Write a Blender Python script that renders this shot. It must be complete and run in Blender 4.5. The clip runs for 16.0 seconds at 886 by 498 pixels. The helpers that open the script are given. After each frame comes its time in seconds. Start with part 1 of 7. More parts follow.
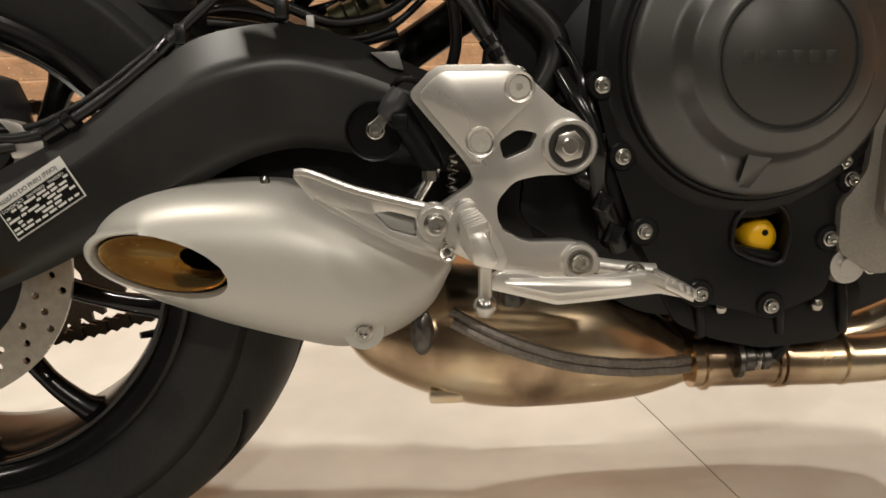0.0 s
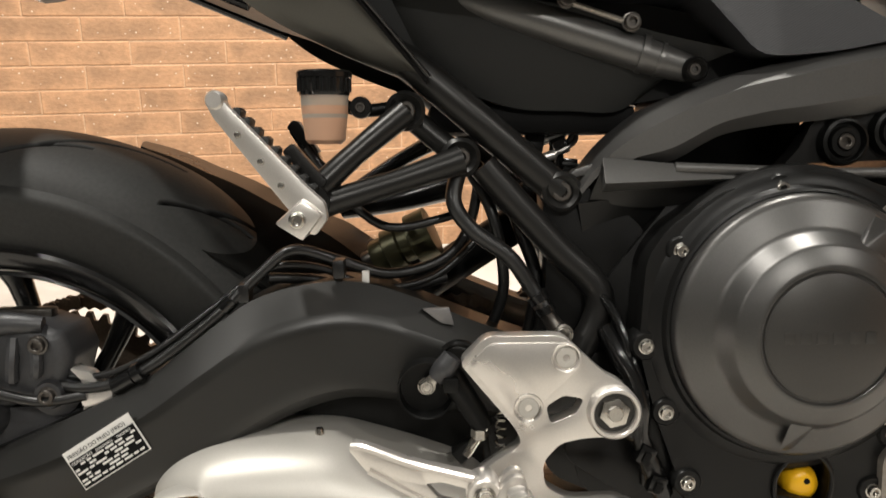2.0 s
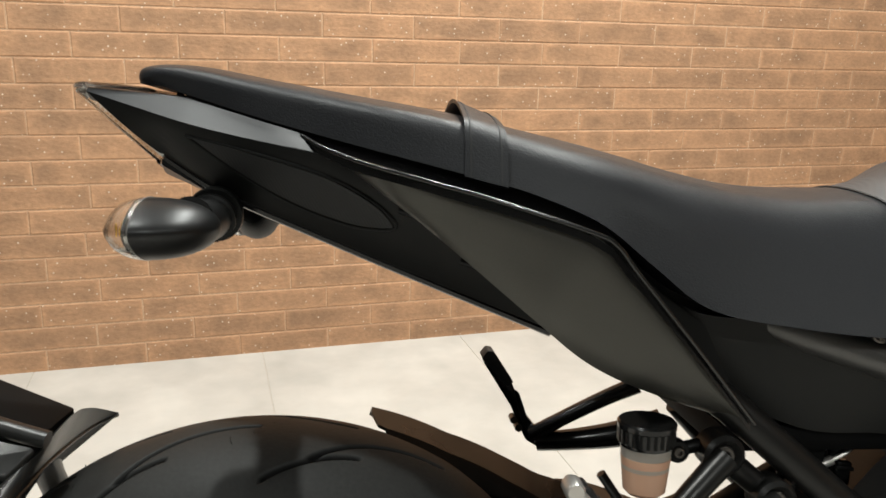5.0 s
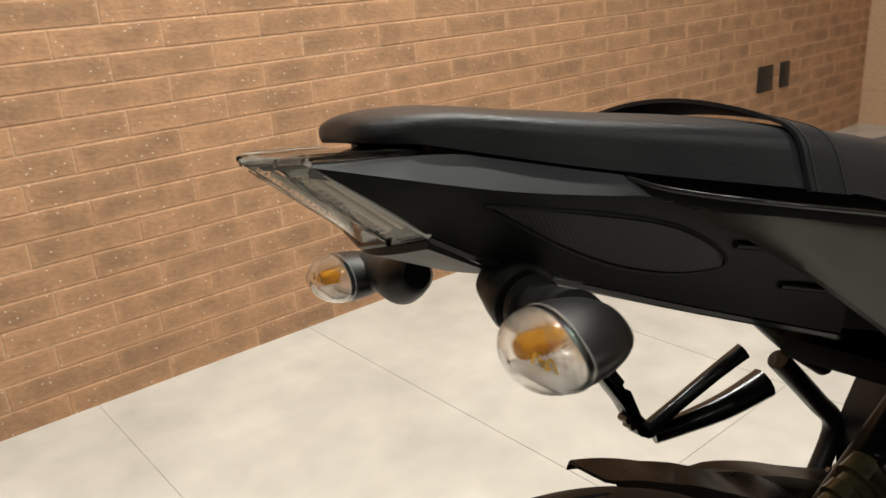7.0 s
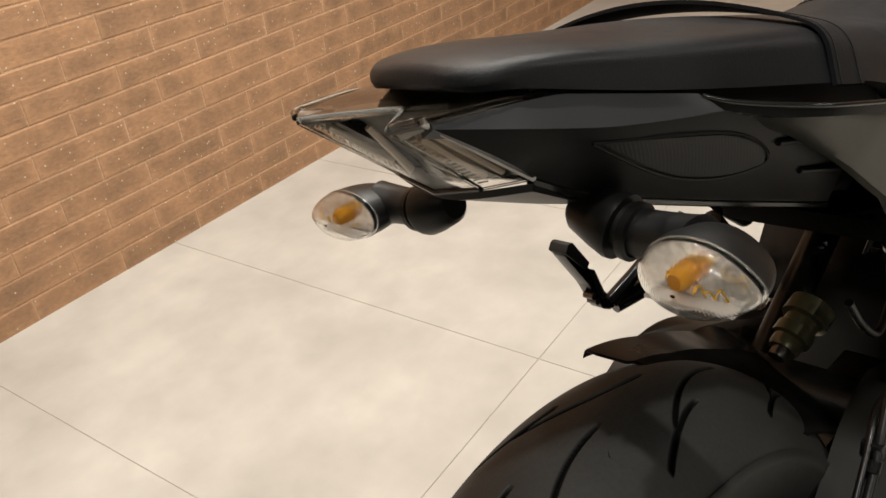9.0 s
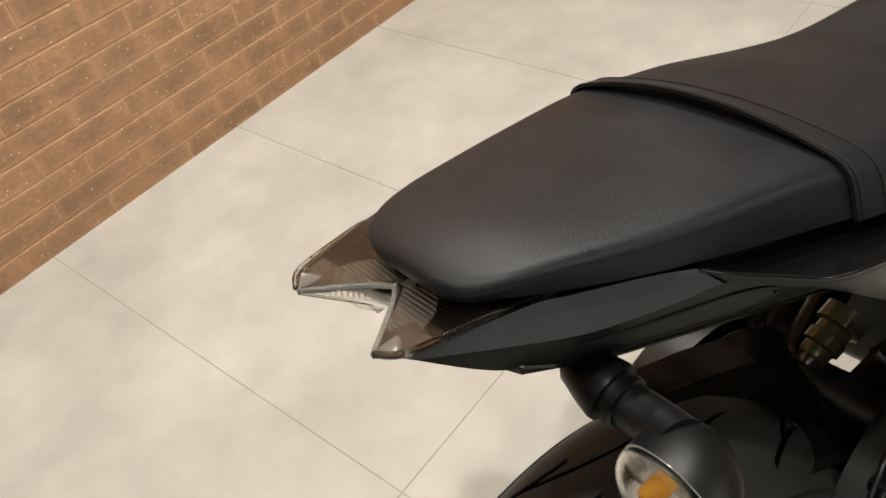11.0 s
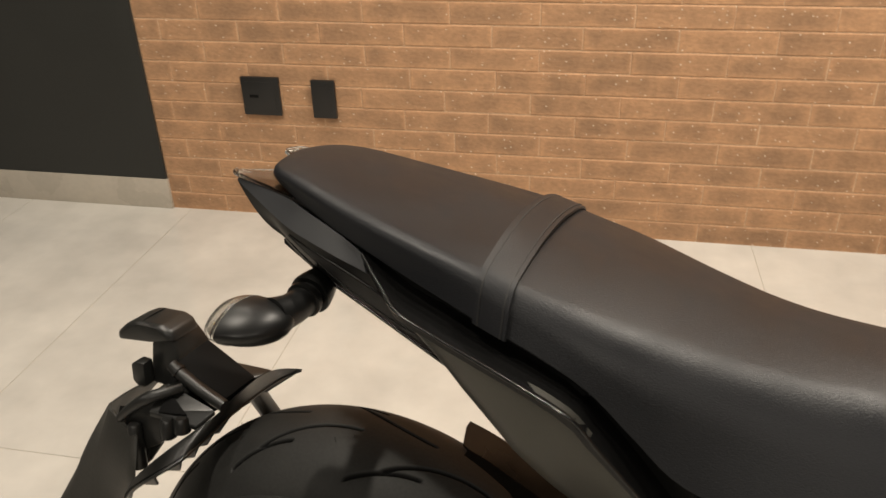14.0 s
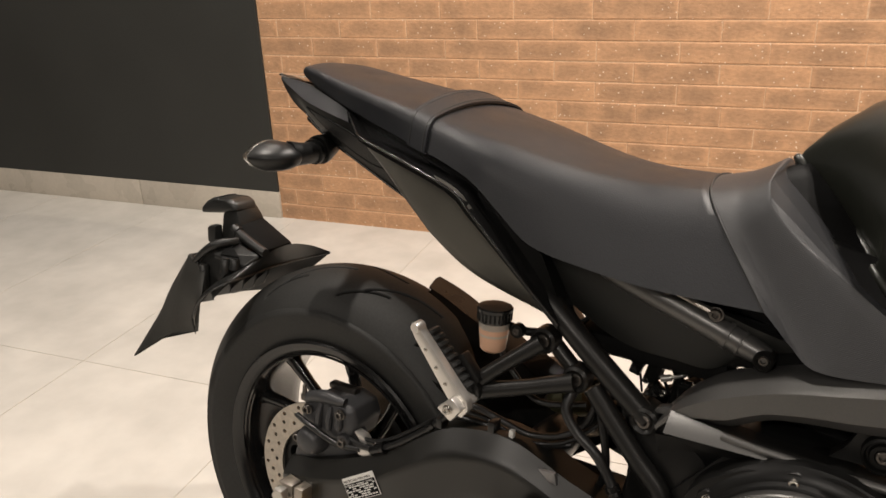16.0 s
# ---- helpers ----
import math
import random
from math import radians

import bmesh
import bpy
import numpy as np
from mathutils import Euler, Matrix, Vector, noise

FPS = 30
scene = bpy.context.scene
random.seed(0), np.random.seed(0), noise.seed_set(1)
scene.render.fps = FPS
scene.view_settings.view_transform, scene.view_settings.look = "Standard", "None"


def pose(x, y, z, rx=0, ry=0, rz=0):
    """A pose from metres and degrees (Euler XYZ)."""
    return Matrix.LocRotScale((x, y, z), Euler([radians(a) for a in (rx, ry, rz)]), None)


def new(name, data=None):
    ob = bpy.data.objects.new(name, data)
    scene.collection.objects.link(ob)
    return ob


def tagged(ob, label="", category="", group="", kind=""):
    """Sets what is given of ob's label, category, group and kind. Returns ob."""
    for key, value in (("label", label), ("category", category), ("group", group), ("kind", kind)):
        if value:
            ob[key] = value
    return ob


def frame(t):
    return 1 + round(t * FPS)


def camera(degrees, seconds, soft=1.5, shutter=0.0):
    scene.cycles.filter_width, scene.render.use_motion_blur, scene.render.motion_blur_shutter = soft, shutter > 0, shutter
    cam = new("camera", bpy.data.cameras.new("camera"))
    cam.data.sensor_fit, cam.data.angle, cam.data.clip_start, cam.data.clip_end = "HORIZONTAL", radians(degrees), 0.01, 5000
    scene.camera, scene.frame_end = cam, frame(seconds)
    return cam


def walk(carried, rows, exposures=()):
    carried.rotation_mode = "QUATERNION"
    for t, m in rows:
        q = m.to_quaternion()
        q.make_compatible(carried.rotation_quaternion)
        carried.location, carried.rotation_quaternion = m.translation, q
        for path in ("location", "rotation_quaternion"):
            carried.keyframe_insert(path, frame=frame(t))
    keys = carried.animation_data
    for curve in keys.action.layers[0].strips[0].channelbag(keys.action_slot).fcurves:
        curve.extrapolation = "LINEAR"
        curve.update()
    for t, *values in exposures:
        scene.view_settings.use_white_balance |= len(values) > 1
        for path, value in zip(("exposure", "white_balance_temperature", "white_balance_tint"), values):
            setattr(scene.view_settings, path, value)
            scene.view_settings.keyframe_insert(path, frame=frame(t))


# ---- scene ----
cam = camera(58.8, 16.0, shutter=0.25)
# seconds, eye, turn (degrees)
ROWS = [
    (0.0, -0.0167, 0.0060, 0.5643, 70.49, 0.20, -16.48),
    (0.5, -0.0193, 0.0020, 0.5969, 71.30, 0.28, -15.19),
    (1.0, -0.0257, 0.0093, 0.6293, 72.75, 0.40, -14.98),
    (1.5, -0.0266, 0.0249, 0.6681, 73.82, 0.19, -14.66),
    (2.0, -0.0262, 0.0373, 0.7325, 73.82, 0.08, -14.38),
    (2.5, -0.0321, 0.0553, 0.7889, 74.00, -0.42, -14.64),
    (3.0, -0.0638, 0.0860, 0.8416, 74.34, -1.81, -16.60),
    (3.5, -0.0913, 0.1073, 0.8909, 74.43, -2.29, -16.50),
    (4.0, -0.1467, 0.1372, 0.9157, 74.75, -2.51, -16.23),
    (4.5, -0.2162, 0.1711, 0.9426, 74.92, -2.33, -16.24),
    (5.0, -0.2707, 0.2122, 0.9731, 74.61, -1.56, -16.76),
    (7.3, -0.6064, 0.5726, 1.0203, 69.32, 4.00, -45.77),
    (7.5, -0.6309, 0.6003, 1.0236, 68.41, 4.06, -49.24),
    (8.0, -0.6751, 0.6420, 1.0276, 66.63, 3.85, -54.24),
    (8.2, -0.6816, 0.6434, 1.0301, 65.46, 3.84, -54.85),
    (10.3, -0.5577, 0.6952, 1.2013, 48.26, 9.00, -55.90),
    (10.5, -0.5397, 0.6955, 1.2226, 46.67, 9.08, -55.48),
    (11.0, -0.5220, 0.6733, 1.2471, 46.56, 8.90, -51.62),
    (11.5, -0.5025, 0.5981, 1.2620, 48.16, 8.08, -44.63),
    (12.0, -0.4501, 0.4603, 1.2814, 49.98, 7.19, -36.08),
    (12.5, -0.3739, 0.3086, 1.2861, 54.26, 6.27, -22.74),
    (13.0, -0.2685, 0.2848, 1.2488, 56.95, 4.10, -9.54),
    (13.5, -0.1525, 0.2668, 1.2504, 58.07, 2.88, 1.39),
    (14.0, -0.0035, 0.2119, 1.2481, 60.57, 1.50, 10.93),
    (14.5, 0.1634, 0.1259, 1.2534, 63.87, 1.11, 19.52),
    (15.0, 0.2388, 0.0582, 1.2168, 66.19, 1.42, 22.75),
    (15.5, 0.2700, -0.0916, 1.1903, 66.90, 1.08, 21.36),
    (16.0, 0.3006, -0.1390, 1.1288, 67.46, 2.25, 20.63),
]
walk(cam, [(t, pose(x, y, z, rx, ry, rz)) for t, x, y, z, rx, ry, rz in ROWS], exposures=[(0.0, 0.25, 6700, 10), (1.0, 0.45, 6500, 10), (2.0, 0.76, 6300, 10), (3.0, 0.88, 6100, 8), (3.5, 0.9, 6000, 7), (4.2, 0.6, 5900, 6), (5.0, 0.27, 5950, 5), (7.5, 0.0, 6400, 8), (8.0, 0.02, 6500, 10), (10.5, -0.16, 6350, 9), (12.5, -0.06, 6450, 8), (14.0, -0.06, 6900, 11), (15.0, 0.06, 6850, 12), (16.0, 0.27, 6650, 14)])

# ---- light ----
world = bpy.data.worlds.new("world")
scene.world = world
world.use_nodes = True
world.node_tree.nodes["Background"].inputs[0].default_value = (1.0, 0.93, 0.84, 1)
world.node_tree.nodes["Background"].inputs[1].default_value = 0.02
CEILING = 3.0


def lamp(name, x, y, size, watts, colour=(1.0, 0.945, 0.85)):
    data = bpy.data.lights.new(name, "AREA")
    data.shape, data.size, data.energy, data.color = "DISK", size, watts, colour
    ob = new(name, data)
    ob.matrix_world = pose(x, y, CEILING - 0.04, 0, 0, 0)
    return ob


LAMPS = [  # x, y, watts
    (-0.75, 0.72, 31), (0.95, 1.2, 36), (-2.9, -0.6, 24), (1.75, -1.6, 16), (-2.6, 1.9, 8), (-0.9, 1.9, 16), (0.8, 1.9, 40), (2.1, 1.9, 8), (-0.2, -2.5, 46), (-2.2, -2.9, 8), (2.2, -2.9, 8),
]
for lx, ly, watts in LAMPS:
    lamp("downlight_lamp", lx, ly, 0.09, watts)

# ---- building helpers ----
def mesh_from(bm, name, smooth=38):
    bmesh.ops.recalc_face_normals(bm, faces=bm.faces[:])
    me = bpy.data.meshes.new(name)
    bm.to_mesh(me)
    bm.free()
    if smooth:
        me.polygons.foreach_set("use_smooth", [True] * len(me.polygons))
        me.set_sharp_from_angle(angle=radians(smooth))
    return me


def part(name, bm, material, parent=None, label="", smooth=38):
    ob = new(name, mesh_from(bm, name, smooth))
    ob.data.materials.append(material)
    if parent is not None:
        ob.parent = parent
    if label:
        tagged(ob, label)
    return ob


def box(x0, x1, y0, y1, z0, z1, bevel=0.0, bm=None):
    bm = bm or bmesh.new()
    r = bmesh.ops.create_cube(bm, size=1, matrix=Matrix.LocRotScale(((x0 + x1) / 2, (y0 + y1) / 2, (z0 + z1) / 2), None, (x1 - x0, y1 - y0, z1 - z0)))
    if bevel:
        edges = list({e for v in r["verts"] for e in v.link_edges})
        bmesh.ops.bevel(bm, geom=edges, offset=bevel, segments=2, profile=0.6, affect="EDGES")
    return bm


def smooth_line(pts, steps=6, closed=False):
    """Catmull-Rom through the points."""
    p = [Vector(q) for q in pts]
    out = []
    n = len(p)
    for i in range(n if closed else n - 1):
        a, b, c, d = (p[(i - 1) % n], p[i], p[(i + 1) % n], p[(i + 2) % n]) if closed else (p[max(i - 1, 0)], p[i], p[i + 1], p[min(i + 2, n - 1)])
        for k in range(steps):
            t = k / steps
            out.append(0.5 * (2 * b + (c - a) * t + (2 * a - 5 * b + 4 * c - d) * t * t + (3 * b - a - 3 * c + d) * t ** 3))
    if not closed:
        out.append(p[-1])
    return out


def tube(pts, r, segs=12, steps=6, bm=None, straight=False):
    """A round bar along the points; r is a number or one number a point."""
    bm = bm or bmesh.new()
    line = [Vector(q) for q in pts] if straight else smooth_line(pts, steps)
    n = len(line)
    rs = [r] * n if not isinstance(r, (list, tuple)) else [float(np.interp(i / (n - 1), np.linspace(0, 1, len(r)), r)) for i in range(n)]
    rings, side = [], None
    for i, p in enumerate(line):
        t = (line[min(i + 1, n - 1)] - line[max(i - 1, 0)]).normalized()
        if side is None:
            side = t.cross(Vector((0, 1, 0)) if abs(t.y) < 0.9 else Vector((1, 0, 0))).normalized()
        side = (side - t * side.dot(t)).normalized()
        up = t.cross(side)
        rings.append([bm.verts.new(p + rs[i] * (math.cos(a) * side + math.sin(a) * up)) for a in (2 * math.pi * k / segs for k in range(segs))])
    for a, b in zip(rings, rings[1:]):
        for k in range(segs):
            bm.faces.new((a[k], a[(k + 1) % segs], b[(k + 1) % segs], b[k]))
    bm.faces.new(rings[0][::-1])
    bm.faces.new(rings[-1])
    return bm


def lathe(profile, centre, axis="y", segs=40, bm=None, squash=(1, 1)):
    """Turns (radius, height) pairs round an axis through the centre."""
    bm = bm or bmesh.new()
    c = Vector(centre)
    rings = []
    for r, h in profile:
        ring = []
        for k in range(segs):
            a = 2 * math.pi * k / segs
            u, v = r * math.cos(a) * squash[0], r * math.sin(a) * squash[1]
            q = {"y": (u, h, v), "z": (u, v, h), "x": (h, u, v)}[axis]
            ring.append(bm.verts.new(c + Vector(q)))
        rings.append(ring)
    for a, b in zip(rings, rings[1:]):
        for k in range(segs):
            bm.faces.new((a[k], a[(k + 1) % segs], b[(k + 1) % segs], b[k]))
    if tuple(profile[0]) != tuple(profile[-1]):
        for ring in (rings[0], rings[-1]):
            bm.faces.new(ring)
    bmesh.ops.remove_doubles(bm, verts=[v for r in rings for v in r], dist=1e-6)
    return bm


def fillet(pts, r, steps=4):
    """Rounds the corners of a polygon in a plane."""
    out, n = [], len(pts)
    for i in range(n):
        a, b, c = Vector(pts[i - 1]), Vector(pts[i]), Vector(pts[(i + 1) % n])
        u, v = a - b, c - b
        d = min(r, 0.45 * u.length, 0.45 * v.length)
        p, q = b + u.normalized() * d, b + v.normalized() * d
        for k in range(steps + 1):
            t = k / steps
            out.append((1 - t) ** 2 * p + 2 * t * (1 - t) * b + t * t * q)
    return out


def circle(x, z, r, n=20):
    return [(x + r * math.cos(2 * math.pi * k / n), z + r * math.sin(2 * math.pi * k / n)) for k in range(n)]


def prism(outline, y0, y1, holes=(), bevel=0.0, bm=None, segs=2):
    """A plate: an outline in x and z, with holes, from y0 to y1."""
    bm = bm or bmesh.new()
    old = set(bm.faces)
    edges = []
    for loop in (outline, *holes):
        vs = [bm.verts.new((p[0], y0, p[1])) for p in loop]
        edges += [bm.edges.new((vs[i - 1], vs[i])) for i in range(len(vs))]
    bmesh.ops.triangle_fill(bm, edges=edges, use_beauty=True, use_dissolve=False)
    front = [f for f in bm.faces if f not in old]
    r = bmesh.ops.extrude_face_region(bm, geom=front)
    bmesh.ops.translate(bm, verts=[g for g in r["geom"] if isinstance(g, bmesh.types.BMVert)], vec=(0, y1 - y0, 0))
    mine = [f for f in bm.faces if f not in old]
    bmesh.ops.recalc_face_normals(bm, faces=mine)
    if bevel:
        sharp = [e for e in {e for f in mine for e in f.edges} if len(e.link_faces) == 2 and e.calc_face_angle(0) > radians(60) and abs(e.verts[0].co.y - e.verts[1].co.y) < 1e-6]
        bmesh.ops.bevel(bm, geom=sharp, offset=bevel, segments=segs, profile=0.5, affect="EDGES", clamp_overlap=True)
    return bm


def along(pts, n):
    """n points evenly along a polyline."""
    p = [Vector(q) for q in pts]
    d = [0.0]
    for a, b in zip(p, p[1:]):
        d.append(d[-1] + (b - a).length)
    out, j = [], 0
    for i in range(n):
        s = d[-1] * i / (n - 1)
        while j < len(p) - 2 and d[j + 1] < s:
            j += 1
        t = (s - d[j]) / max(d[j + 1] - d[j], 1e-9)
        out.append(p[j].lerp(p[j + 1], min(max(t, 0), 1)))
    return out


def skin(rings, bm=None, closed=True, caps=True):
    """Joins rings of points into a surface."""
    bm = bm or bmesh.new()
    vs = [[bm.verts.new(p) for p in ring] for ring in rings]
    n = len(vs[0])
    for a, b in zip(vs, vs[1:]):
        for k in range(n if closed else n - 1):
            bm.faces.new((a[k], a[(k + 1) % n], b[(k + 1) % n], b[k]))
    if caps and closed:
        bm.faces.new(vs[0][::-1])
        bm.faces.new(vs[-1])
    bmesh.ops.remove_doubles(bm, verts=[v for r in vs for v in r], dist=1e-5)
    return bm


def panel(upper, lower, depth, thick, n=28, m=10, bm=None, curl=0.0, power=4, smooth=True):
    """A curved panel between two edges in x and z. depth(s, v): its outer y. curl: how far its long edges turn inwards."""
    up = along(smooth_line(upper, 6) if smooth else upper, n)
    lo = along(smooth_line(lower, 6) if smooth else lower, n)
    rings = []
    for i in range(n):
        s = i / (n - 1)
        out, back = [], []
        for j in range(m + 1):
            v = j / m
            q = up[i].lerp(lo[i], v)
            y = depth(s, v) + curl * abs(2 * v - 1) ** power
            out.append(Vector((q.x, y, q.y)))
            back.append(Vector((q.x, y + thick, q.y)))
        rings.append(out + back[::-1])
    return skin(rings, bm)


def face(upper, lower, outer, thick, n=28, m=10, lift=0.0):
    """A panel between two edges in x and z that lies at y = outer(x, z)."""
    up, lo = along(smooth_line(upper, 6), n), along(smooth_line(lower, 6), n)
    rings = []
    for a, b in zip(up, lo):
        qs = [a.lerp(b, j / m) for j in range(m + 1)]
        rings.append([Vector((q.x, outer(q.x, q.y) - lift, q.y)) for q in qs] + [Vector((q.x, outer(q.x, q.y) - lift + thick, q.y)) for q in qs[::-1]])
    return skin(rings)


def loft(lines, thick, n=30, m=4):
    """A sheet through several lines in space, thickened by a vector."""
    runs = [along(smooth_line(q, 6), n) for q in lines]
    t = Vector(thick)
    rings = []
    for i in range(n):
        row = []
        for a, b in zip(runs, runs[1:]):
            row += [a[i].lerp(b[i], j / m) for j in range(m)]
        row.append(runs[-1][i])
        rings.append(row + [p + t for p in row[::-1]])
    return skin(rings)


def mirrored(bm):
    bmesh.ops.scale(bm, vec=(1, -1, 1), verts=bm.verts[:])
    bmesh.ops.reverse_faces(bm, faces=bm.faces[:])
    return bm


def hull(pts, bm=None, bevel=0.0):
    bm = bm or bmesh.new()
    vs = [bm.verts.new(p) for p in pts]
    r = bmesh.ops.convex_hull(bm, input=vs)
    bmesh.ops.delete(bm, geom=[g for g in r["geom_interior"] if isinstance(g, bmesh.types.BMVert)], context="VERTS")
    bmesh.ops.dissolve_limit(bm, angle_limit=radians(3), verts=bm.verts[:], edges=bm.edges[:])
    if bevel:
        bmesh.ops.bevel(bm, geom=bm.edges[:], offset=bevel, segments=2, profile=0.6, affect="EDGES", clamp_overlap=True)
    return bm


# ---- materials ----
def material(name, colour, rough=0.5, metal=0.0, grain=0.0, scale=200.0, bump=0.0, stain=0.0, stain_scale=6.0, coat=0.0, rough_var=0.08, spec=0.5, stretch=(1, 1, 1), island=0.0, random_tint=0.0, in_world=False):
    """A procedural surface: colour with fine grain and broad stains, bump of the grain, uneven gloss."""
    mat = bpy.data.materials.new(name)
    mat.use_nodes = True
    nt = mat.node_tree
    n, link = nt.nodes, nt.links.new
    b = n["Principled BSDF"]
    b.inputs["Roughness"].default_value, b.inputs["Metallic"].default_value = rough, metal
    b.inputs["Specular IOR Level"].default_value = spec
    b.inputs["Coat Weight"].default_value, b.inputs["Coat Roughness"].default_value = coat, 0.08
    tc = n.new("ShaderNodeTexCoord")
    mp = n.new("ShaderNodeMapping")
    mp.inputs["Scale"].default_value = stretch
    link(n.new("ShaderNodeNewGeometry").outputs["Position"] if in_world else tc.outputs["Object"], mp.inputs[0])
    fine, wide = n.new("ShaderNodeTexNoise"), n.new("ShaderNodeTexNoise")
    fine.inputs["Scale"].default_value, fine.inputs["Detail"].default_value = scale, 4
    wide.inputs["Scale"].default_value, wide.inputs["Detail"].default_value = stain_scale, 6
    link(mp.outputs[0], fine.inputs["Vector"])
    link(mp.outputs[0], wide.inputs["Vector"])

    def around(source, amount, low=0.3, high=0.7):
        r = n.new("ShaderNodeMapRange")
        r.inputs["From Min"].default_value, r.inputs["From Max"].default_value = low, high
        r.inputs["To Min"].default_value, r.inputs["To Max"].default_value = 1 - amount, 1 + amount
        link(source, r.inputs[0])
        return r.outputs[0]

    def times(a, c):
        m = n.new("ShaderNodeMath")
        m.operation = "MULTIPLY"
        link(a, m.inputs[0])
        link(c, m.inputs[1])
        return m.outputs[0]

    value = times(around(fine.outputs[0], grain), around(wide.outputs[0], stain))
    if random_tint:
        oi = n.new("ShaderNodeObjectInfo")
        value = times(value, around(oi.outputs["Random"], random_tint, 0, 1))
    if island:
        ge = n.new("ShaderNodeNewGeometry")
        value = times(value, around(ge.outputs["Random Per Island"], island, 0, 1))
    mix = n.new("ShaderNodeVectorMath")
    mix.operation = "SCALE"
    mix.inputs[0].default_value = colour
    link(value, mix.inputs["Scale"])
    link(mix.outputs[0], b.inputs["Base Color"])
    ro = n.new("ShaderNodeMapRange")
    ro.inputs["From Min"].default_value, ro.inputs["From Max"].default_value = 0.3, 0.7
    ro.inputs["To Min"].default_value, ro.inputs["To Max"].default_value = max(rough - rough_var, 0.02), min(rough + rough_var, 1)
    link(wide.outputs[0], ro.inputs[0])
    link(ro.outputs[0], b.inputs["Roughness"])
    if bump:
        bp = n.new("ShaderNodeBump")
        bp.inputs["Strength"].default_value, bp.inputs["Distance"].default_value = 1.0, bump
        link(fine.outputs[0], bp.inputs["Height"])
        link(bp.outputs[0], b.inputs["Normal"])
    return mat


M = {}
M["tile"] = material("porcelain_tile", (0.57, 0.545, 0.5), 0.08, grain=0.05, scale=11, stain=0.11, stain_scale=3.6, rough_var=0.03, random_tint=0.03, in_world=True)
M["grout"] = material("grout", (0.47, 0.43, 0.37), 0.8, grain=0.1, scale=300)
M["mortar"] = material("mortar", (0.565, 0.372, 0.235), 0.9, grain=0.15, scale=150, bump=0.0006)
M["dark_paint"] = material("dark_wall_paint", (0.031, 0.0315, 0.029), 0.5, spec=0.3, grain=0.04, scale=120, stain=0.1, stain_scale=2)
M["skirting"] = material("stone_skirting", (0.5, 0.45, 0.38), 0.3, grain=0.04, scale=60, stain=0.08)
M["plaster"] = material("plaster", (0.7, 0.66, 0.6), 0.8, grain=0.03, scale=80)
M["dark_plaster"] = material("dark_plaster", (0.08, 0.078, 0.075), 0.8, grain=0.05, scale=80)
M["socket"] = material("graphite_plastic", (0.014, 0.0135, 0.013), 0.4, grain=0.05)
M["rubber"] = material("tyre_rubber", (0.021, 0.0212, 0.0208), 0.52, spec=0.26, grain=0.1, scale=260, bump=0.0002, stain=0.15, stain_scale=9)
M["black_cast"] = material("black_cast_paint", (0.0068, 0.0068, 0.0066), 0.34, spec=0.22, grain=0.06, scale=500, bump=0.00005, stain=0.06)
M["arm_black"] = material("satin_black_paint", (0.006, 0.0058, 0.0046), 0.4, spec=0.65, grain=0.05, scale=600, bump=0.00004, stain=0.08, stain_scale=10)
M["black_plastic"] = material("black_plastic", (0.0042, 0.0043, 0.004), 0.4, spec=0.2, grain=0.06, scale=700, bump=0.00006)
M["matte_black"] = material("matte_black_plastic", (0.0035, 0.0035, 0.0035), 0.6, spec=0.1, grain=0.06, scale=700, bump=0.00006)
M["grey_panel"] = material("matte_graphite_plastic", (0.007, 0.0073, 0.0075), 0.4, spec=0.2, grain=0.05, scale=700, bump=0.00004)
M["gloss_black"] = material("gloss_black_plastic", (0.005, 0.005, 0.005), 0.14, coat=0.1, spec=0.35)
M["leather"] = material("seat_vinyl", (0.0125, 0.0132, 0.0152), 0.42, spec=0.3, grain=0.16, scale=760, bump=0.0003, stain=0.06, stain_scale=14)
M["clutch"] = material("graphite_metal_paint", (0.1, 0.098, 0.095), 0.36, metal=0.8, grain=0.05, scale=700, bump=0.00003)
M["alu"] = material("silver_alloy", (0.72, 0.69, 0.65), 0.33, metal=0.82, grain=0.03, scale=700, bump=0.00002, stain=0.05)
M["silver_paint"] = material("silver_paint", (0.52, 0.5, 0.46), 0.45, metal=0.4, grain=0.03, scale=900, stain=0.04)
M["steel"] = material("bright_steel", (0.52, 0.5, 0.46), 0.24, metal=1.0, grain=0.05, scale=300)
M["dark_steel"] = material("dark_steel", (0.12, 0.11, 0.1), 0.35, metal=0.9, grain=0.2, scale=200)
M["weld"] = material("weathered_weld", (0.2, 0.175, 0.15), 0.55, metal=0.6, grain=0.2, scale=260, bump=0.0004)
M["gold"] = material("gold_anodised", (0.8, 0.48, 0.06), 0.3, metal=0.85, grain=0.05)
M["yellow"] = material("yellow_plastic", (0.85, 0.46, 0.008), 0.35, grain=0.03)
M["bronze_grey"] = material("bronze_grey_casting", (0.27, 0.245, 0.215), 0.4, metal=0.6, grain=0.1, scale=400, bump=0.00006)
M["chain"] = material("oiled_chain_steel", (0.13, 0.1, 0.075), 0.42, metal=0.7, grain=0.2, scale=300)
M["disc"] = material("brake_disc_steel", (0.42, 0.38, 0.33), 0.32, metal=0.9, grain=0.12, scale=120, stretch=(1, 1, 1))
M["paper"] = material("label_white", (0.72, 0.71, 0.68), 0.45)
M["ink"] = material("ink_and_hole_black", (0.008, 0.008, 0.008), 0.7, spec=0.08)
M["amber"] = material("amber_bulb", (0.95, 0.46, 0.03), 0.12)
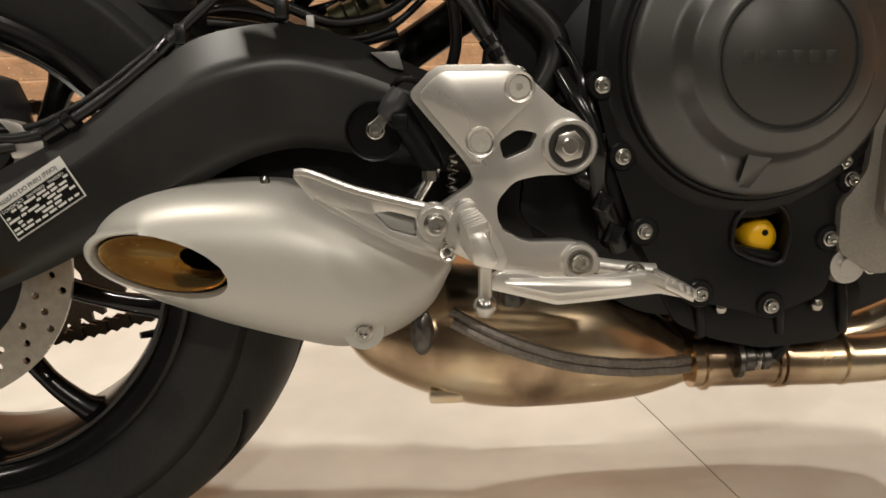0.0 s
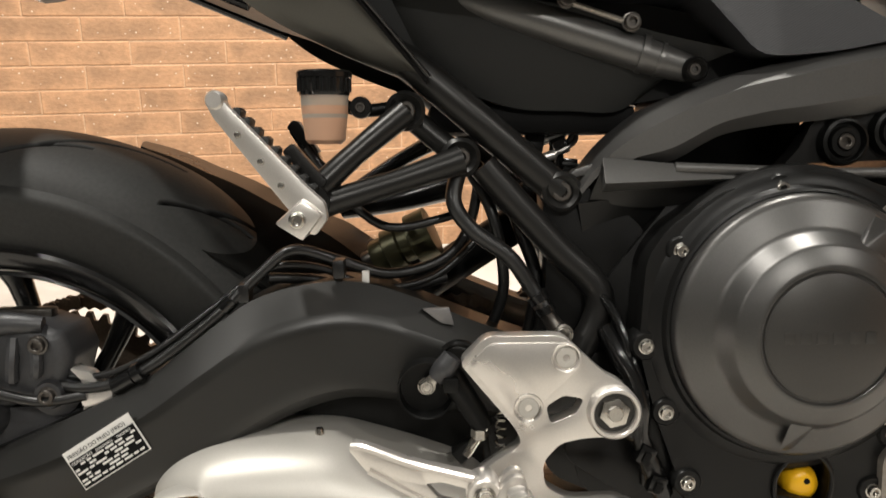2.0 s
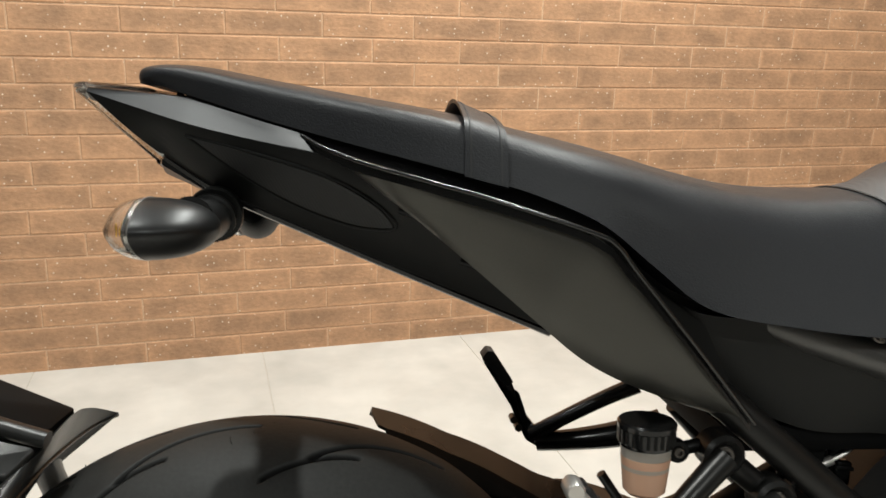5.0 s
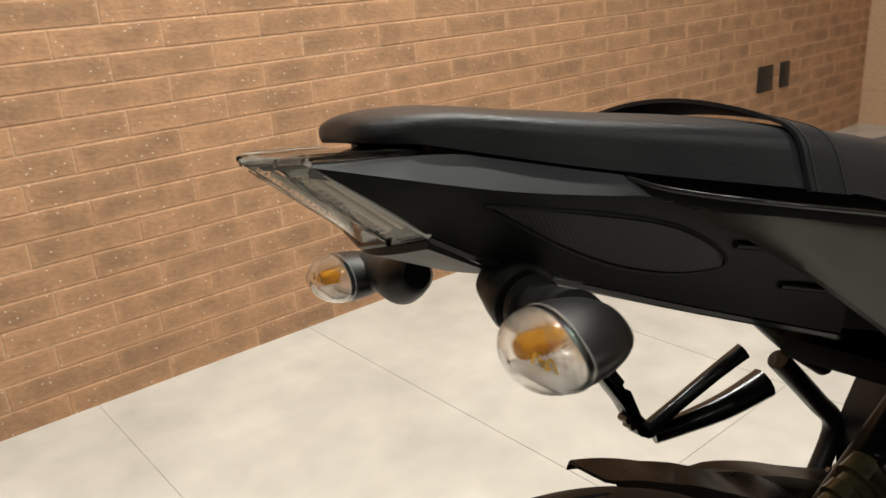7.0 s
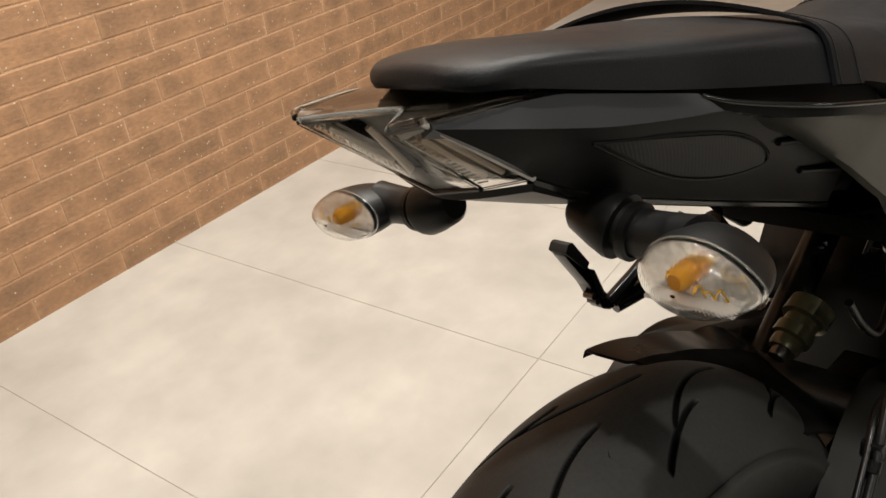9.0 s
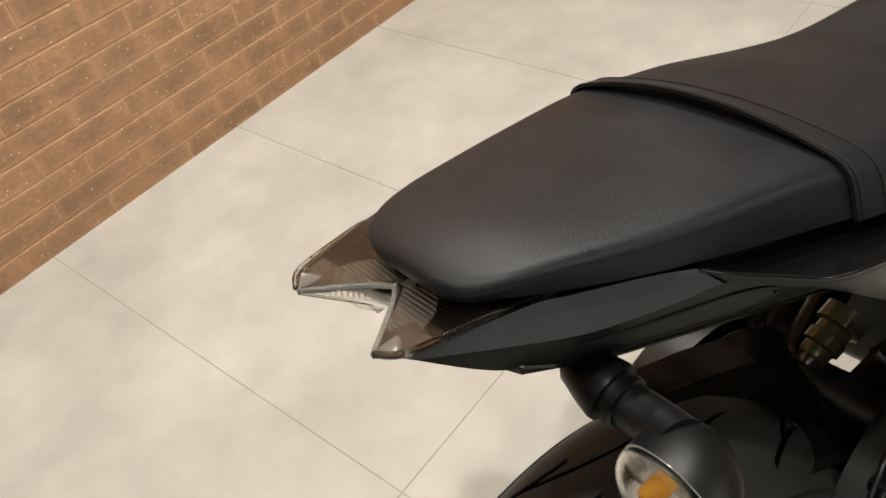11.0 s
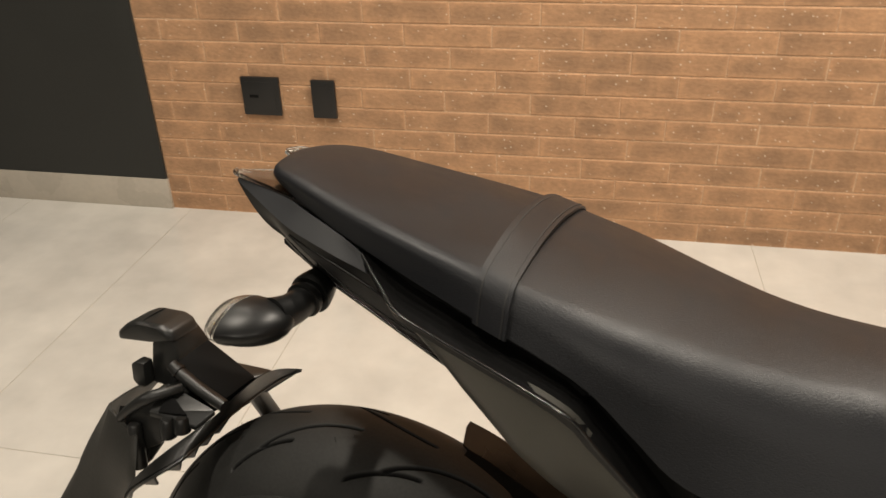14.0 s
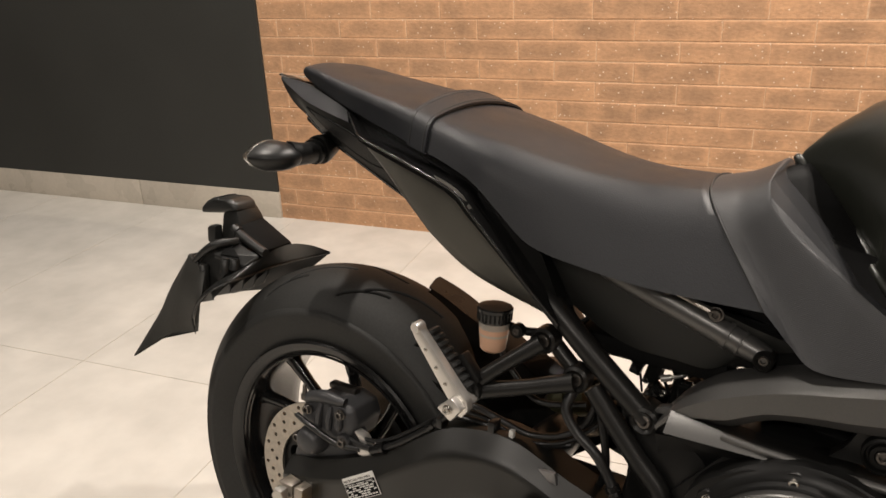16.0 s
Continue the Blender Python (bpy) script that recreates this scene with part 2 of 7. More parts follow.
M["amber"].node_tree.nodes["Principled BSDF"].inputs["Transmission Weight"].default_value = 0.55


def brick_material(name, single):
    """Brown clay with dark blotches, pale rims and white specks."""
    mat = bpy.data.materials.new(name)
    mat.use_nodes = True
    nt = mat.node_tree
    n, link = nt.nodes, nt.links.new
    b = n["Principled BSDF"]
    b.inputs["Roughness"].default_value = 0.75
    b.inputs["Specular IOR Level"].default_value = 0.3
    ge = n.new("ShaderNodeNewGeometry")
    if single:
        rand = n.new("ShaderNodeObjectInfo").outputs["Random"]
    else:
        rand = ge.outputs["Random Per Island"]

    def noise_at(scale, detail):
        t = n.new("ShaderNodeTexNoise")
        t.inputs["Scale"].default_value, t.inputs["Detail"].default_value = scale, detail
        link(moved.outputs[0], t.inputs["Vector"])
        return t.outputs[0]

    moved = n.new("ShaderNodeVectorMath")
    moved.operation = "MULTIPLY_ADD"
    join = n.new("ShaderNodeCombineXYZ")
    for k in range(3):
        link(rand, join.inputs[k])
    link(join.outputs[0], moved.inputs[0])
    moved.inputs[1].default_value = (31, 17, 53)
    link(ge.outputs["Position"], moved.inputs[2])
    edge = n.new("ShaderNodeAttribute")
    edge.attribute_name = "rim"
    wide = n.new("ShaderNodeMapping")
    wide.inputs["Scale"].default_value = (0.75, 0.75, 1.25)
    link(moved.outputs[0], wide.inputs[0])
    streak = n.new("ShaderNodeTexNoise")
    streak.inputs["Scale"].default_value, streak.inputs["Detail"].default_value = 90, 5
    link(wide.outputs[0], streak.inputs["Vector"])
    blotch, grain = noise_at(11, 7), streak.outputs[0]
    ramp = n.new("ShaderNodeValToRGB")
    ramp.color_ramp.elements[0].position, ramp.color_ramp.elements[0].color = 0.3, (0.332, 0.197, 0.115, 1)
    ramp.color_ramp.elements[1].position, ramp.color_ramp.elements[1].color = 0.74, (0.53, 0.303, 0.168, 1)
    add = n.new("ShaderNodeMath")
    add.operation = "MULTIPLY_ADD"
    link(rand, add.inputs[0])
    add.inputs[1].default_value = 0.16
    link(blotch, add.inputs[2])
    sub = n.new("ShaderNodeMath")
    sub.operation = "SUBTRACT"
    link(add.outputs[0], sub.inputs[0])
    sub.inputs[1].default_value = 0.08
    pale = n.new("ShaderNodeMath")
    pale.operation = "MULTIPLY_ADD"
    link(edge.outputs["Fac"], pale.inputs[0])
    pale.inputs[1].default_value = 0.19
    link(sub.outputs[0], pale.inputs[2])
    link(pale.outputs[0], ramp.inputs[0])
    vo = n.new("ShaderNodeTexVoronoi")
    vo.inputs["Scale"].default_value = 55
    link(ge.outputs["Position"], vo.inputs["Vector"])
    speck = n.new("ShaderNodeMapRange")
    speck.inputs["From Min"].default_value, speck.inputs["From Max"].default_value = 0.08, 0.16
    speck.inputs["To Min"].default_value, speck.inputs["To Max"].default_value = 1, 0
    link(vo.outputs["Distance"], speck.inputs[0])
    some = n.new("ShaderNodeMath")
    some.operation = "GREATER_THAN"
    some.inputs[1].default_value = 0.47
    sep = n.new("ShaderNodeSeparateColor")
    link(vo.outputs["Color"], sep.inputs[0])
    link(sep.outputs[0], some.inputs[0])
    both = n.new("ShaderNodeMath")
    both.operation = "MULTIPLY"
    link(speck.outputs[0], both.inputs[0])
    link(some.outputs[0], both.inputs[1])
    mix = n.new("ShaderNodeMix")
    mix.data_type = "RGBA"
    link(both.outputs[0], mix.inputs[0])
    link(ramp.outputs[0], mix.inputs[6])
    mix.inputs[7].default_value = (0.75, 0.62, 0.48, 1)
    dim = n.new("ShaderNodeMapRange")
    dim.inputs["From Min"].default_value, dim.inputs["From Max"].default_value = 0.3, 0.7
    dim.inputs["To Min"].default_value, dim.inputs["To Max"].default_value = 0.89, 1.11
    link(grain, dim.inputs[0])
    sc = n.new("ShaderNodeVectorMath")
    sc.operation = "SCALE"
    link(mix.outputs[2], sc.inputs[0])
    link(dim.outputs[0], sc.inputs["Scale"])
    link(sc.outputs[0], b.inputs["Base Color"])
    bp = n.new("ShaderNodeBump")
    bp.inputs["Distance"].default_value = 0.0018
    link(grain, bp.inputs["Height"])
    link(bp.outputs[0], b.inputs["Normal"])
    return mat


def glass(name, colour=(1, 1, 1), rough=0.03):
    mat = bpy.data.materials.new(name)
    mat.use_nodes = True
    b = mat.node_tree.nodes["Principled BSDF"]
    b.inputs["Base Color"].default_value = (*colour, 1)
    b.inputs["Roughness"].default_value = rough
    b.inputs["Transmission Weight"].default_value = 1.0
    b.inputs["IOR"].default_value = 1.3
    return mat


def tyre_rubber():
    """Grey tread rubber, its grooves coloured near black to stand in for their shade."""
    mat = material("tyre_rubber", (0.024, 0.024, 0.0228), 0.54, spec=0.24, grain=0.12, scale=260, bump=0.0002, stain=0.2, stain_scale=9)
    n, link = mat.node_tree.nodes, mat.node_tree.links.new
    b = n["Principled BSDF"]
    shade_mask = n.new("ShaderNodeAttribute")
    shade_mask.attribute_name = "unshaded"
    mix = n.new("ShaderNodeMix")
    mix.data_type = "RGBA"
    link(shade_mask.outputs["Fac"], mix.inputs[0])
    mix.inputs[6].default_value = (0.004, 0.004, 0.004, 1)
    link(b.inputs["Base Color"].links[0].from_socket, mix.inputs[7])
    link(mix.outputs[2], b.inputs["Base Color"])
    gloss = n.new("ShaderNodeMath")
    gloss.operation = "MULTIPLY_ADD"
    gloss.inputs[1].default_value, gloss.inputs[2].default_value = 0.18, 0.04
    link(shade_mask.outputs["Fac"], gloss.inputs[0])
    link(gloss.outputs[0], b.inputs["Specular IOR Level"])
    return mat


def heat_metal():
    """Titanium-brown exhaust steel, straw to bronze in broad bands."""
    mat = material("heat_tinted_steel", (0.5, 0.36, 0.24), 0.25, metal=0.95, grain=0.06, scale=300, bump=0.00005)
    nt = mat.node_tree
    n, link = nt.nodes, nt.links.new
    b = n["Principled BSDF"]
    tc = n.new("ShaderNodeTexCoord")
    no = n.new("ShaderNodeTexNoise")
    no.inputs["Scale"].default_value, no.inputs["Detail"].default_value = 11, 5
    link(tc.outputs["Object"], no.inputs["Vector"])
    r = n.new("ShaderNodeValToRGB")
    r.color_ramp.elements[0].position, r.color_ramp.elements[0].color = 0.32, (0.26, 0.18, 0.115, 1)
    r.color_ramp.elements[1].position, r.color_ramp.elements[1].color = 0.68, (0.74, 0.64, 0.49, 1)
    mid = r.color_ramp.elements.new(0.5)
    mid.color = (0.62, 0.47, 0.3, 1)
    tan = r.color_ramp.elements.new(0.42)
    tan.color = (0.46, 0.33, 0.22, 1)
    link(no.outputs[0], r.inputs[0])
    link(r.outputs[0], b.inputs["Base Color"])
    return mat


M["heat"] = heat_metal()
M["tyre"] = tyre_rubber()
M["clear"] = glass("clear_lens", (0.96, 0.95, 0.92))
M["frost"] = glass("frosted_clear_lens", (0.9, 0.88, 0.84), 0.22)
M["frost"].node_tree.nodes["Principled BSDF"].inputs["Transmission Weight"].default_value = 0.45
M["cap_grey"] = material("clutch_cap_grey", (0.05, 0.048, 0.045), 0.42, metal=0.5, grain=0.05, scale=700, bump=0.00003)
M["carrier"] = material("textured_black_plastic", (0.012, 0.0122, 0.0115), 0.36, spec=0.5, grain=0.08, scale=500, bump=0.00008, stain=0.1, stain_scale=20)
M["smoke"] = glass("smoked_lens", (0.72, 0.69, 0.66), 0.05)
M["smoke"].node_tree.nodes["Principled BSDF"].inputs["IOR"].default_value = 1.3
M["side_gloss"] = material("dark_metallic_side_panel", (0.066, 0.064, 0.056), 0.38, metal=0.6, grain=0.04, scale=700, bump=0.00003)
M["cup"] = glass("translucent_cup", (0.58, 0.54, 0.48), 0.3)
M["cup"].node_tree.nodes["Principled BSDF"].inputs["Transmission Weight"].default_value = 0.55
M["cup_fluid"] = glass("amber_cup_fluid", (0.8, 0.5, 0.34), 0.3)
M["cup_fluid"].node_tree.nodes["Principled BSDF"].inputs["Transmission Weight"].default_value = 0.4
M["edge_clear"] = glass("clear_edge", (0.9, 0.89, 0.84), 0.12)
M["edge_clear"].node_tree.nodes["Principled BSDF"].inputs["Transmission Weight"].default_value = 0.85
M["hugger_matte"] = material("coarse_black_plastic", (0.006, 0.006, 0.0055), 0.85, spec=0.05, grain=0.08, scale=500, bump=0.0002)
M["cover"] = material("charcoal_cover_plastic", (0.0095, 0.0098, 0.009), 0.5, spec=0.3, grain=0.06, scale=600, bump=0.00008)
M["hugger"] = material("hugger_plastic", (0.004, 0.004, 0.004), 0.3, spec=0.25, grain=0.05, scale=500)
M["flap"] = material("flap_rubber", (0.026, 0.025, 0.022), 0.5, spec=0.4, grain=0.1, scale=260, bump=0.0002, stain=0.2, stain_scale=12)
M["milky"] = material("milky_plastic", (0.66, 0.56, 0.46), 0.3)
M["stitch"] = material("thread", (0.012, 0.012, 0.012), 0.6, grain=0.4, scale=1200)
M["gloss_dark"] = material("semi_gloss_black_plastic", (0.006, 0.006, 0.006), 0.2, grain=0.03)
M["lamp_grey"] = material("lamp_grey", (0.2, 0.19, 0.175), 0.3, metal=0.3, grain=0.15, scale=200)
M["frame_grey"] = material("graphite_frame_paint", (0.105, 0.103, 0.1), 0.38, metal=0.6, grain=0.05, scale=600, bump=0.00004, stain=0.06)
M["facet_grey"] = material("graphite_facet", (0.0145, 0.0155, 0.0175), 0.4, spec=0.4, grain=0.05, scale=700, bump=0.00004)
M["trim"] = material("piano_black_trim", (0.005, 0.005, 0.005), 0.2, coat=0.3, spec=0.5)
M["tank"] = material("matte_black_paint", (0.012, 0.013, 0.01), 0.36, spec=0.55, grain=0.03, scale=900)
M["hose"] = material("hose_rubber", (0.007, 0.007, 0.007), 0.36, grain=0.1)
M["olive"] = material("olive_anodised", (0.1, 0.095, 0.05), 0.35, metal=0.5)
M["caliper"] = material("caliper_grey", (0.045, 0.0455, 0.048), 0.42, metal=0.2, grain=0.1, scale=400, bump=0.0001)


def lined(name, colour, pitch, turn, rough, depth=0.00025):
    """Vinyl or mesh with fine parallel ribs."""
    mat = material(name, colour, rough, grain=0.05, scale=700)
    nt = mat.node_tree
    n, link = nt.nodes, nt.links.new
    tc, mp, wave, bp = n.new("ShaderNodeTexCoord"), n.new("ShaderNodeMapping"), n.new("ShaderNodeTexWave"), n.new("ShaderNodeBump")
    mp.inputs["Rotation"].default_value = (0, radians(turn), 0)
    wave.inputs["Scale"].default_value = 0.314 / pitch
    bp.inputs["Distance"].default_value = depth
    link(tc.outputs["Object"], mp.inputs[0])
    link(mp.outputs[0], wave.inputs["Vector"])
    link(wave.outputs[0], bp.inputs["Height"])
    link(bp.outputs[0], n["Principled BSDF"].inputs["Normal"])
    return mat


M["ribbed"] = lined("ribbed_vinyl", (0.02, 0.0206, 0.0226), 0.0018, -60, 0.5, 0.00014)
M["mesh"] = lined("mesh_plastic", (0.004, 0.004, 0.004), 0.0022, 30, 0.55, 0.0001)
M["lamp_silver"] = material("lamp_reflector", (0.86, 0.86, 0.85), 0.22, metal=0.9, grain=0.2, scale=250, bump=0.0004)


def ribbed_glass():
    mat = glass("ribbed_lens", (0.97, 0.96, 0.94), 0.05)
    nt = mat.node_tree
    n, link = nt.nodes, nt.links.new
    tc, wave, bp = n.new("ShaderNodeTexCoord"), n.new("ShaderNodeTexWave"), n.new("ShaderNodeBump")
    wave.bands_direction = "Y"
    wave.inputs["Scale"].default_value = 170
    bp.inputs["Distance"].default_value = 0.00004
    link(tc.outputs["Object"], wave.inputs["Vector"])
    link(wave.outputs[0], bp.inputs["Height"])
    link(bp.outputs[0], n["Principled BSDF"].inputs["Normal"])
    return mat

# ---- room ----
WALL_Y, LEFT_X, RIGHT_X, BACK_Y = 2.544, -5.2, 4.37, -4.2
TILE_W, TILE_L, TILE_X, TILE_Y = 0.642, 1.216, -0.128, 1.328

ground = part("floor", box(LEFT_X - 0.2, RIGHT_X + 0.2, BACK_Y - 0.2, WALL_Y + 0.2, -0.1, -0.0015), M["grout"])
tagged(ground, "polished beige porcelain tile floor with fine joints", "floor", kind="structure")
tile_mesh = mesh_from(box(0.0013, TILE_W - 0.0013, 0.0013, TILE_L - 0.0013, -0.012, 0.0), "tile")
tile_mesh.materials.append(M["tile"])
for i in range(-8, 8):
    for j in range(-5, 2):
        x, y = TILE_X + i * TILE_W, TILE_Y + j * TILE_L
        if x > RIGHT_X or x + TILE_W < LEFT_X or y > WALL_Y:
            continue
        t = new("tile", tile_mesh)
        t.parent = ground
        t.matrix_basis = pose(x, y, 0.0)

wall = part("wall_north", box(LEFT_X, RIGHT_X + 0.2, WALL_Y - 0.0004, WALL_Y + 0.2, 0.0, CEILING), M["mortar"])
tagged(wall, "brown brick wall with flush sandy joints", "wall", kind="structure")
east = part("wall_east", box(RIGHT_X - 0.0004, RIGHT_X + 0.2, BACK_Y, WALL_Y - 0.0004, 0.0, CEILING), M["mortar"])
tagged(east, "brown brick side wall meeting the brick wall", "wall", kind="structure")
# unseen walls and ceiling, kept dark to hold down fill light and reflections
tagged(part("wall_west", box(LEFT_X - 0.2, LEFT_X, BACK_Y, WALL_Y + 0.2, 0.0, CEILING), M["dark_plaster"]), "plain dark grey wall", "wall", kind="structure")
tagged(part("wall_south", box(LEFT_X - 0.2, RIGHT_X + 0.2, BACK_Y - 0.2, BACK_Y, 0.0, CEILING), M["dark_plaster"]), "plain dark grey wall", "wall", kind="structure")
tagged(part("ceiling", box(LEFT_X - 0.2, RIGHT_X + 0.2, BACK_Y - 0.2, WALL_Y + 0.2, CEILING, CEILING + 0.15), M["dark_plaster"]), "plain dark grey ceiling", "ceiling", kind="structure")

# the dark painted stretch of the wall and its stone skirting
DARK_X = -1.485
dark = part("wall_dark", box(LEFT_X, DARK_X, WALL_Y - 0.012, WALL_Y + 0.01, 0.116, CEILING), M["dark_paint"])
tagged(dark, "matte charcoal painted wall panel beside the brick", "wall panel", kind="structure")
for i, (a, b) in enumerate(((-3.4, -2.21), (-2.207, DARK_X + 0.002), (-4.6, -3.403))):
    s = part("baseboard", box(a, b, WALL_Y - 0.014, WALL_Y + 0.01, 0.0, 0.115, 0.0015), M["skirting"])
    tagged(s, "pale grey stone skirting under the dark panel", "skirting", kind="structure")


def socket(x0, x1, z0, z1, slot):
    ob = part("socket_plate", box(x0, x1, WALL_Y - 0.016, WALL_Y - 0.0035, z0, z1, 0.003), M["socket"])
    tagged(ob, "dark graphite plastic socket plate on the brick wall", "socket", group="socket plates")
    part("insert", box(x0 + 0.015, x1 - 0.015, WALL_Y - 0.0175, WALL_Y - 0.0165 + 0.002, z0 + 0.015, z1 - 0.015, 0.0008), M["socket"], ob)
    if slot:
        part("connector", box(x0 + 0.028, x0 + 0.058, WALL_Y - 0.019, WALL_Y - 0.015, (z0 + z1) / 2 - 0.004, (z0 + z1) / 2 + 0.006, 0.001), M["ink"], ob)


socket(-1.143, -1.012, 0.373, 0.501, True)
socket(-0.904, -0.824, 0.371, 0.497, False)
socket(3.143, 3.275, 0.352, 0.478, False)
socket(3.36, 3.441, 0.351, 0.477, False)

# downlights flush with the ceiling
for lx, ly, watts in LAMPS:
    ob = part("downlight", lathe([(0.115, -0.03), (0.14, -0.03), (0.14, 0.0), (0.115, 0.0), (0.115, -0.03)], (lx, ly, CEILING), "z", 32), M["plaster"])
    tagged(ob, "round white ceiling downlight ring", "ceiling light", group="downlights")

# ---- motorcycle: x forward, y to its left, z up, from the rear tyre's contact ----
bike = new("motorcycle")
bike.matrix_world = pose(-0.2342, 0.7878, 0.0, 0, 0, -12.57) @ pose(0, 0, 0, -8.43)
tagged(bike, "matte black naked motorcycle leaning on its stand, silver exhaust", "motorcycle")
AXLE_Z = 0.316


def group_part(name, label=""):
    """A part that holds pieces of its own."""
    ob = new(name)
    ob.parent = bike
    if label:
        tagged(ob, label)
    return ob


# rear wheel
def tyre_bm():
    prof = [(0.208, -0.071), (0.22, -0.0765), (0.24, -0.0835), (0.258, -0.0875), (0.272, -0.0884)]
    for k in range(301):
        a = radians(-64 + 128 * k / 300)
        prof.append((0.222 + 0.0985 * math.cos(a) ** 0.9, 0.0925 * math.sin(a) / math.sin(radians(64)) * 0.945))
    prof += [(0.272, 0.0884), (0.258, 0.0875), (0.24, 0.0835), (0.22, 0.0765), (0.208, 0.071)]
    segs, pitch = 1850, 12
    width = 2 * math.pi / pitch * 0.31
    verts, faces, unshaded = [], [], []
    for k in range(segs):
        # finer steps over the upper part of the tread
        a = radians(200) * k / 1600 if k < 1600 else radians(200 + 160 * (k - 1600) / 250)
        for r, y in prof:
            dip = 0.0
            v = abs(y)
            if 0.006 < v < 0.08:
                # long swept grooves, each with a shorter one beside it
                u = ((a * pitch / (2 * math.pi) + 0.5 * (y > 0)) % 1.0) * width
                for start, length, v0, v1, p in ((0.0, 0.125, 0.01, 0.052, 2.2), (0.075, 0.085, 0.04, 0.068, 1.5)):
                    f = ((u - start) % width) / length
                    if f < 1:
                        gap = abs(v - v0 - (v1 - v0) * f ** p) / math.sqrt(1 + ((v1 - v0) * p * max(f, 0.01) ** (p - 1) / length) ** 2)
                        g = min(1.0, 1.7 * max(0.0, 1 - gap / 0.003))
                        dip = max(dip, 0.0055 * g * g * (3 - 2 * g) * min(1, 12 * f, 12 * (1 - f)))
            rr = r - dip
            # falls to 0 in the grooves, where the shade is coloured in
            unshaded.append(1 - min(1.0, dip / 0.003))
            verts.append((rr * math.cos(a), y, AXLE_Z + rr * math.sin(a)))
    m = len(prof)
    for k in range(segs):
        for j in range(m - 1):
            p, q = k * m + j, ((k + 1) % segs) * m + j
            faces.append((p, p + 1, q + 1, q))
    me = bpy.data.meshes.new("tyre")
    me.from_pydata(verts, [], faces)
    bm = bmesh.new()
    bm.from_mesh(me)
    bpy.data.meshes.remove(me)
    layer = bm.verts.layers.float.new("unshaded")
    for v, value in zip(bm.verts, unshaded):
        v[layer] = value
    return bm


wheel = group_part("rear_wheel", "black cast rear wheel with split spokes")
wheel.matrix_basis = pose(-0.012, -0.029, 0.003)
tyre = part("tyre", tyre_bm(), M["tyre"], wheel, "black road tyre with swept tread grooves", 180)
tyre.matrix_basis = pose(0, 0.007, 0)
hair = random.Random(3)
for k in range(8):
    a, v = radians(70 + 80 * hair.random()), hair.uniform(-0.03, 0.03)
    p = Vector(((0.313) * math.cos(a), v, AXLE_Z + 0.313 * math.sin(a)))
    q = Vector((math.cos(a + hair.uniform(-0.5, 0.5)), hair.uniform(-0.4, 0.4), math.sin(a)))
    part("rubber_hair", tube([p, p + q * 0.005, p + q * 0.0085 + Vector((0.002, 0, 0))], 0.00035, 5, 2), M["rubber"], wheel)
rim_prof = [(0.2, -0.06), (0.205, -0.071), (0.212, -0.0755), (0.2205, -0.077), (0.224, -0.074), (0.22, -0.069), (0.206, -0.064), (0.204, -0.045), (0.2, 0.0), (0.204, 0.045), (0.206, 0.064), (0.22, 0.069), (0.224, 0.074), (0.2205, 0.077), (0.212, 0.0755), (0.205, 0.071), (0.2, 0.06), (0.195, 0.05), (0.191, 0.03), (0.19, 0.0), (0.191, -0.03), (0.195, -0.05), (0.2, -0.06)]
rim_prof = [(r * 0.97, y) for r, y in rim_prof]
part("rim", lathe(rim_prof, (0, 0, AXLE_Z), "y", 120), M["gloss_dark"], wheel, "satin black wheel rim")
for y in (-0.067, -0.058):
    part("rim_bead", lathe([(0.1925, -0.002), (0.1955, -0.001), (0.1955, 0.001), (0.1925, 0.002), (0.1925, -0.002)], (0, y, AXLE_Z), "y", 96), M["gloss_dark"], wheel)
part("tyre_valve", tube([(0.178 * math.cos(radians(-27)), -0.045, AXLE_Z + 0.178 * math.sin(radians(-27))), (0.2 * math.cos(radians(-24)), -0.03, AXLE_Z + 0.2 * math.sin(radians(-24)))], [0.0032, 0.0048], 10, 3), M["hose"], wheel, "rubber tyre valve")
part("hub", lathe([(0.0, -0.075), (0.04, -0.075), (0.045, -0.06), (0.055, -0.03), (0.055, 0.03), (0.045, 0.06), (0.04, 0.075), (0.0, 0.075)], (0, 0, AXLE_Z), "y", 32), M["black_cast"], wheel)
for k in range(5):
    for end, lag in ((-17, 9), (17, 18)):
        angle = [radians(72 * k + end - lag * f) for f in (1.0, 0.72, 0.4, 0.14, 0.0)]
        p = [(r * math.cos(a), y, AXLE_Z + r * math.sin(a)) for r, a, y in zip((0.045, 0.09, 0.14, 0.178, 0.196), angle, (-0.014, -0.022, -0.03, -0.033, -0.03))]
        part("spoke", tube(p, [0.015, 0.0105, 0.009, 0.011, 0.018], 12, 5), M["gloss_dark"], wheel)
# brake disc on the near side
holes = []
for row, (r, n, off) in enumerate(((0.094, 20, 0.0), (0.105, 20, 0.5), (0.115, 20, 0.0))):
    for k in range(n):
        a = 2 * math.pi * (k + off + 0.15 * row) / n
        holes.append(circle(r * math.cos(a), AXLE_Z + r * math.sin(a), 0.0034, 8))
holes.append(circle(0, AXLE_Z, 0.082, 48))
disc = part("brake_disc", prism(circle(0, AXLE_Z, 0.1225, 72), -0.091, -0.0865, holes, 0.0), M["disc"], wheel, "drilled steel brake disc")
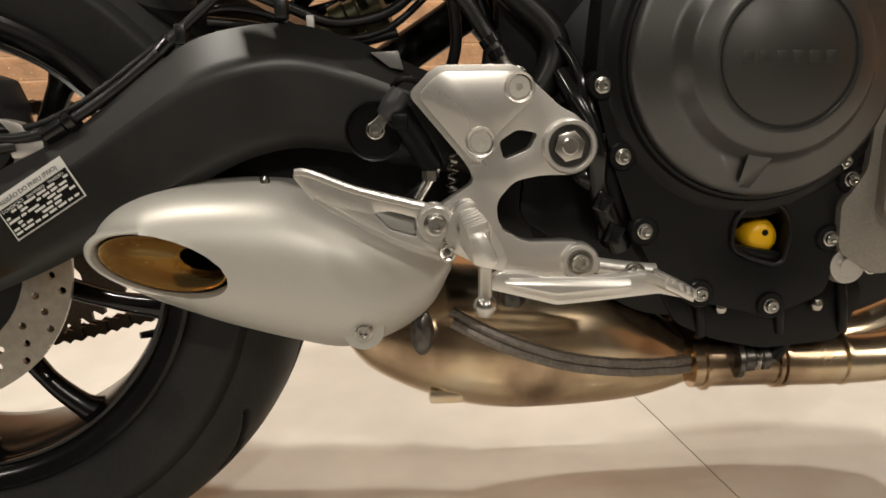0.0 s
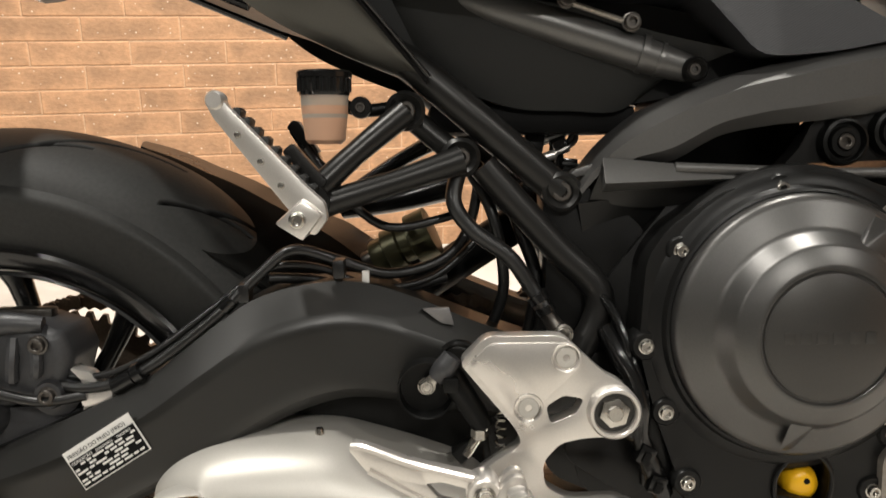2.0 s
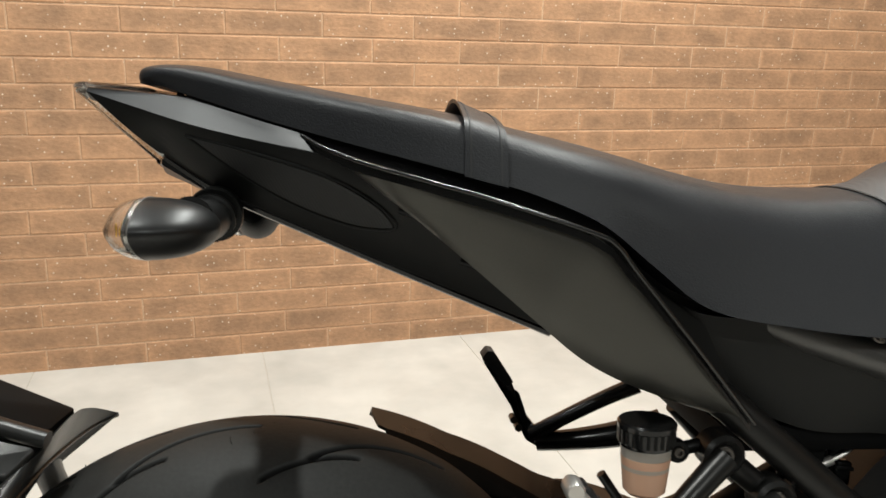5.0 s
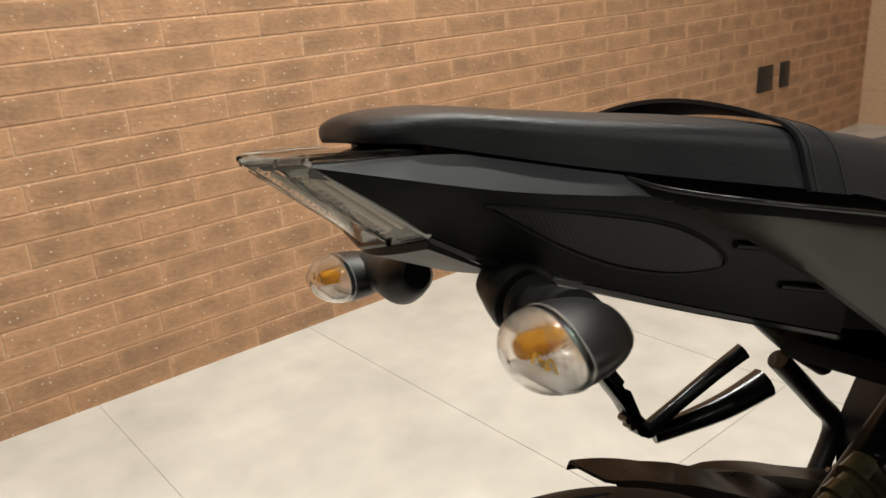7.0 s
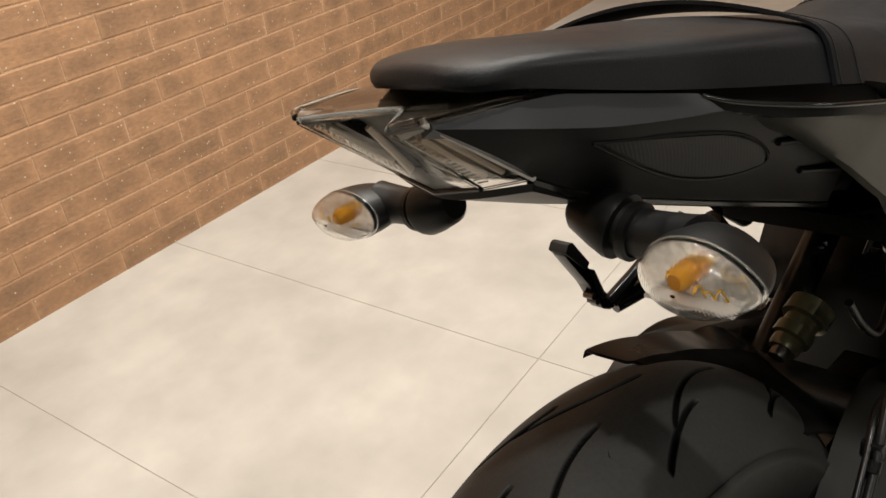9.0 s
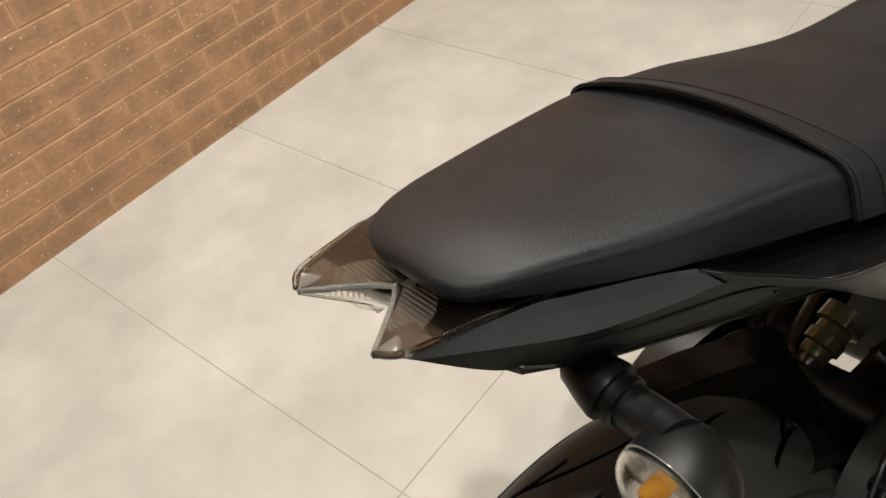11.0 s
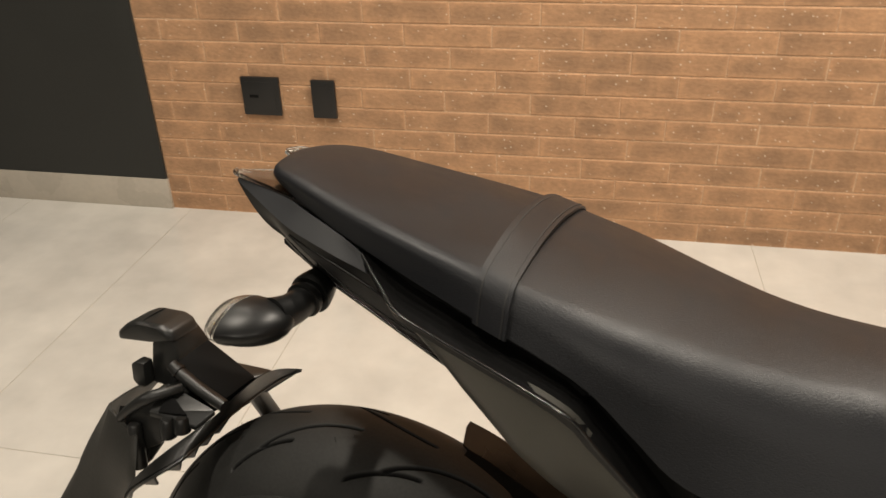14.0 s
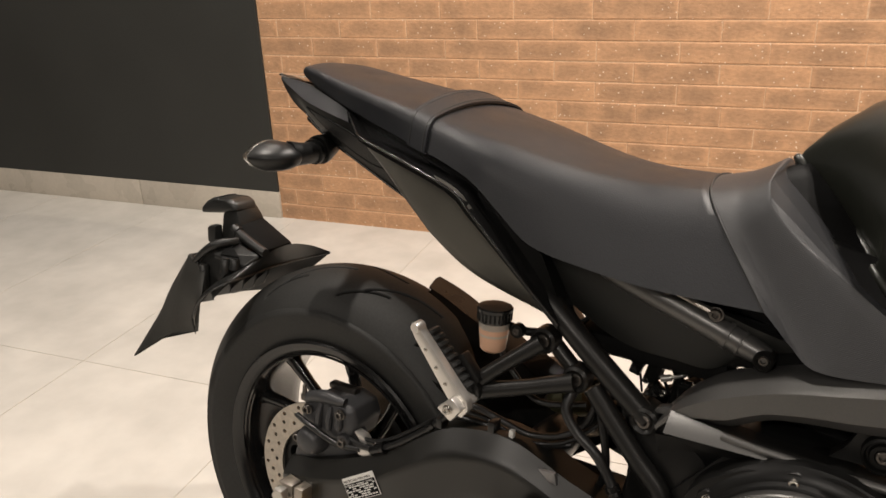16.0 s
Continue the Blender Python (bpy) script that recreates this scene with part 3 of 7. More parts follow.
part("disc_carrier", prism(circle(0, AXLE_Z, 0.084, 48), -0.084, -0.055, [circle(0.06 * math.cos(a), AXLE_Z + 0.06 * math.sin(a), 0.014, 14) for a in (0.3 + 2 * math.pi * k / 5 for k in range(5))], 0.001), M["black_cast"], wheel)
# sprocket and chain on the far side
teeth = []
for k in range(45 * 4):
    a = 2 * math.pi * k / (45 * 4)
    teeth.append(((0.123 if k % 4 in (1, 2) else 0.114) * math.cos(a), AXLE_Z + (0.123 if k % 4 in (1, 2) else 0.114) * math.sin(a)))
part("sprocket", prism(teeth, 0.1, 0.106, [circle(0.07 * math.cos(a), AXLE_Z + 0.07 * math.sin(a), 0.02, 14) for a in (0.2 + 2 * math.pi * k / 5 for k in range(5))], 0.0), M["chain"], wheel, "dark steel chain sprocket")
chain = bmesh.new()
path = [(0.58, 0.442)] + [(0.13 * math.cos(a) - 0.009, AXLE_Z + 0.13 * math.sin(a)) for a in (radians(80 + 200 * k / 24) for k in range(25))] + [(0.58, 0.33)]
line = along(path, 118)
for k in range(len(line) - 1):
    a, b = line[k], line[k + 1]
    d = (b - a).normalized()
    nrm = Vector((-d.y, d.x))
    w = 0.0088
    o = [a - d * 0.004 + nrm * w * 0.6, a + nrm * w, a + d * (b - a).length * 0.5 + nrm * w * 0.62, b + nrm * w, b + d * 0.004 + nrm * w * 0.6, b + d * 0.004 - nrm * w * 0.6, b - nrm * w, a + d * (b - a).length * 0.5 - nrm * w * 0.62, a - nrm * w, a - d * 0.004 - nrm * w * 0.6]
    y = 0.1035 if k % 2 else 0.1005
    prism(o, y, y + 0.002, bm=chain)
    prism(o, 0.22 - y - 0.002, 0.22 - y, bm=chain)
tagged(part("drive_chain", chain, M["chain"], bike, "oiled black roller chain"), kind="stuff")

# swingarm
M["pale_facet"] = material("pale_grey_paint", (0.22, 0.213, 0.21), 0.38, metal=0.4, grain=0.06, scale=500)
SW_UP = [(-0.055, 0.352), (0.0, 0.368), (0.067, 0.396), (0.137, 0.43), (0.193, 0.472), (0.235, 0.499), (0.287, 0.51), (0.325, 0.507), (0.369, 0.492), (0.42, 0.47), (0.48, 0.448), (0.545, 0.432)]
SW_LO = [(-0.055, 0.283), (0.0, 0.286), (0.03, 0.293), (0.065, 0.303), (0.12, 0.326), (0.18, 0.357), (0.245, 0.394), (0.28, 0.408), (0.312, 0.413), (0.354, 0.407), (0.39, 0.398), (0.45, 0.388), (0.545, 0.382)]


def arm_y(s, v):
    return -0.158 - 0.018 * math.sin(math.pi * min(s * 1.5, 1.0)) + 0.02 * max(0.0, (s - 0.75) / 0.25) + (0.02 * (0.3 - v) / 0.3 if v < 0.3 else 0.0) + (0.012 * ((v - 0.85) / 0.15) ** 2 if v > 0.85 else 0.0)


swingarm = part("swingarm", panel(SW_UP, SW_LO, arm_y, 0.046, 60, 18), M["arm_black"], bike, "satin black cast swingarm", 20)
part("link_lug", hull([(0.3683, -0.15, 0.4869), (0.3905, -0.15, 0.4879), (0.3946, -0.15, 0.4727), (0.3835, -0.15, 0.475), (0.3683, -0.144, 0.4869), (0.3905, -0.144, 0.4879), (0.3946, -0.144, 0.4727), (0.3835, -0.144, 0.475)], bevel=0.001), M["pale_facet"], swingarm)
part("swingarm_far_side", mirrored(panel(SW_UP, SW_LO, arm_y, 0.046, 40, 8)), M["arm_black"], bike)
part("cross_member", tube([(0.33, -0.15, 0.455), (0.33, 0.15, 0.455)], 0.032, 20, straight=True), M["arm_black"], bike)
part("link_cover", prism(fillet([(0.2, 0.4), (0.27, 0.425), (0.36, 0.43), (0.42, 0.42), (0.43, 0.33), (0.33, 0.36), (0.24, 0.36)], 0.01), -0.12, -0.07, (), 0.004), M["black_plastic"], bike)
part("access_hole", lathe([(0.022, -0.181), (0.0235, -0.1815), (0.0235, -0.165), (0.0, -0.165), (0.0, -0.166), (0.021, -0.168), (0.022, -0.181)], (0.371, 0, 0.427), "y", 32), M["black_plastic"], swingarm)

# bolts
def bolt_mesh(r):
    bm = lathe([(r * 1.25, 0.0), (r * 1.25, -r * 0.3), (r * 1.02, -r * 0.36), (r, -r * 0.4), (r * 0.96, -r * 1.05), (r * 0.85, -r * 1.15), (r * 0.55, -r * 1.15), (r * 0.5, -r * 1.1), (r * 0.5, -r * 0.55), (0.0, -r * 0.55)], (0, 0, 0), "y", 18)
    return mesh_from(bm, "bolt")


BOLTS = {}


def bolt(x, y, z, r, parent, mat="steel", name="bolt"):
    key = (round(r, 4), mat)
    if key not in BOLTS:
        BOLTS[key] = bolt_mesh(r)
        BOLTS[key].materials.append(M[mat])
    ob = new(name, BOLTS[key])
    ob.parent = parent
    ob.matrix_basis = pose(x, y, z)
    return ob


def smooth_xz(pts):
    return [(q.x, q.y) for q in smooth_line([(x, z, 0) for x, z in pts], 5)]


# ---- exhaust ----
SIL_TOP = [(0.146, 0.338), (0.152, 0.357), (0.171, 0.374), (0.202, 0.385), (0.24, 0.389), (0.292, 0.388), (0.326, 0.38), (0.37, 0.366), (0.405, 0.352), (0.428, 0.334)]
SIL_BOT = [(0.146, 0.334), (0.156, 0.319), (0.175, 0.305), (0.205, 0.292), (0.247, 0.275), (0.304, 0.258), (0.345, 0.251), (0.385, 0.263), (0.413, 0.284), (0.428, 0.313)]
OVAL = (0.2115, 0.331, 0.05, 0.0215, radians(-17))


def silencer_bm():
    n, segs = 90, 84
    up, lo = along(smooth_line(SIL_TOP, 8), n), along(smooth_line(SIL_BOT, 8), n)
    bm = bmesh.new()
    rings = []
    for i in range(n):
        s = i / (n - 1)
        c, h = (up[i] + lo[i]) / 2, (up[i] - lo[i]) / 2
        depth = 0.072 * min(1.0, (max(s, 0.004) / 0.22)) ** 0.42 * (1 - 0.45 * max(0, (s - 0.7) / 0.3) ** 1.5)
        ring = []
        for k in range(segs):
            a = 2 * math.pi * k / segs
            ca, sa = math.cos(a), math.sin(a)
            e = 0.8
            v = math.copysign(abs(sa) ** e, sa)
            w = math.copysign(abs(ca) ** e, ca)
            ring.append(bm.verts.new((c.x + h.x * v, -0.142 - depth * w - 0.004 * s, c.y + h.y * v)))
        rings.append(ring)
    for a, b in zip(rings, rings[1:]):
        for k in range(segs):
            bm.faces.new((a[k], a[(k + 1) % segs], b[(k + 1) % segs], b[k]))
    bm.faces.new(rings[0])
    bm.faces.new(rings[-1])
    cx, cz, ra, rb, tilt = OVAL

    def radius(x, z):
        u, v = (x - cx) * math.cos(tilt) + (z - cz) * math.sin(tilt), -(x - cx) * math.sin(tilt) + (z - cz) * math.cos(tilt)
        return math.hypot(u / ra, v / rb)

    gone = [f for f in bm.faces if f.calc_center_median().y < -0.15 and radius(f.calc_center_median().x, f.calc_center_median().z) < 1]
    bmesh.ops.delete(bm, geom=gone, context="FACES")
    edge = [e for e in bm.edges if len(e.link_faces) == 1]
    for v in {v for e in edge for v in e.verts}:
        k = radius(v.co.x, v.co.z)
        v.co.x, v.co.z = cx + (v.co.x - cx) / k, cz + (v.co.z - cz) / k
    r = bmesh.ops.extrude_edge_only(bm, edges=edge)
    nv = [g for g in r["geom"] if isinstance(g, bmesh.types.BMVert)]
    for v in nv:
        v.co.y = -0.15
        v.co.x, v.co.z = cx + (v.co.x - cx) * 0.95, cz + (v.co.z - cz) * 0.95
    return bm


silencer = part("silencer", silencer_bm(), M["silver_paint"], bike, "silver painted stubby silencer", 60)


def oval_rings(stations, name, mat, cap=False):
    """A pipe through ovals: (y, scale, shift along the oval)."""
    cx, cz, ra, rb, tilt = OVAL
    rings = []
    for y, k, shift in stations:
        ring = []
        for j in range(64):
            a = 2 * math.pi * j / 64
            u, v = ra * k * math.cos(a) + shift, rb * (0.12 + 0.88 * k if k < 0.8 else k) * math.sin(a)
            ring.append(Vector((cx + u * math.cos(tilt) - v * math.sin(tilt), y + 0.22 * u, cz + u * math.sin(tilt) + v * math.cos(tilt))))
        rings.append(ring)
    bm = skin(rings, caps=False)
    if cap:
        bm.faces.new([bm.verts.new(p) for p in rings[-1]])
    return part(name, bm, mat, silencer)


M["gold_tube"] = material("gold_tinted_pipe", (0.62, 0.44, 0.2), 0.24, metal=0.85, grain=0.1, scale=200, stretch=(1, 12, 12))
tagged(oval_rings(((-0.17, 0.92, 0.0), (-0.2, 0.92, -0.001), (-0.201, 0.9, -0.001), (-0.2, 0.88, -0.001), (-0.185, 0.8, 0.001), (-0.172, 0.66, 0.008), (-0.165, 0.5, 0.014), (-0.16, 0.36, 0.018)), "outlet_pipe", M["gold_tube"]), "gold tinted outlet pipe")
# black end cap stands in for the dark depth of the pipe
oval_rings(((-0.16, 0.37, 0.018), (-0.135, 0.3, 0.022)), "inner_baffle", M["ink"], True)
# black ring put in for the shade between pipe and silencer
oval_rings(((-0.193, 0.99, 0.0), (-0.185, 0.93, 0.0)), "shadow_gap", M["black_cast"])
oval_rings(((-0.19, 0.98, 0.0), (-0.204, 0.99, 0.0), (-0.2065, 1.02, 0.0), (-0.207, 1.06, 0.0), (-0.205, 1.11, 0.001), (-0.2, 1.17, 0.002), (-0.19, 1.22, 0.003)), "outlet_lip", M["silver_paint"])
bolt(0.358, -0.206, 0.276, 0.006, silencer)
part("bolt_seat", lathe([(0.0, -0.0), (0.017, 0.0), (0.016, -0.004), (0.0, -0.005)], (0.358, -0.2, 0.276), "y", 24), M["silver_paint"], silencer)
for sx, sz in ((0.206, 0.386), (0.283, 0.389)):
    part("rivet", lathe([(0.0, 0.004), (0.003, 0.003), (0.004, 0.0), (0.004, -0.004)], (sx, -0.165, sz), "z", 12), M["steel"], silencer)

COL_TOP = [(0.335, 0.3), (0.4, 0.3), (0.47, 0.3), (0.56, 0.288), (0.617, 0.258), (0.655, 0.226), (0.672, 0.214)]
COL_BOT = [(0.335, 0.245), (0.355, 0.212), (0.4, 0.186), (0.455, 0.17), (0.517, 0.166), (0.605, 0.17), (0.672, 0.188)]
n = 44
up, lo = along(smooth_line(COL_TOP, 6), n), along(smooth_line(COL_BOT, 6), n)
rings = []
for i in range(n):
    s = i / (n - 1)
    c, h = (up[i] + lo[i]) / 2, (up[i] - lo[i]) / 2
    d = 0.105 * (1 - 0.72 * max(0.0, (s - 0.35) / 0.65) ** 1.6)
    ring = []
    for k in range(48):
        a = 2 * math.pi * k / 48
        ca, sa = math.cos(a), math.sin(a)
        ring.append(Vector((c.x + h.x * sa, -0.05 - d * math.copysign(abs(ca) ** 0.75, ca) - 0.03 * s, c.y + h.y * math.copysign(abs(sa) ** 0.85, sa))))
    rings.append(ring)
collector = part("collector", skin(rings), M["heat"], bike, "heat-bronzed exhaust collector box", 60)


def col_y(x, z):
    """The near face of the collector."""
    i = min(range(n), key=lambda k: abs((up[k].x + lo[k].x) / 2 - x))
    s = i / (n - 1)
    c, h = (up[i].y + lo[i].y) / 2, abs(up[i].y - lo[i].y) / 2
    sa = min(0.99, abs(z - c) / h) ** (1 / 0.85)
    return -0.05 - 0.105 * (1 - 0.72 * max(0.0, (s - 0.35) / 0.65) ** 1.6) * (1 - sa * sa) ** 0.375 - 0.03 * s


# welded seam along the side
seam = [(x, 0, z) for x, z in smooth_xz([(0.43, 0.274), (0.475, 0.252), (0.53, 0.232), (0.59, 0.219), (0.65, 0.212)])]
for dz in (0.0, -0.008):
    part("weld_seam", tube([(x, col_y(x, z + dz) - 0.0005, z + dz) for x, y, z in seam], 0.0045, 8, 10), M["weld"], collector, "dull grey weld seam")
for bx, bz in ((0.405, 0.258), (0.482, 0.279)):
    part("weld_pad", lathe([(0.0, -0.006), (0.008, -0.006), (0.0125, -0.002), (0.0125, 0.01)], (bx, col_y(bx, bz) + 0.001, bz), "y", 20, squash=(0.8, 1.5)), M["dark_steel"], collector)
part("stamped_pad", box(0.41, 0.44, -0.15, -0.12, 0.19, 0.203, 0.004), M["heat"], collector)
for y0, r, z0 in ((-0.105, 0.023, 0.204), (-0.04, 0.023, 0.204), (0.03, 0.023, 0.204)):
    part("header_pipe", tube([(0.655, y0, z0), (0.72, y0, z0), (0.79, y0, z0 - 0.002), (0.87, y0, z0 + 0.005), (0.95, y0, z0 + 0.05), (1.0, y0, 0.34)], r, 18, 8), M["heat"], bike, "bronzed exhaust header pipe")
for x in (0.667, 0.735, 0.742, 0.8):
    part("pipe_bead", lathe([(0.0225, -0.003), (0.026, -0.0015), (0.026, 0.0015), (0.0225, 0.003)], (x, -0.105, 0.204), "x", 28), M["heat"], bike)
sensor = part("oxygen_sensor", lathe([(0.0, -0.004), (0.017, -0.004), (0.018, 0.0), (0.012, 0.004), (0.012, 0.012), (0.0095, 0.013), (0.0095, 0.02), (0.0108, 0.021), (0.0108, 0.027), (0.007, 0.029), (0.0065, 0.034), (0.0, 0.034)], (0.694, -0.124, 0.213), "x", 20), M["dark_steel"], bike, "steel oxygen sensor with black lead")
part("thread", lathe([(0.0096, 0.013), (0.0112, 0.0145), (0.0096, 0.016), (0.0112, 0.0175), (0.0096, 0.019)], (0.694, -0.124, 0.213), "x", 18), M["steel"], sensor)
part("sensor_lead", tube([(0.726, -0.124, 0.214), (0.733, -0.125, 0.224), (0.737, -0.126, 0.24), (0.741, -0.124, 0.256), (0.742, -0.105, 0.29)], [0.0075, 0.0068, 0.006, 0.005, 0.005], 10), M["black_plastic"], sensor)

# ---- footrest bracket, pedal, guard ----
PL = -0.197
outline = fillet([(0.396, 0.454), (0.417, 0.475), (0.477, 0.475), (0.511, 0.443), (0.524, 0.437), (0.538, 0.42), (0.536, 0.402), (0.522, 0.392), (0.497, 0.392), (0.476, 0.388), (0.462, 0.372), (0.464, 0.352), (0.485, 0.34), (0.526, 0.34), (0.539, 0.33), (0.537, 0.315), (0.526, 0.308), (0.492, 0.314), (0.455, 0.32), (0.427, 0.334), (0.408, 0.355), (0.413, 0.366), (0.446, 0.388), (0.44, 0.401)], 0.007)
bracket = part("footrest_bracket", prism(outline, PL, PL + 0.016, [fillet([(0.464, 0.418), (0.478, 0.427), (0.494, 0.424), (0.488, 0.412), (0.468, 0.404)], 0.004)], 0.0028, segs=3), M["alu"], bike, "brushed silver alloy footrest bracket")
part("heel_plate", prism(fillet([(0.403, 0.453), (0.42, 0.47), (0.474, 0.47), (0.492, 0.452), (0.462, 0.424), (0.45, 0.402), (0.443, 0.405)], 0.006), PL - 0.0025, PL + 0.004, (), 0.002), M["alu"], bracket)
part("pivot_boss", lathe([(0.0162, 0.012), (0.0162, -0.0075), (0.0172, -0.009), (0.0195, -0.009), (0.021, -0.007), (0.021, 0.012), (0.0162, 0.012)], (0.517, PL, 0.414), "y", 36), M["alu"], bracket)
hexa = [(0.517 + 0.0125 * math.cos(radians(60 * k + 15)), 0.414 + 0.0125 * math.sin(radians(60 * k + 15))) for k in range(6)]
part("pivot_nut", prism(hexa, PL - 0.0075, PL + 0.01, (), 0.0014), M["steel"], bracket, "plated pivot nut")
part("pivot_shaft", lathe([(0.0, -0.0095), (0.0055, -0.0095), (0.0065, -0.0085), (0.0065, 0.006)], (0.517, PL, 0.414), "y", 20), M["steel"], bracket)
# dark disc laid on the plate for the shaded recess round the nut
part("pivot_washer", lathe([(0.0, -0.003), (0.0161, -0.003), (0.0161, 0.0), (0.0, 0.0)], (0.517, PL, 0.414), "y", 28), M["cap_grey"], bracket)
for x, z in ((0.479, 0.458), (0.45, 0.418)):
    part("bolt_seat", lathe([(0.0, 0.001), (0.009, 0.001), (0.0098, -0.0035), (0.0112, -0.004), (0.0118, -0.003), (0.0118, 0.003)], (x, PL, z), "y", 28), M["alu"], bracket)
    part("screw", lathe([(0.0, 0.0012), (0.0025, 0.001), (0.0028, -0.0024), (0.0076, -0.0026), (0.0086, -0.0014), (0.0086, 0.002)], (x, PL - 0.001, z), "y", 28), M["silver_paint"], bracket)
part("boss", lathe([(0.009, 0.006), (0.009, -0.004), (0.0105, -0.006), (0.0138, -0.006), (0.0152, -0.004), (0.0152, 0.01), (0.009, 0.006)], (0.527, PL, 0.324), "y", 30), M["alu"], bracket)
bolt(0.527, PL, 0.324, 0.0075, bracket)

guard_out = fillet([(0.312, 0.398), (0.316, 0.4035), (0.324, 0.402), (0.357, 0.389), (0.408, 0.376), (0.418, 0.371), (0.423, 0.361), (0.419, 0.334), (0.38, 0.348), (0.326, 0.38)], 0.004)
guard = part("heel_guard", prism(guard_out, -0.228, -0.219, [fillet([(0.369, 0.3705), (0.381, 0.3715), (0.4, 0.366), (0.4, 0.352), (0.38, 0.358)], 0.003)], 0.002), M["alu"], bike, "silver alloy heel guard arm")
for pts in ([(0.314, 0.4005), (0.324, 0.3995), (0.357, 0.3865), (0.405, 0.3735)], [(0.327, 0.3815), (0.38, 0.351), (0.416, 0.3365)]):
    part("flange", tube([(x, -0.2285, z) for x, z in pts], 0.0026, 6, 4), M["alu"], guard)
part("boss", lathe([(0.0, -0.004), (0.012, -0.004), (0.0135, -0.002), (0.0135, 0.02), (0.0, 0.02)], (0.413, -0.23, 0.362), "y", 28), M["alu"], guard)
bolt(0.413, -0.234, 0.362, 0.0068, guard)

peg = part("footrest", hull([(0.429, -0.24, 0.372), (0.441, -0.24, 0.376), (0.454, -0.24, 0.352), (0.452, -0.24, 0.343), (0.43, -0.24, 0.346), (0.43, -0.312, 0.367), (0.44, -0.312, 0.369), (0.448, -0.312, 0.352), (0.446, -0.312, 0.344), (0.432, -0.312, 0.348)], bevel=0.003), M["alu"], bike, "cast silver rider footrest with feeler pin")
for y in (-0.232, -0.218):
    part("hinge_ear", prism(fillet([(0.419, 0.35), (0.424, 0.368), (0.432, 0.378), (0.442, 0.378), (0.448, 0.36), (0.442, 0.342), (0.43, 0.34)], 0.005), y - 0.004, y + 0.003, (), 0.0015), M["alu"], peg)
for k in range(6):
    y = -0.248 - 0.0115 * k
    part("grip_rib", hull([(0.428, y - 0.003, 0.371), (0.441, y - 0.003, 0.376), (0.443, y - 0.003, 0.369), (0.43, y - 0.003, 0.364), (0.428, y + 0.003, 0.371), (0.441, y + 0.003, 0.376), (0.443, y + 0.003, 0.369), (0.43, y + 0.003, 0.364)], bevel=0.001), M["alu"], peg)
part("side_web", prism(fillet([(0.445, 0.372), (0.456, 0.35), (0.452, 0.34), (0.444, 0.345)], 0.003), -0.3, -0.24, (), 0.0015), M["alu"], peg)
part("hinge_pin", lathe([(0.0, -0.006), (0.0045, -0.006), (0.006, -0.003), (0.006, 0.03)], (0.434, -0.24, 0.359), "y", 16), M["steel"], peg)
part("feeler", lathe([(0.0, -0.036), (0.004, -0.0355), (0.0068, -0.032), (0.0078, -0.0285), (0.0068, -0.025), (0.0046, -0.0225), (0.0042, 0.0), (0.0058, 0.004)], (0.441, -0.3, 0.347), "z", 18), M["steel"], peg)
part("return_spring", tube([(0.421 + 0.005 * math.cos(k * 0.9), -0.222 - 0.0012 * k, 0.342 + 0.005 * math.sin(k * 0.9)) for k in range(22)], 0.0013, 6, 1), M["steel"], peg)

pedal = part("brake_pedal", prism(fillet([(0.448, 0.318), (0.459, 0.326), (0.476, 0.3255), (0.504, 0.3175), (0.559, 0.322), (0.574, 0.3225), (0.596, 0.3105), (0.597, 0.303), (0.577, 0.3075), (0.529, 0.303), (0.501, 0.301), (0.471, 0.309), (0.452, 0.314)], 0.003), -0.24, -0.226, (), 0.0028), M["alu"], bike, "forged silver brake pedal")
part("flank", hull([(0.462, -0.239, 0.324), (0.5, -0.239, 0.3165), (0.556, -0.239, 0.3205), (0.462, -0.243, 0.3185), (0.5, -0.2445, 0.31), (0.556, -0.2435, 0.314), (0.47, -0.239, 0.3115), (0.503, -0.239, 0.3025), (0.556, -0.239, 0.3065)], bevel=0.0012), M["alu"], pedal)
part("toe_pad", hull([(0.563, -0.228, 0.325), (0.574, -0.262, 0.323), (0.597, -0.258, 0.311), (0.6, -0.226, 0.311), (0.563, -0.228, 0.317), (0.574, -0.262, 0.316), (0.597, -0.258, 0.304), (0.6, -0.226, 0.304)], bevel=0.002), M["alu"], pedal)
for k in range(5):
    part("tooth", box(0.575 + 0.005 * k, 0.578 + 0.005 * k, -0.26, -0.23, 0.319 - 0.0026 * k, 0.3245 - 0.0026 * k, 0.0007), M["alu"], pedal)
part("link_rod", tube([(0.54, -0.205, 0.322), (0.565, -0.205, 0.318), (0.585, -0.205, 0.316)], 0.0065, 12), M["alu"], pedal)
bolt(0.566, -0.214, 0.317, 0.007, pedal)

# master cylinder and switch behind the bracket
master = part("master_cylinder", tube([(0.385, -0.176, 0.445), (0.408, -0.178, 0.41), (0.417, -0.18, 0.395)], [0.011, 0.0095, 0.008], 16, 4), M["black_plastic"], bike, "black rear brake master cylinder")
part("clevis", tube([(0.417, -0.182, 0.398), (0.402, -0.184, 0.374)], [0.005, 0.0045], 12, 3), M["steel"], master)
part("lock_nut", lathe([(0.0, -0.004), (0.007, -0.004), (0.007, 0.004), (0.0, 0.004)], (0.413, -0.183, 0.392), "z", 6), M["steel"], master)
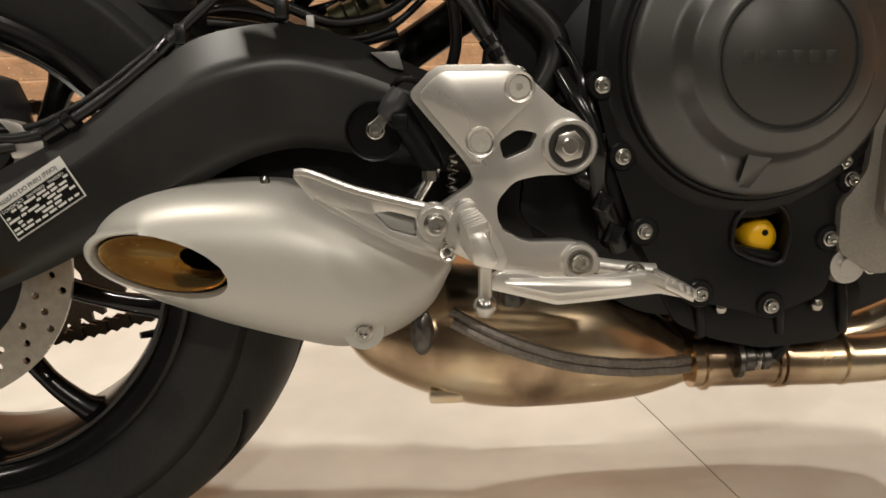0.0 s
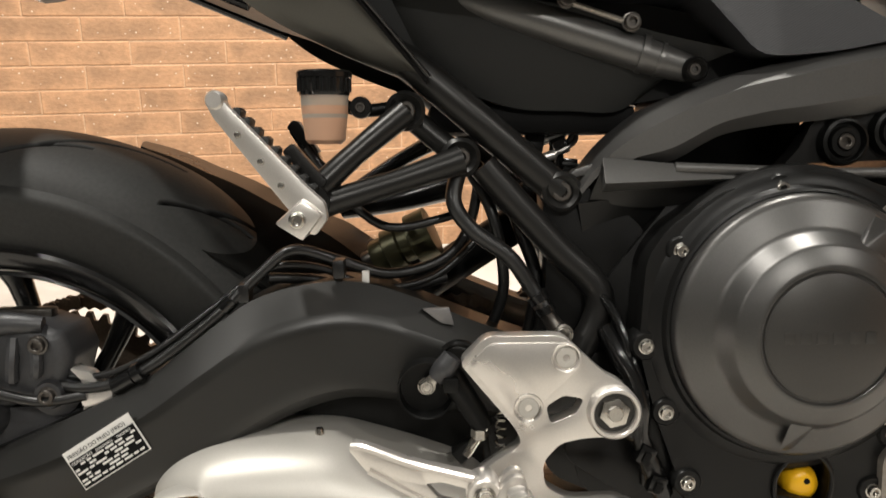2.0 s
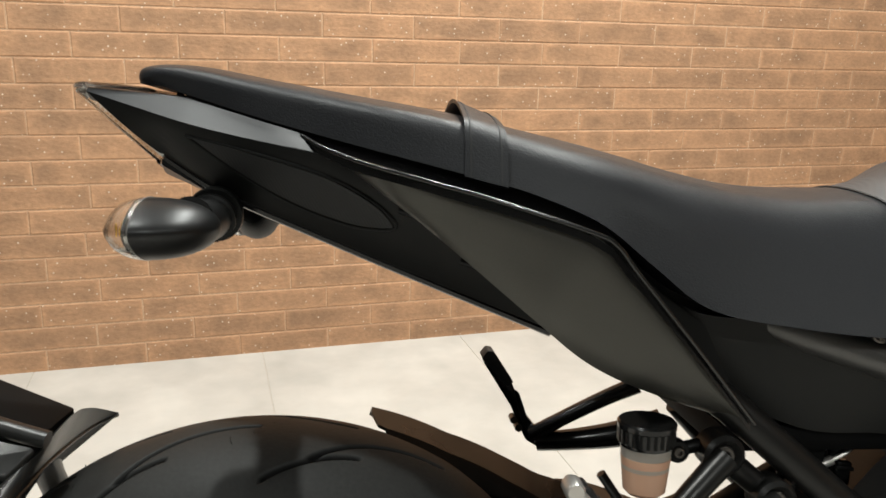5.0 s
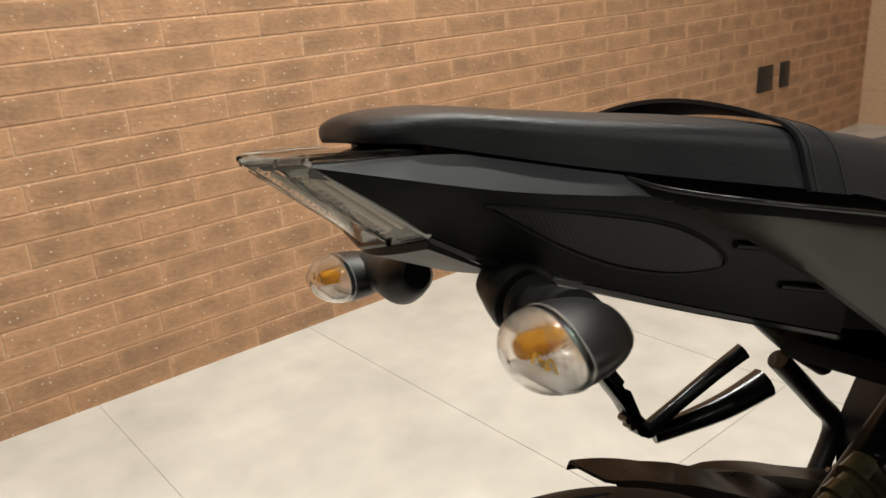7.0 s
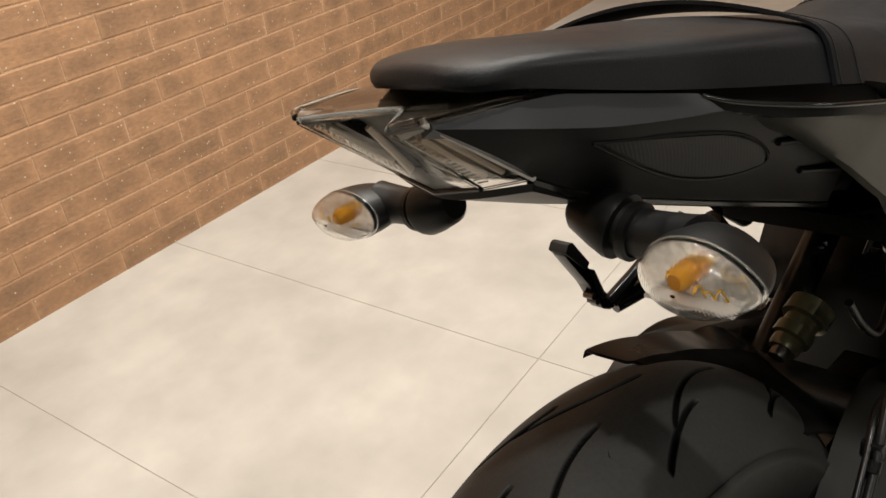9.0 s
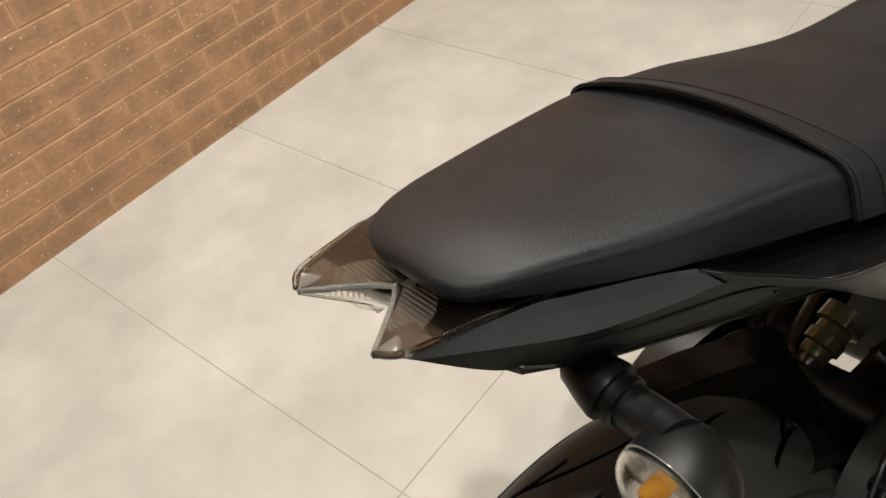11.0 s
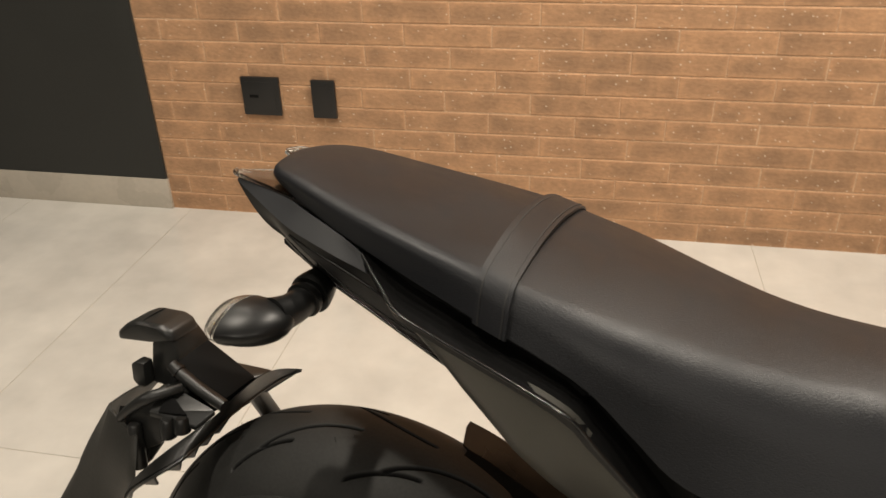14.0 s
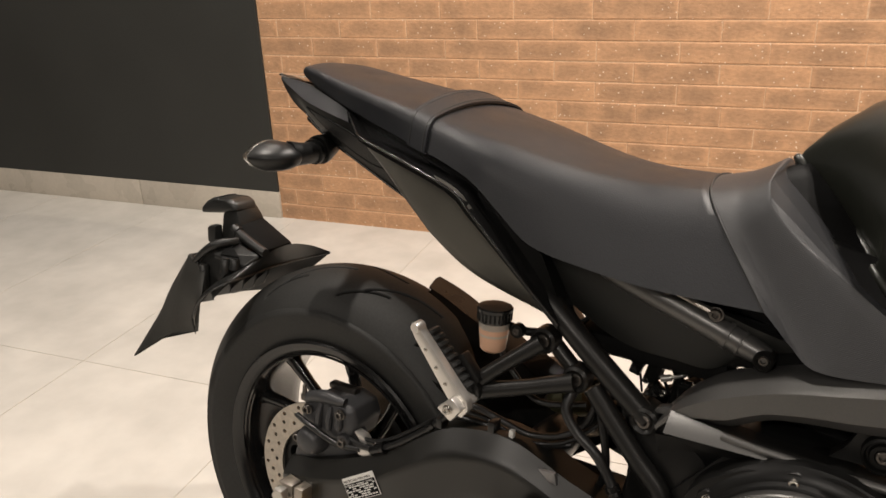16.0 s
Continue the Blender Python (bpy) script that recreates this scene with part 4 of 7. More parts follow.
part("switch_body", hull([(0.39, -0.186, 0.376), (0.404, -0.186, 0.386), (0.411, -0.186, 0.378), (0.398, -0.186, 0.366), (0.39, -0.17, 0.376), (0.404, -0.17, 0.386), (0.411, -0.17, 0.378), (0.398, -0.17, 0.366)], bevel=0.002), M["black_plastic"], master)
part("return_spring", tube([(0.43 + 0.004 * math.cos(k * 1.1), -0.18 + 0.004 * math.sin(k * 1.1), 0.408 - 0.0012 * k) for k in range(26)], 0.0012, 6, 1), M["steel"], master)
part("connector", tube([(0.379, -0.18, 0.438), (0.385, -0.182, 0.446), (0.392, -0.182, 0.456)], [0.0075, 0.0095, 0.008], 14, 3), M["caliper"], master)
part("connector_clip", box(0.384, 0.396, -0.192, -0.182, 0.428, 0.44, 0.002), M["black_plastic"], master)
part("lever", prism(fillet([(0.3655, 0.423), (0.3655, 0.431), (0.378, 0.4425), (0.384, 0.439), (0.3765, 0.427), (0.3755, 0.422)], 0.003), -0.1735, -0.1715, (), 0.0006), M["steel"], master, "plated lever in the swingarm's hole")
part("lead", tube([(0.385, -0.178, 0.46), (0.393, -0.182, 0.466), (0.405, -0.178, 0.463), (0.415, -0.17, 0.45)], 0.003, 8), M["black_plastic"], master)

# ---- engine ----
engine = group_part("engine", "black and graphite three-cylinder engine")
low = fillet([(0.548, 0.53), (0.544, 0.456), (0.56, 0.396), (0.59, 0.318), (0.622, 0.284), (0.697, 0.266), (0.745, 0.285), (0.753, 0.334), (0.775, 0.36), (0.8, 0.42), (0.806, 0.5), (0.775, 0.575), (0.69, 0.602), (0.61, 0.585), (0.566, 0.556)], 0.012)
POCKET = fillet([(0.661, 0.329), (0.661, 0.346), (0.672, 0.361), (0.686, 0.3655), (0.7, 0.362), (0.709, 0.35), (0.71, 0.335), (0.705, 0.314), (0.698, 0.311), (0.679, 0.316), (0.665, 0.323)], 0.007)
cover = part("crankcase_cover", prism(low, -0.17, -0.1, [POCKET], 0.004, segs=3), M["black_cast"], engine, "satin black crankcase cover")
CX, CZ = 0.672, 0.477
part("cover_ring", lathe([(0.104, 0.01), (0.128, 0.01), (0.127, -0.003), (0.1225, -0.006), (0.119, -0.01), (0.112, -0.012), (0.1095, -0.017), (0.107, -0.018), (0.104, -0.01), (0.104, 0.01)], (CX, -0.163, CZ), "y", 96), M["black_cast"], engine, "black flange round the clutch cover")
prof = [(0.106, 0.0), (0.106, -0.024), (0.1052, -0.0265), (0.1035, -0.0285), (0.1, -0.0305), (0.082, -0.038), (0.0795, -0.0395), (0.0775, -0.042), (0.0705, -0.0535), (0.0695, -0.0548), (0.068, -0.0558), (0.056, -0.0612), (0.054, -0.0618), (0.0522, -0.0616), (0.0512, -0.0598), (0.0503, -0.0598), (0.0495, -0.061), (0.0, -0.061)]
clutch = part("clutch_cover", lathe(prof, (CX, -0.163, CZ), "y", 96), M["clutch"], engine, "graphite round clutch cover with stepped rim")
part("cap_disc", lathe([(0.0488, -0.0612), (0.048, -0.0618), (0.0, -0.0618)], (CX, -0.163, CZ), "y", 72), M["cap_grey"], clutch)
for k in range(6):
    x = CX - 0.031 + k * 0.0124
    part("raised_mark", box(x - 0.0042, x + 0.0042, -0.2253, -0.2243, CZ - 0.0045, CZ + 0.0045, 0.0005), M["cap_grey"], clutch)
for a in (58, -100):
    c, s = math.cos(radians(a)), math.sin(radians(a))
    t = Vector((-s, 0, c))
    e = Vector((c, 0, s))
    o = Vector((CX, -0.163, CZ))
    part("rib", hull([o + e * 0.068 + t * 0.014 + Vector((0, -0.05, 0)), o + e * 0.072 - t * 0.008 + Vector((0, -0.049, 0)), o + e * 0.1 + Vector((0, -0.0375, 0)) - t * 0.006, o + e * 0.1 + Vector((0, -0.03, 0)) + t * 0.008, o + e * 0.07 + Vector((0, -0.03, 0)) + t * 0.016], bevel=0.0015), M["clutch"], clutch)
for x, z in ((0.549, 0.459), (0.567, 0.403), (0.587, 0.342), (0.636, 0.288), (0.697, 0.276), (0.744, 0.332), (0.653, 0.586), (0.575, 0.537), (0.75, 0.396), (0.758, 0.381), (0.741, 0.56)):
    part("bolt_boss", lathe([(0.0, -0.002), (0.0105, -0.002), (0.012, 0.0), (0.012, 0.02)], (x, -0.171, z), "y", 20), M["black_cast"], cover)
    bolt(x, -0.172, z, 0.0052, cover)
# filler cap in its square recess
part("filler_rim", tube([(x, -0.171, z) for x, z in POCKET] + [(POCKET[0][0], -0.171, POCKET[0][1])], 0.0022, 8, 2), M["black_cast"], cover)
part("pocket_floor", prism([(0.684 + (x - 0.684) * 1.1, 0.338 + (z - 0.338) * 1.1) for x, z in POCKET], -0.142, -0.132), M["black_cast"], cover)
part("pocket_ledge", hull([(0.662, -0.168, 0.328), (0.68, -0.168, 0.317), (0.703, -0.168, 0.312), (0.707, -0.168, 0.32), (0.664, -0.14, 0.33), (0.68, -0.14, 0.322), (0.7, -0.14, 0.316), (0.66, -0.14, 0.32), (0.7, -0.14, 0.308)], bevel=0.001), M["black_cast"], cover)
cap = part("filler_cap", lathe([(0.0, -0.012), (0.004, -0.0125), (0.009, -0.012), (0.0135, -0.009), (0.016, -0.002), (0.016, 0.02)], (0.691, -0.15, 0.332), "y", 36), M["yellow"], engine, "bright yellow oil filler cap")
part("cap_dot", lathe([(0.0, -0.0005), (0.0026, -0.0005), (0.0026, 0.002)], (0.693, -0.1625, 0.3365), "y", 12), M["ink"], cap)
# crankcase, sump, cylinder block behind
part("crankcase", prism(fillet([(0.5, 0.33), (0.53, 0.3), (0.6, 0.26), (0.78, 0.25), (0.86, 0.28), (0.92, 0.36), (0.92, 0.5), (0.84, 0.58), (0.6, 0.6), (0.52, 0.5)], 0.02), -0.13, 0.13, (), 0.01), M["black_cast"], engine)
sump = part("sump", prism(fillet([(0.61, 0.29), (0.63, 0.252), (0.665, 0.236), (0.71, 0.226), (0.78, 0.232), (0.8, 0.27), (0.79, 0.3)], 0.008), -0.135, 0.1, (), 0.005), M["black_cast"], engine, "black finned sump")
for x in (0.648, 0.72, 0.778):
    part("sump_rib", tube([(x, -0.137, 0.284), (x + 0.002, -0.139, 0.262), (x + 0.006, -0.134, 0.24)], 0.0045, 10), M["black_cast"], sump)
for x in (0.668, 0.755):
    part("sump_bolt", lathe([(0.0, -0.006), (0.0045, -0.006), (0.006, -0.003), (0.006, 0.0), (0.0045, 0.004)], (x, -0.14, 0.268), "z", 10), M["steel"], sump)
block = part("cylinder_block", prism(fillet([(0.78, 0.5), (0.82, 0.62), (0.9, 0.66), (1.0, 0.6), (0.95, 0.46), (0.84, 0.44)], 0.015), -0.13, 0.13, (), 0.008), M["dark_steel"], engine)
generator = part("oil_cooler_housing", prism(fillet([(0.7487, 0.322), (0.748, 0.362), (0.757, 0.372), (0.768, 0.39), (0.772, 0.446), (0.8, 0.45), (0.86, 0.46), (0.86, 0.31), (0.78, 0.302)], 0.007), -0.178, -0.09, (), 0.004), M["bronze_grey"], engine, "bronze-grey engine housing")
part("housing_step", prism(fillet([(0.776, 0.35), (0.778, 0.43), (0.83, 0.44), (0.85, 0.4), (0.84, 0.34)], 0.012), -0.19, -0.17, (), 0.005), M["bronze_grey"], generator)
part("coolant_pipe", tube([(0.745, -0.165, 0.575), (0.775, -0.175, 0.54), (0.81, -0.172, 0.515), (0.86, -0.15, 0.5)], [0.02, 0.02, 0.021, 0.021], 18), M["bronze_grey"], engine, "grey alloy coolant pipe")
part("drain_housing", lathe([(0.0, -0.01), (0.008, -0.01), (0.009, -0.006), (0.015, -0.006), (0.0165, 0.0), (0.0165, 0.03)], (0.762, -0.165, 0.308), "y", 24), M["alu"], engine, "alloy plug housing")
for x, z in ((0.785, 0.345), (0.79, 0.305), (0.775, 0.425)):
    bolt(x, -0.158, z, 0.006, engine)
# hoses and castings between the bracket and the engine
part("water_hose", tube([(0.553, -0.14, 0.44), (0.557, -0.15, 0.40), (0.565, -0.15, 0.365), (0.575, -0.14, 0.33)], 0.016, 14), M["black_plastic"], engine)
part("gear_housing", prism(fillet([(0.5, 0.44), (0.545, 0.45), (0.575, 0.33), (0.55, 0.31), (0.49, 0.35)], 0.012), -0.135, -0.08, (), 0.005), M["black_cast"], engine)
for pts, r in (
    ([(0.52, -0.15, 0.47), (0.531, -0.162, 0.448), (0.541, -0.168, 0.428), (0.546, -0.168, 0.405), (0.549, -0.163, 0.38), (0.56, -0.16, 0.352), (0.572, -0.156, 0.325)], [0.007, 0.0085, 0.0075, 0.01, 0.0085, 0.01, 0.009]),
    ([(0.53, -0.14, 0.4), (0.538, -0.158, 0.388), (0.549, -0.16, 0.378), (0.556, -0.158, 0.36), (0.558, -0.155, 0.335)], [0.008, 0.01, 0.0085, 0.0065, 0.0065]),
    ([(0.515, -0.14, 0.5), (0.528, -0.155, 0.48), (0.536, -0.165, 0.455), (0.533, -0.16, 0.43)], 0.0042),
    ([(0.545, -0.15, 0.46), (0.541, -0.166, 0.445), (0.548, -0.17, 0.42), (0.551, -0.17, 0.395)], 0.0035),
):
    part("harness", tube(pts, r, 12), M["gloss_dark"], engine)
for x, z, turn in ((0.552, 0.366, 25), (0.562, 0.34, 20), (0.545, 0.415, 10)):
    plug = part("connector", box(-0.007, 0.007, -0.006, 0.006, -0.008, 0.008, 0.002), M["gloss_dark"], engine)
    plug.matrix_basis = pose(x, -0.168, z, 0, turn, 0)
    part("latch", box(-0.003, 0.003, -0.0085, -0.005, -0.006, 0.004, 0.001), M["black_plastic"], plug)

# ---- frame ----
frame_part = group_part("main_frame", "satin black cast alloy frame")
M["frame_black"] = material("satin_black_frame_paint", (0.018, 0.0176, 0.0168), 0.34, metal=0.5, spec=0.4, grain=0.05, scale=600, bump=0.00004)
BT = [(0.499, 0.586), (0.51, 0.602), (0.525, 0.621), (0.554, 0.646), (0.59, 0.663), (0.63, 0.678), (0.67, 0.688), (0.708, 0.698), (0.8, 0.718), (0.95, 0.76)]
BB = [(0.503, 0.578), (0.518, 0.594), (0.548, 0.603), (0.578, 0.607), (0.603, 0.621), (0.622, 0.6295), (0.663, 0.6365), (0.711, 0.641), (0.8, 0.655), (0.95, 0.69)]
part("upper_beam", panel(BT, BB, lambda s, v: -0.138 - 0.01 * math.sin(math.pi * min(1, s * 1.4)) + 0.022 * max(0, 0.25 - v) / 0.25 + 0.012 * max(0, v - 0.75) / 0.25, 0.04, 50, 12), M["frame_grey"], frame_part, "graphite cast frame beam")
LT = [(0.517, 0.604), (0.583, 0.604), (0.65, 0.6), (0.716, 0.598), (0.8, 0.6), (0.95, 0.605)]
LB = [(0.51, 0.575), (0.55, 0.568), (0.6, 0.572), (0.66, 0.578), (0.716, 0.578), (0.8, 0.58), (0.95, 0.585)]
part("lower_beam", panel(LT, LB, lambda s, v: -0.146 + 0.016 * v - 0.004 * math.sin(math.pi * s), 0.03, 40, 6), M["frame_black"], frame_part)
part("ledge_rail", tube([(0.575, -0.15, 0.602), (0.62, -0.153, 0.6), (0.716, -0.151, 0.5965), (0.8, -0.149, 0.598), (0.95, -0.147, 0.603)], 0.0045, 10, 6), M["frame_grey"], frame_part)
part("frame_plate", panel([(0.5, 0.572), (0.56, 0.578), (0.66, 0.585), (0.8, 0.588), (0.95, 0.592)], [(0.515, 0.5), (0.54, 0.53), (0.62, 0.56), (0.75, 0.57), (0.95, 0.58)], lambda s, v: -0.132 + 0.02 * v, 0.03, 20, 4), M["black_cast"], frame_part)
web = part("engine_hanger", panel([(0.69, 0.62), (0.705, 0.645), (0.76, 0.66), (0.9, 0.68)], [(0.675, 0.603), (0.7, 0.604), (0.76, 0.606), (0.9, 0.61)], lambda s, v: -0.128, 0.02, 14, 4), M["frame_black"], frame_part)
for x, z in ((0.722, 0.622), (0.765, 0.63), (0.82, 0.64)):
    part("boss", lathe([(0.006, 0.002), (0.006, -0.004), (0.008, -0.006), (0.012, -0.006), (0.0135, -0.002), (0.015, -0.002), (0.017, -0.007), (0.0195, -0.006), (0.0205, 0.0), (0.0205, 0.01), (0.006, 0.002)], (x, -0.132, z), "y", 24), M["black_plastic"], web)
    bolt(x, -0.132, z, 0.007, web, "dark_steel")

# ---- rear subframe ----
sub = group_part("subframe", "black tubular rear subframe")
part("main_tube", tube([(0.21, -0.1, 0.835), (0.28, -0.105, 0.757), (0.338, -0.116, 0.704), (0.365, -0.121, 0.684), (0.42, -0.124, 0.638), (0.487, -0.121, 0.581)], 0.0145, 18, 6), M["frame_black"], sub)
part("side_tube", tube([(0.4, -0.095, 0.747), (0.43, -0.098, 0.738), (0.5, -0.1, 0.716), (0.57, -0.104, 0.693), (0.602, -0.108, 0.683)], [0.011, 0.015, 0.016, 0.0145, 0.011], 18, 6), M["frame_grey"], sub)
for a, b, r in (((0.556, -0.1035, 0.698), (0.561, -0.104, 0.6965), 0.0168), ((0.572, -0.1045, 0.6925), (0.575, -0.105, 0.6915), 0.0155)):
    part("collar", tube([a, b], r, 18, straight=True), M["frame_grey"], sub)
part("lower_tube", tube([(0.42, -0.128, 0.604), (0.45, -0.13, 0.57), (0.485, -0.132, 0.532), (0.512, -0.134, 0.506), (0.519, -0.136, 0.488), (0.512, -0.138, 0.465), (0.49, -0.14, 0.43)], 0.0125, 16, 6), M["frame_black"], sub)
part("short_tube", tube([(0.352, -0.118, 0.652), (0.375, -0.12, 0.632), (0.405, -0.124, 0.608)], 0.01, 14, 4), M["frame_black"], sub)
for x, y, z, r in ((0.356, -0.13, 0.649, 0.0165), (0.401, -0.129, 0.611, 0.0165), (0.486, -0.124, 0.582, 0.017), (0.599, -0.114, 0.683, 0.0105)):
    part("eye", lathe([(r * 0.45, -0.002), (r * 0.5, -0.008), (r * 0.8, -0.012), (r, -0.009), (r, 0.012), (0.0, 0.012), (0.0, -0.002), (r * 0.45, -0.002)], (x, y, z), "y", 28), M["frame_black"], sub)
    bolt(x, y - 0.001, z, r * 0.5, sub, "dark_steel")
for x, z in ((0.545, 0.717), (0.49, 0.736)):
    bolt(x, -0.116, z + 0.005, 0.0066, sub, "dark_steel")
part("tie_rod", tube([(0.49, -0.116, 0.739), (0.545, -0.116, 0.721)], 0.0025, 8, straight=True), M["bronze_grey"], sub)
# pillion footrest hanger and folded peg
hanger = group_part("pillion_hanger", "black tube hanger with folded silver footrest")
part("upper_strut", tube([(0.356, -0.14, 0.648), (0.315, -0.155, 0.614), (0.283, -0.165, 0.584)], [0.011, 0.0095, 0.011], 14, 5), M["frame_black"], hanger)
part("lower_strut", tube([(0.401, -0.14, 0.609), (0.35, -0.152, 0.593), (0.286, -0.166, 0.574)], [0.012, 0.0095, 0.011], 14, 5), M["frame_black"], hanger)
part("hinge", lathe([(0.0, -0.014), (0.006, -0.014), (0.007, -0.01), (0.0135, -0.01), (0.0135, 0.012), (0.0, 0.012)], (0.284, -0.172, 0.578), "y", 24), M["frame_black"], hanger)
teeth = []
for k in range(9):
    a, b = Vector((0.232, 0.652)), Vector((0.292, 0.588))
    d = (b - a).normalized()
    nn = Vector((d.y, -d.x))
    teeth += [a + (b - a) * (k / 9) + nn * 0.0035, a + (b - a) * ((k + 0.25) / 9), a + (b - a) * ((k + 0.6) / 9), a + (b - a) * ((k + 0.85) / 9) + nn * 0.0035]
ppeg = part("pillion_footrest", prism(fillet([(0.213, 0.654), (0.217, 0.6615), (0.2235, 0.6605), (0.2285, 0.651), (0.284, 0.592), (0.297, 0.58), (0.299, 0.568), (0.29, 0.556), (0.28, 0.56), (0.272, 0.574), (0.219, 0.642)], 0.003), -0.21, -0.197, (), 0.0025), M["alu"], hanger, "silver pillion footrest with a ribbed rubber pad")
part("rubber_pad", prism([(q.x, q.y) for q in teeth] + [(0.286, 0.578), (0.224, 0.645)], -0.196, -0.176, (), 0.001), M["rubber"], ppeg, "ribbed black rubber pad")
part("end_cap", lathe([(0.0, -0.003), (0.0055, -0.003), (0.007, 0.0), (0.007, 0.012), (0.0, 0.012)], (0.2205, -0.21, 0.6545), "y", 18), M["alu"], ppeg)
for x, z in ((0.236, 0.63), (0.252, 0.6105), (0.266, 0.593)):
    part("rivet", lathe([(0.0, -0.0022), (0.0022, -0.0018), (0.003, 0.0), (0.003, 0.003)], (x, -0.2095, z), "y", 12), M["steel"], ppeg)
part("hinge_block", hull([(0.262, -0.222, 0.566), (0.282, -0.222, 0.584), (0.297, -0.222, 0.572), (0.282, -0.222, 0.553), (0.262, -0.175, 0.566), (0.282, -0.175, 0.584), (0.297, -0.175, 0.572), (0.282, -0.175, 0.553)], bevel=0.003), M["alu"], hanger)
bolt(0.279, -0.223, 0.569, 0.005, hanger)
part("lug", prism(fillet([(0.262, 0.617), (0.27, 0.624), (0.282, 0.61), (0.296, 0.594), (0.288, 0.586)], 0.003), -0.18, -0.165, (), 0.002), M["frame_black"], hanger)
# the far hanger
fh = group_part("far_pillion_hanger", "black pillion footrest on the far side")
for pts, r in (([(0.268, 0.178, 0.55), (0.3, 0.165, 0.574), (0.345, 0.15, 0.603), (0.38, 0.14, 0.622)], [0.01, 0.0085, 0.009, 0.01]), ([(0.274, 0.178, 0.542), (0.315, 0.165, 0.549), (0.36, 0.15, 0.56), (0.41, 0.14, 0.575)], [0.011, 0.0125, 0.015, 0.018])):
    part("strut", tube(pts, r, 12, 5), M["gloss_dark"], fh)
part("peg", prism(fillet([(0.209, 0.637), (0.213, 0.6475), (0.2205, 0.647), (0.243, 0.613), (0.258, 0.576), (0.286, 0.541), (0.277, 0.532), (0.262, 0.541), (0.243, 0.583)], 0.003), 0.186, 0.204, (), 0.0025), M["gloss_dark"], fh)
part("peg_web", prism(fillet([(0.246, 0.604), (0.252, 0.6), (0.264, 0.566), (0.262, 0.554), (0.256, 0.566)], 0.002), 0.182, 0.186, (), 0.001), M["black_plastic"], fh)
part("peg_rubber", prism(fillet([(0.207, 0.642), (0.2135, 0.6505), (0.2205, 0.65), (0.245, 0.613), (0.238, 0.607)], 0.002), 0.182, 0.208, (), 0.002), M["rubber"], fh)
for x, z in ((0.253, 0.556), (0.247, 0.566)):
    part("peg_bolt", lathe([(0.0, -0.006), (0.0045, -0.006), (0.0045, 0.008), (0.0, 0.008)], (x, 0.19, z), "y", 12), M["dark_steel"], fh)

# brake fluid reservoir
RX, RY = 0.2915, -0.143
res = part("fluid_reservoir", lathe([(0.0, -0.042), (0.012, -0.042), (0.0155, -0.039), (0.0182, -0.02), (0.0195, 0.0), (0.0, 0.0)], (RX, RY, 0.665), "z", 32), M["cup"], bike, "milky brake fluid reservoir with black cap")
part("fluid", lathe([(0.0, -0.0425), (0.0127, -0.0423), (0.0161, -0.039), (0.019, -0.012), (0.0, -0.012)], (RX, RY, 0.665), "z", 32), M["cup_fluid"], res, "amber brake fluid")
part("cap", lathe([(0.0, -0.003), (0.0198, -0.003), (0.0206, 0.0), (0.0212, 0.01), (0.0222, 0.011), (0.0225, 0.0148), (0.021, 0.0165), (0.0, 0.0168)], (RX, RY, 0.664), "z", 32), M["gloss_dark"], res)
for k in range(24):
    a = 2 * math.pi * k / 24
    part("cap_rib", box(RX + 0.0206 * math.cos(a) - 0.0011, RX + 0.0206 * math.cos(a) + 0.0011, RY + 0.0206 * math.sin(a) - 0.0011, RY + 0.0206 * math.sin(a) + 0.0011, 0.664, 0.6745), M["black_plastic"], res, smooth=0)
part("clamp", lathe([(0.005, -0.004), (0.0085, -0.004), (0.009, -0.002), (0.009, 0.006), (0.005, 0.006), (0.005, -0.004)], (0.3195, -0.134, 0.652), "y", 24), M["black_plastic"], res)
part("clamp_arm", tube([(0.3, -0.13, 0.655), (0.322, -0.125, 0.65), (0.342, -0.122, 0.652)], 0.0055, 10, 4), M["black_plastic"], res)
bolt(0.3195, -0.135, 0.652, 0.0045, res, "dark_steel")

# inner frame behind the bracket, far-side tubes
part("pivot_plate", prism(fillet([(0.47, 0.6), (0.51, 0.585), (0.56, 0.55), (0.57, 0.42), (0.59, 0.32), (0.55, 0.3), (0.48, 0.33), (0.455, 0.4), (0.475, 0.5)], 0.015), -0.125, -0.09, (), 0.004), M["black_cast"], frame_part)
part("linkage", prism(fillet([(0.345, 0.44), (0.46, 0.44), (0.47, 0.33), (0.4, 0.31), (0.35, 0.39)], 0.012), -0.1, -0.02, (), 0.005), M["black_cast"], frame_part)
for pts, r in (([(0.23, 0.112, 0.845), (0.3, 0.125, 0.765), (0.42, 0.124, 0.638), (0.487, 0.121, 0.581)], 0.0145), ([(0.42, 0.128, 0.604), (0.485, 0.132, 0.532), (0.519, 0.136, 0.488), (0.49, 0.14, 0.43)], 0.0125), ([(0.4, 0.095, 0.747), (0.5, 0.1, 0.716), (0.602, 0.108, 0.683)], 0.014)):
    part("far_tube", tube(pts, r, 14, 6), M["frame_black"], sub)
bolt(0.371, -0.167, 0.427, 0.006, swingarm, "steel")
# wiring that shows under the seat
part("cable_end", tube([(0.481, -0.06, 0.625), (0.503, -0.058, 0.633), (0.526, -0.05, 0.643), (0.545, -0.03, 0.655)], 0.0022, 8, 4), M["alu"], sub, "bare cable end with crimp")
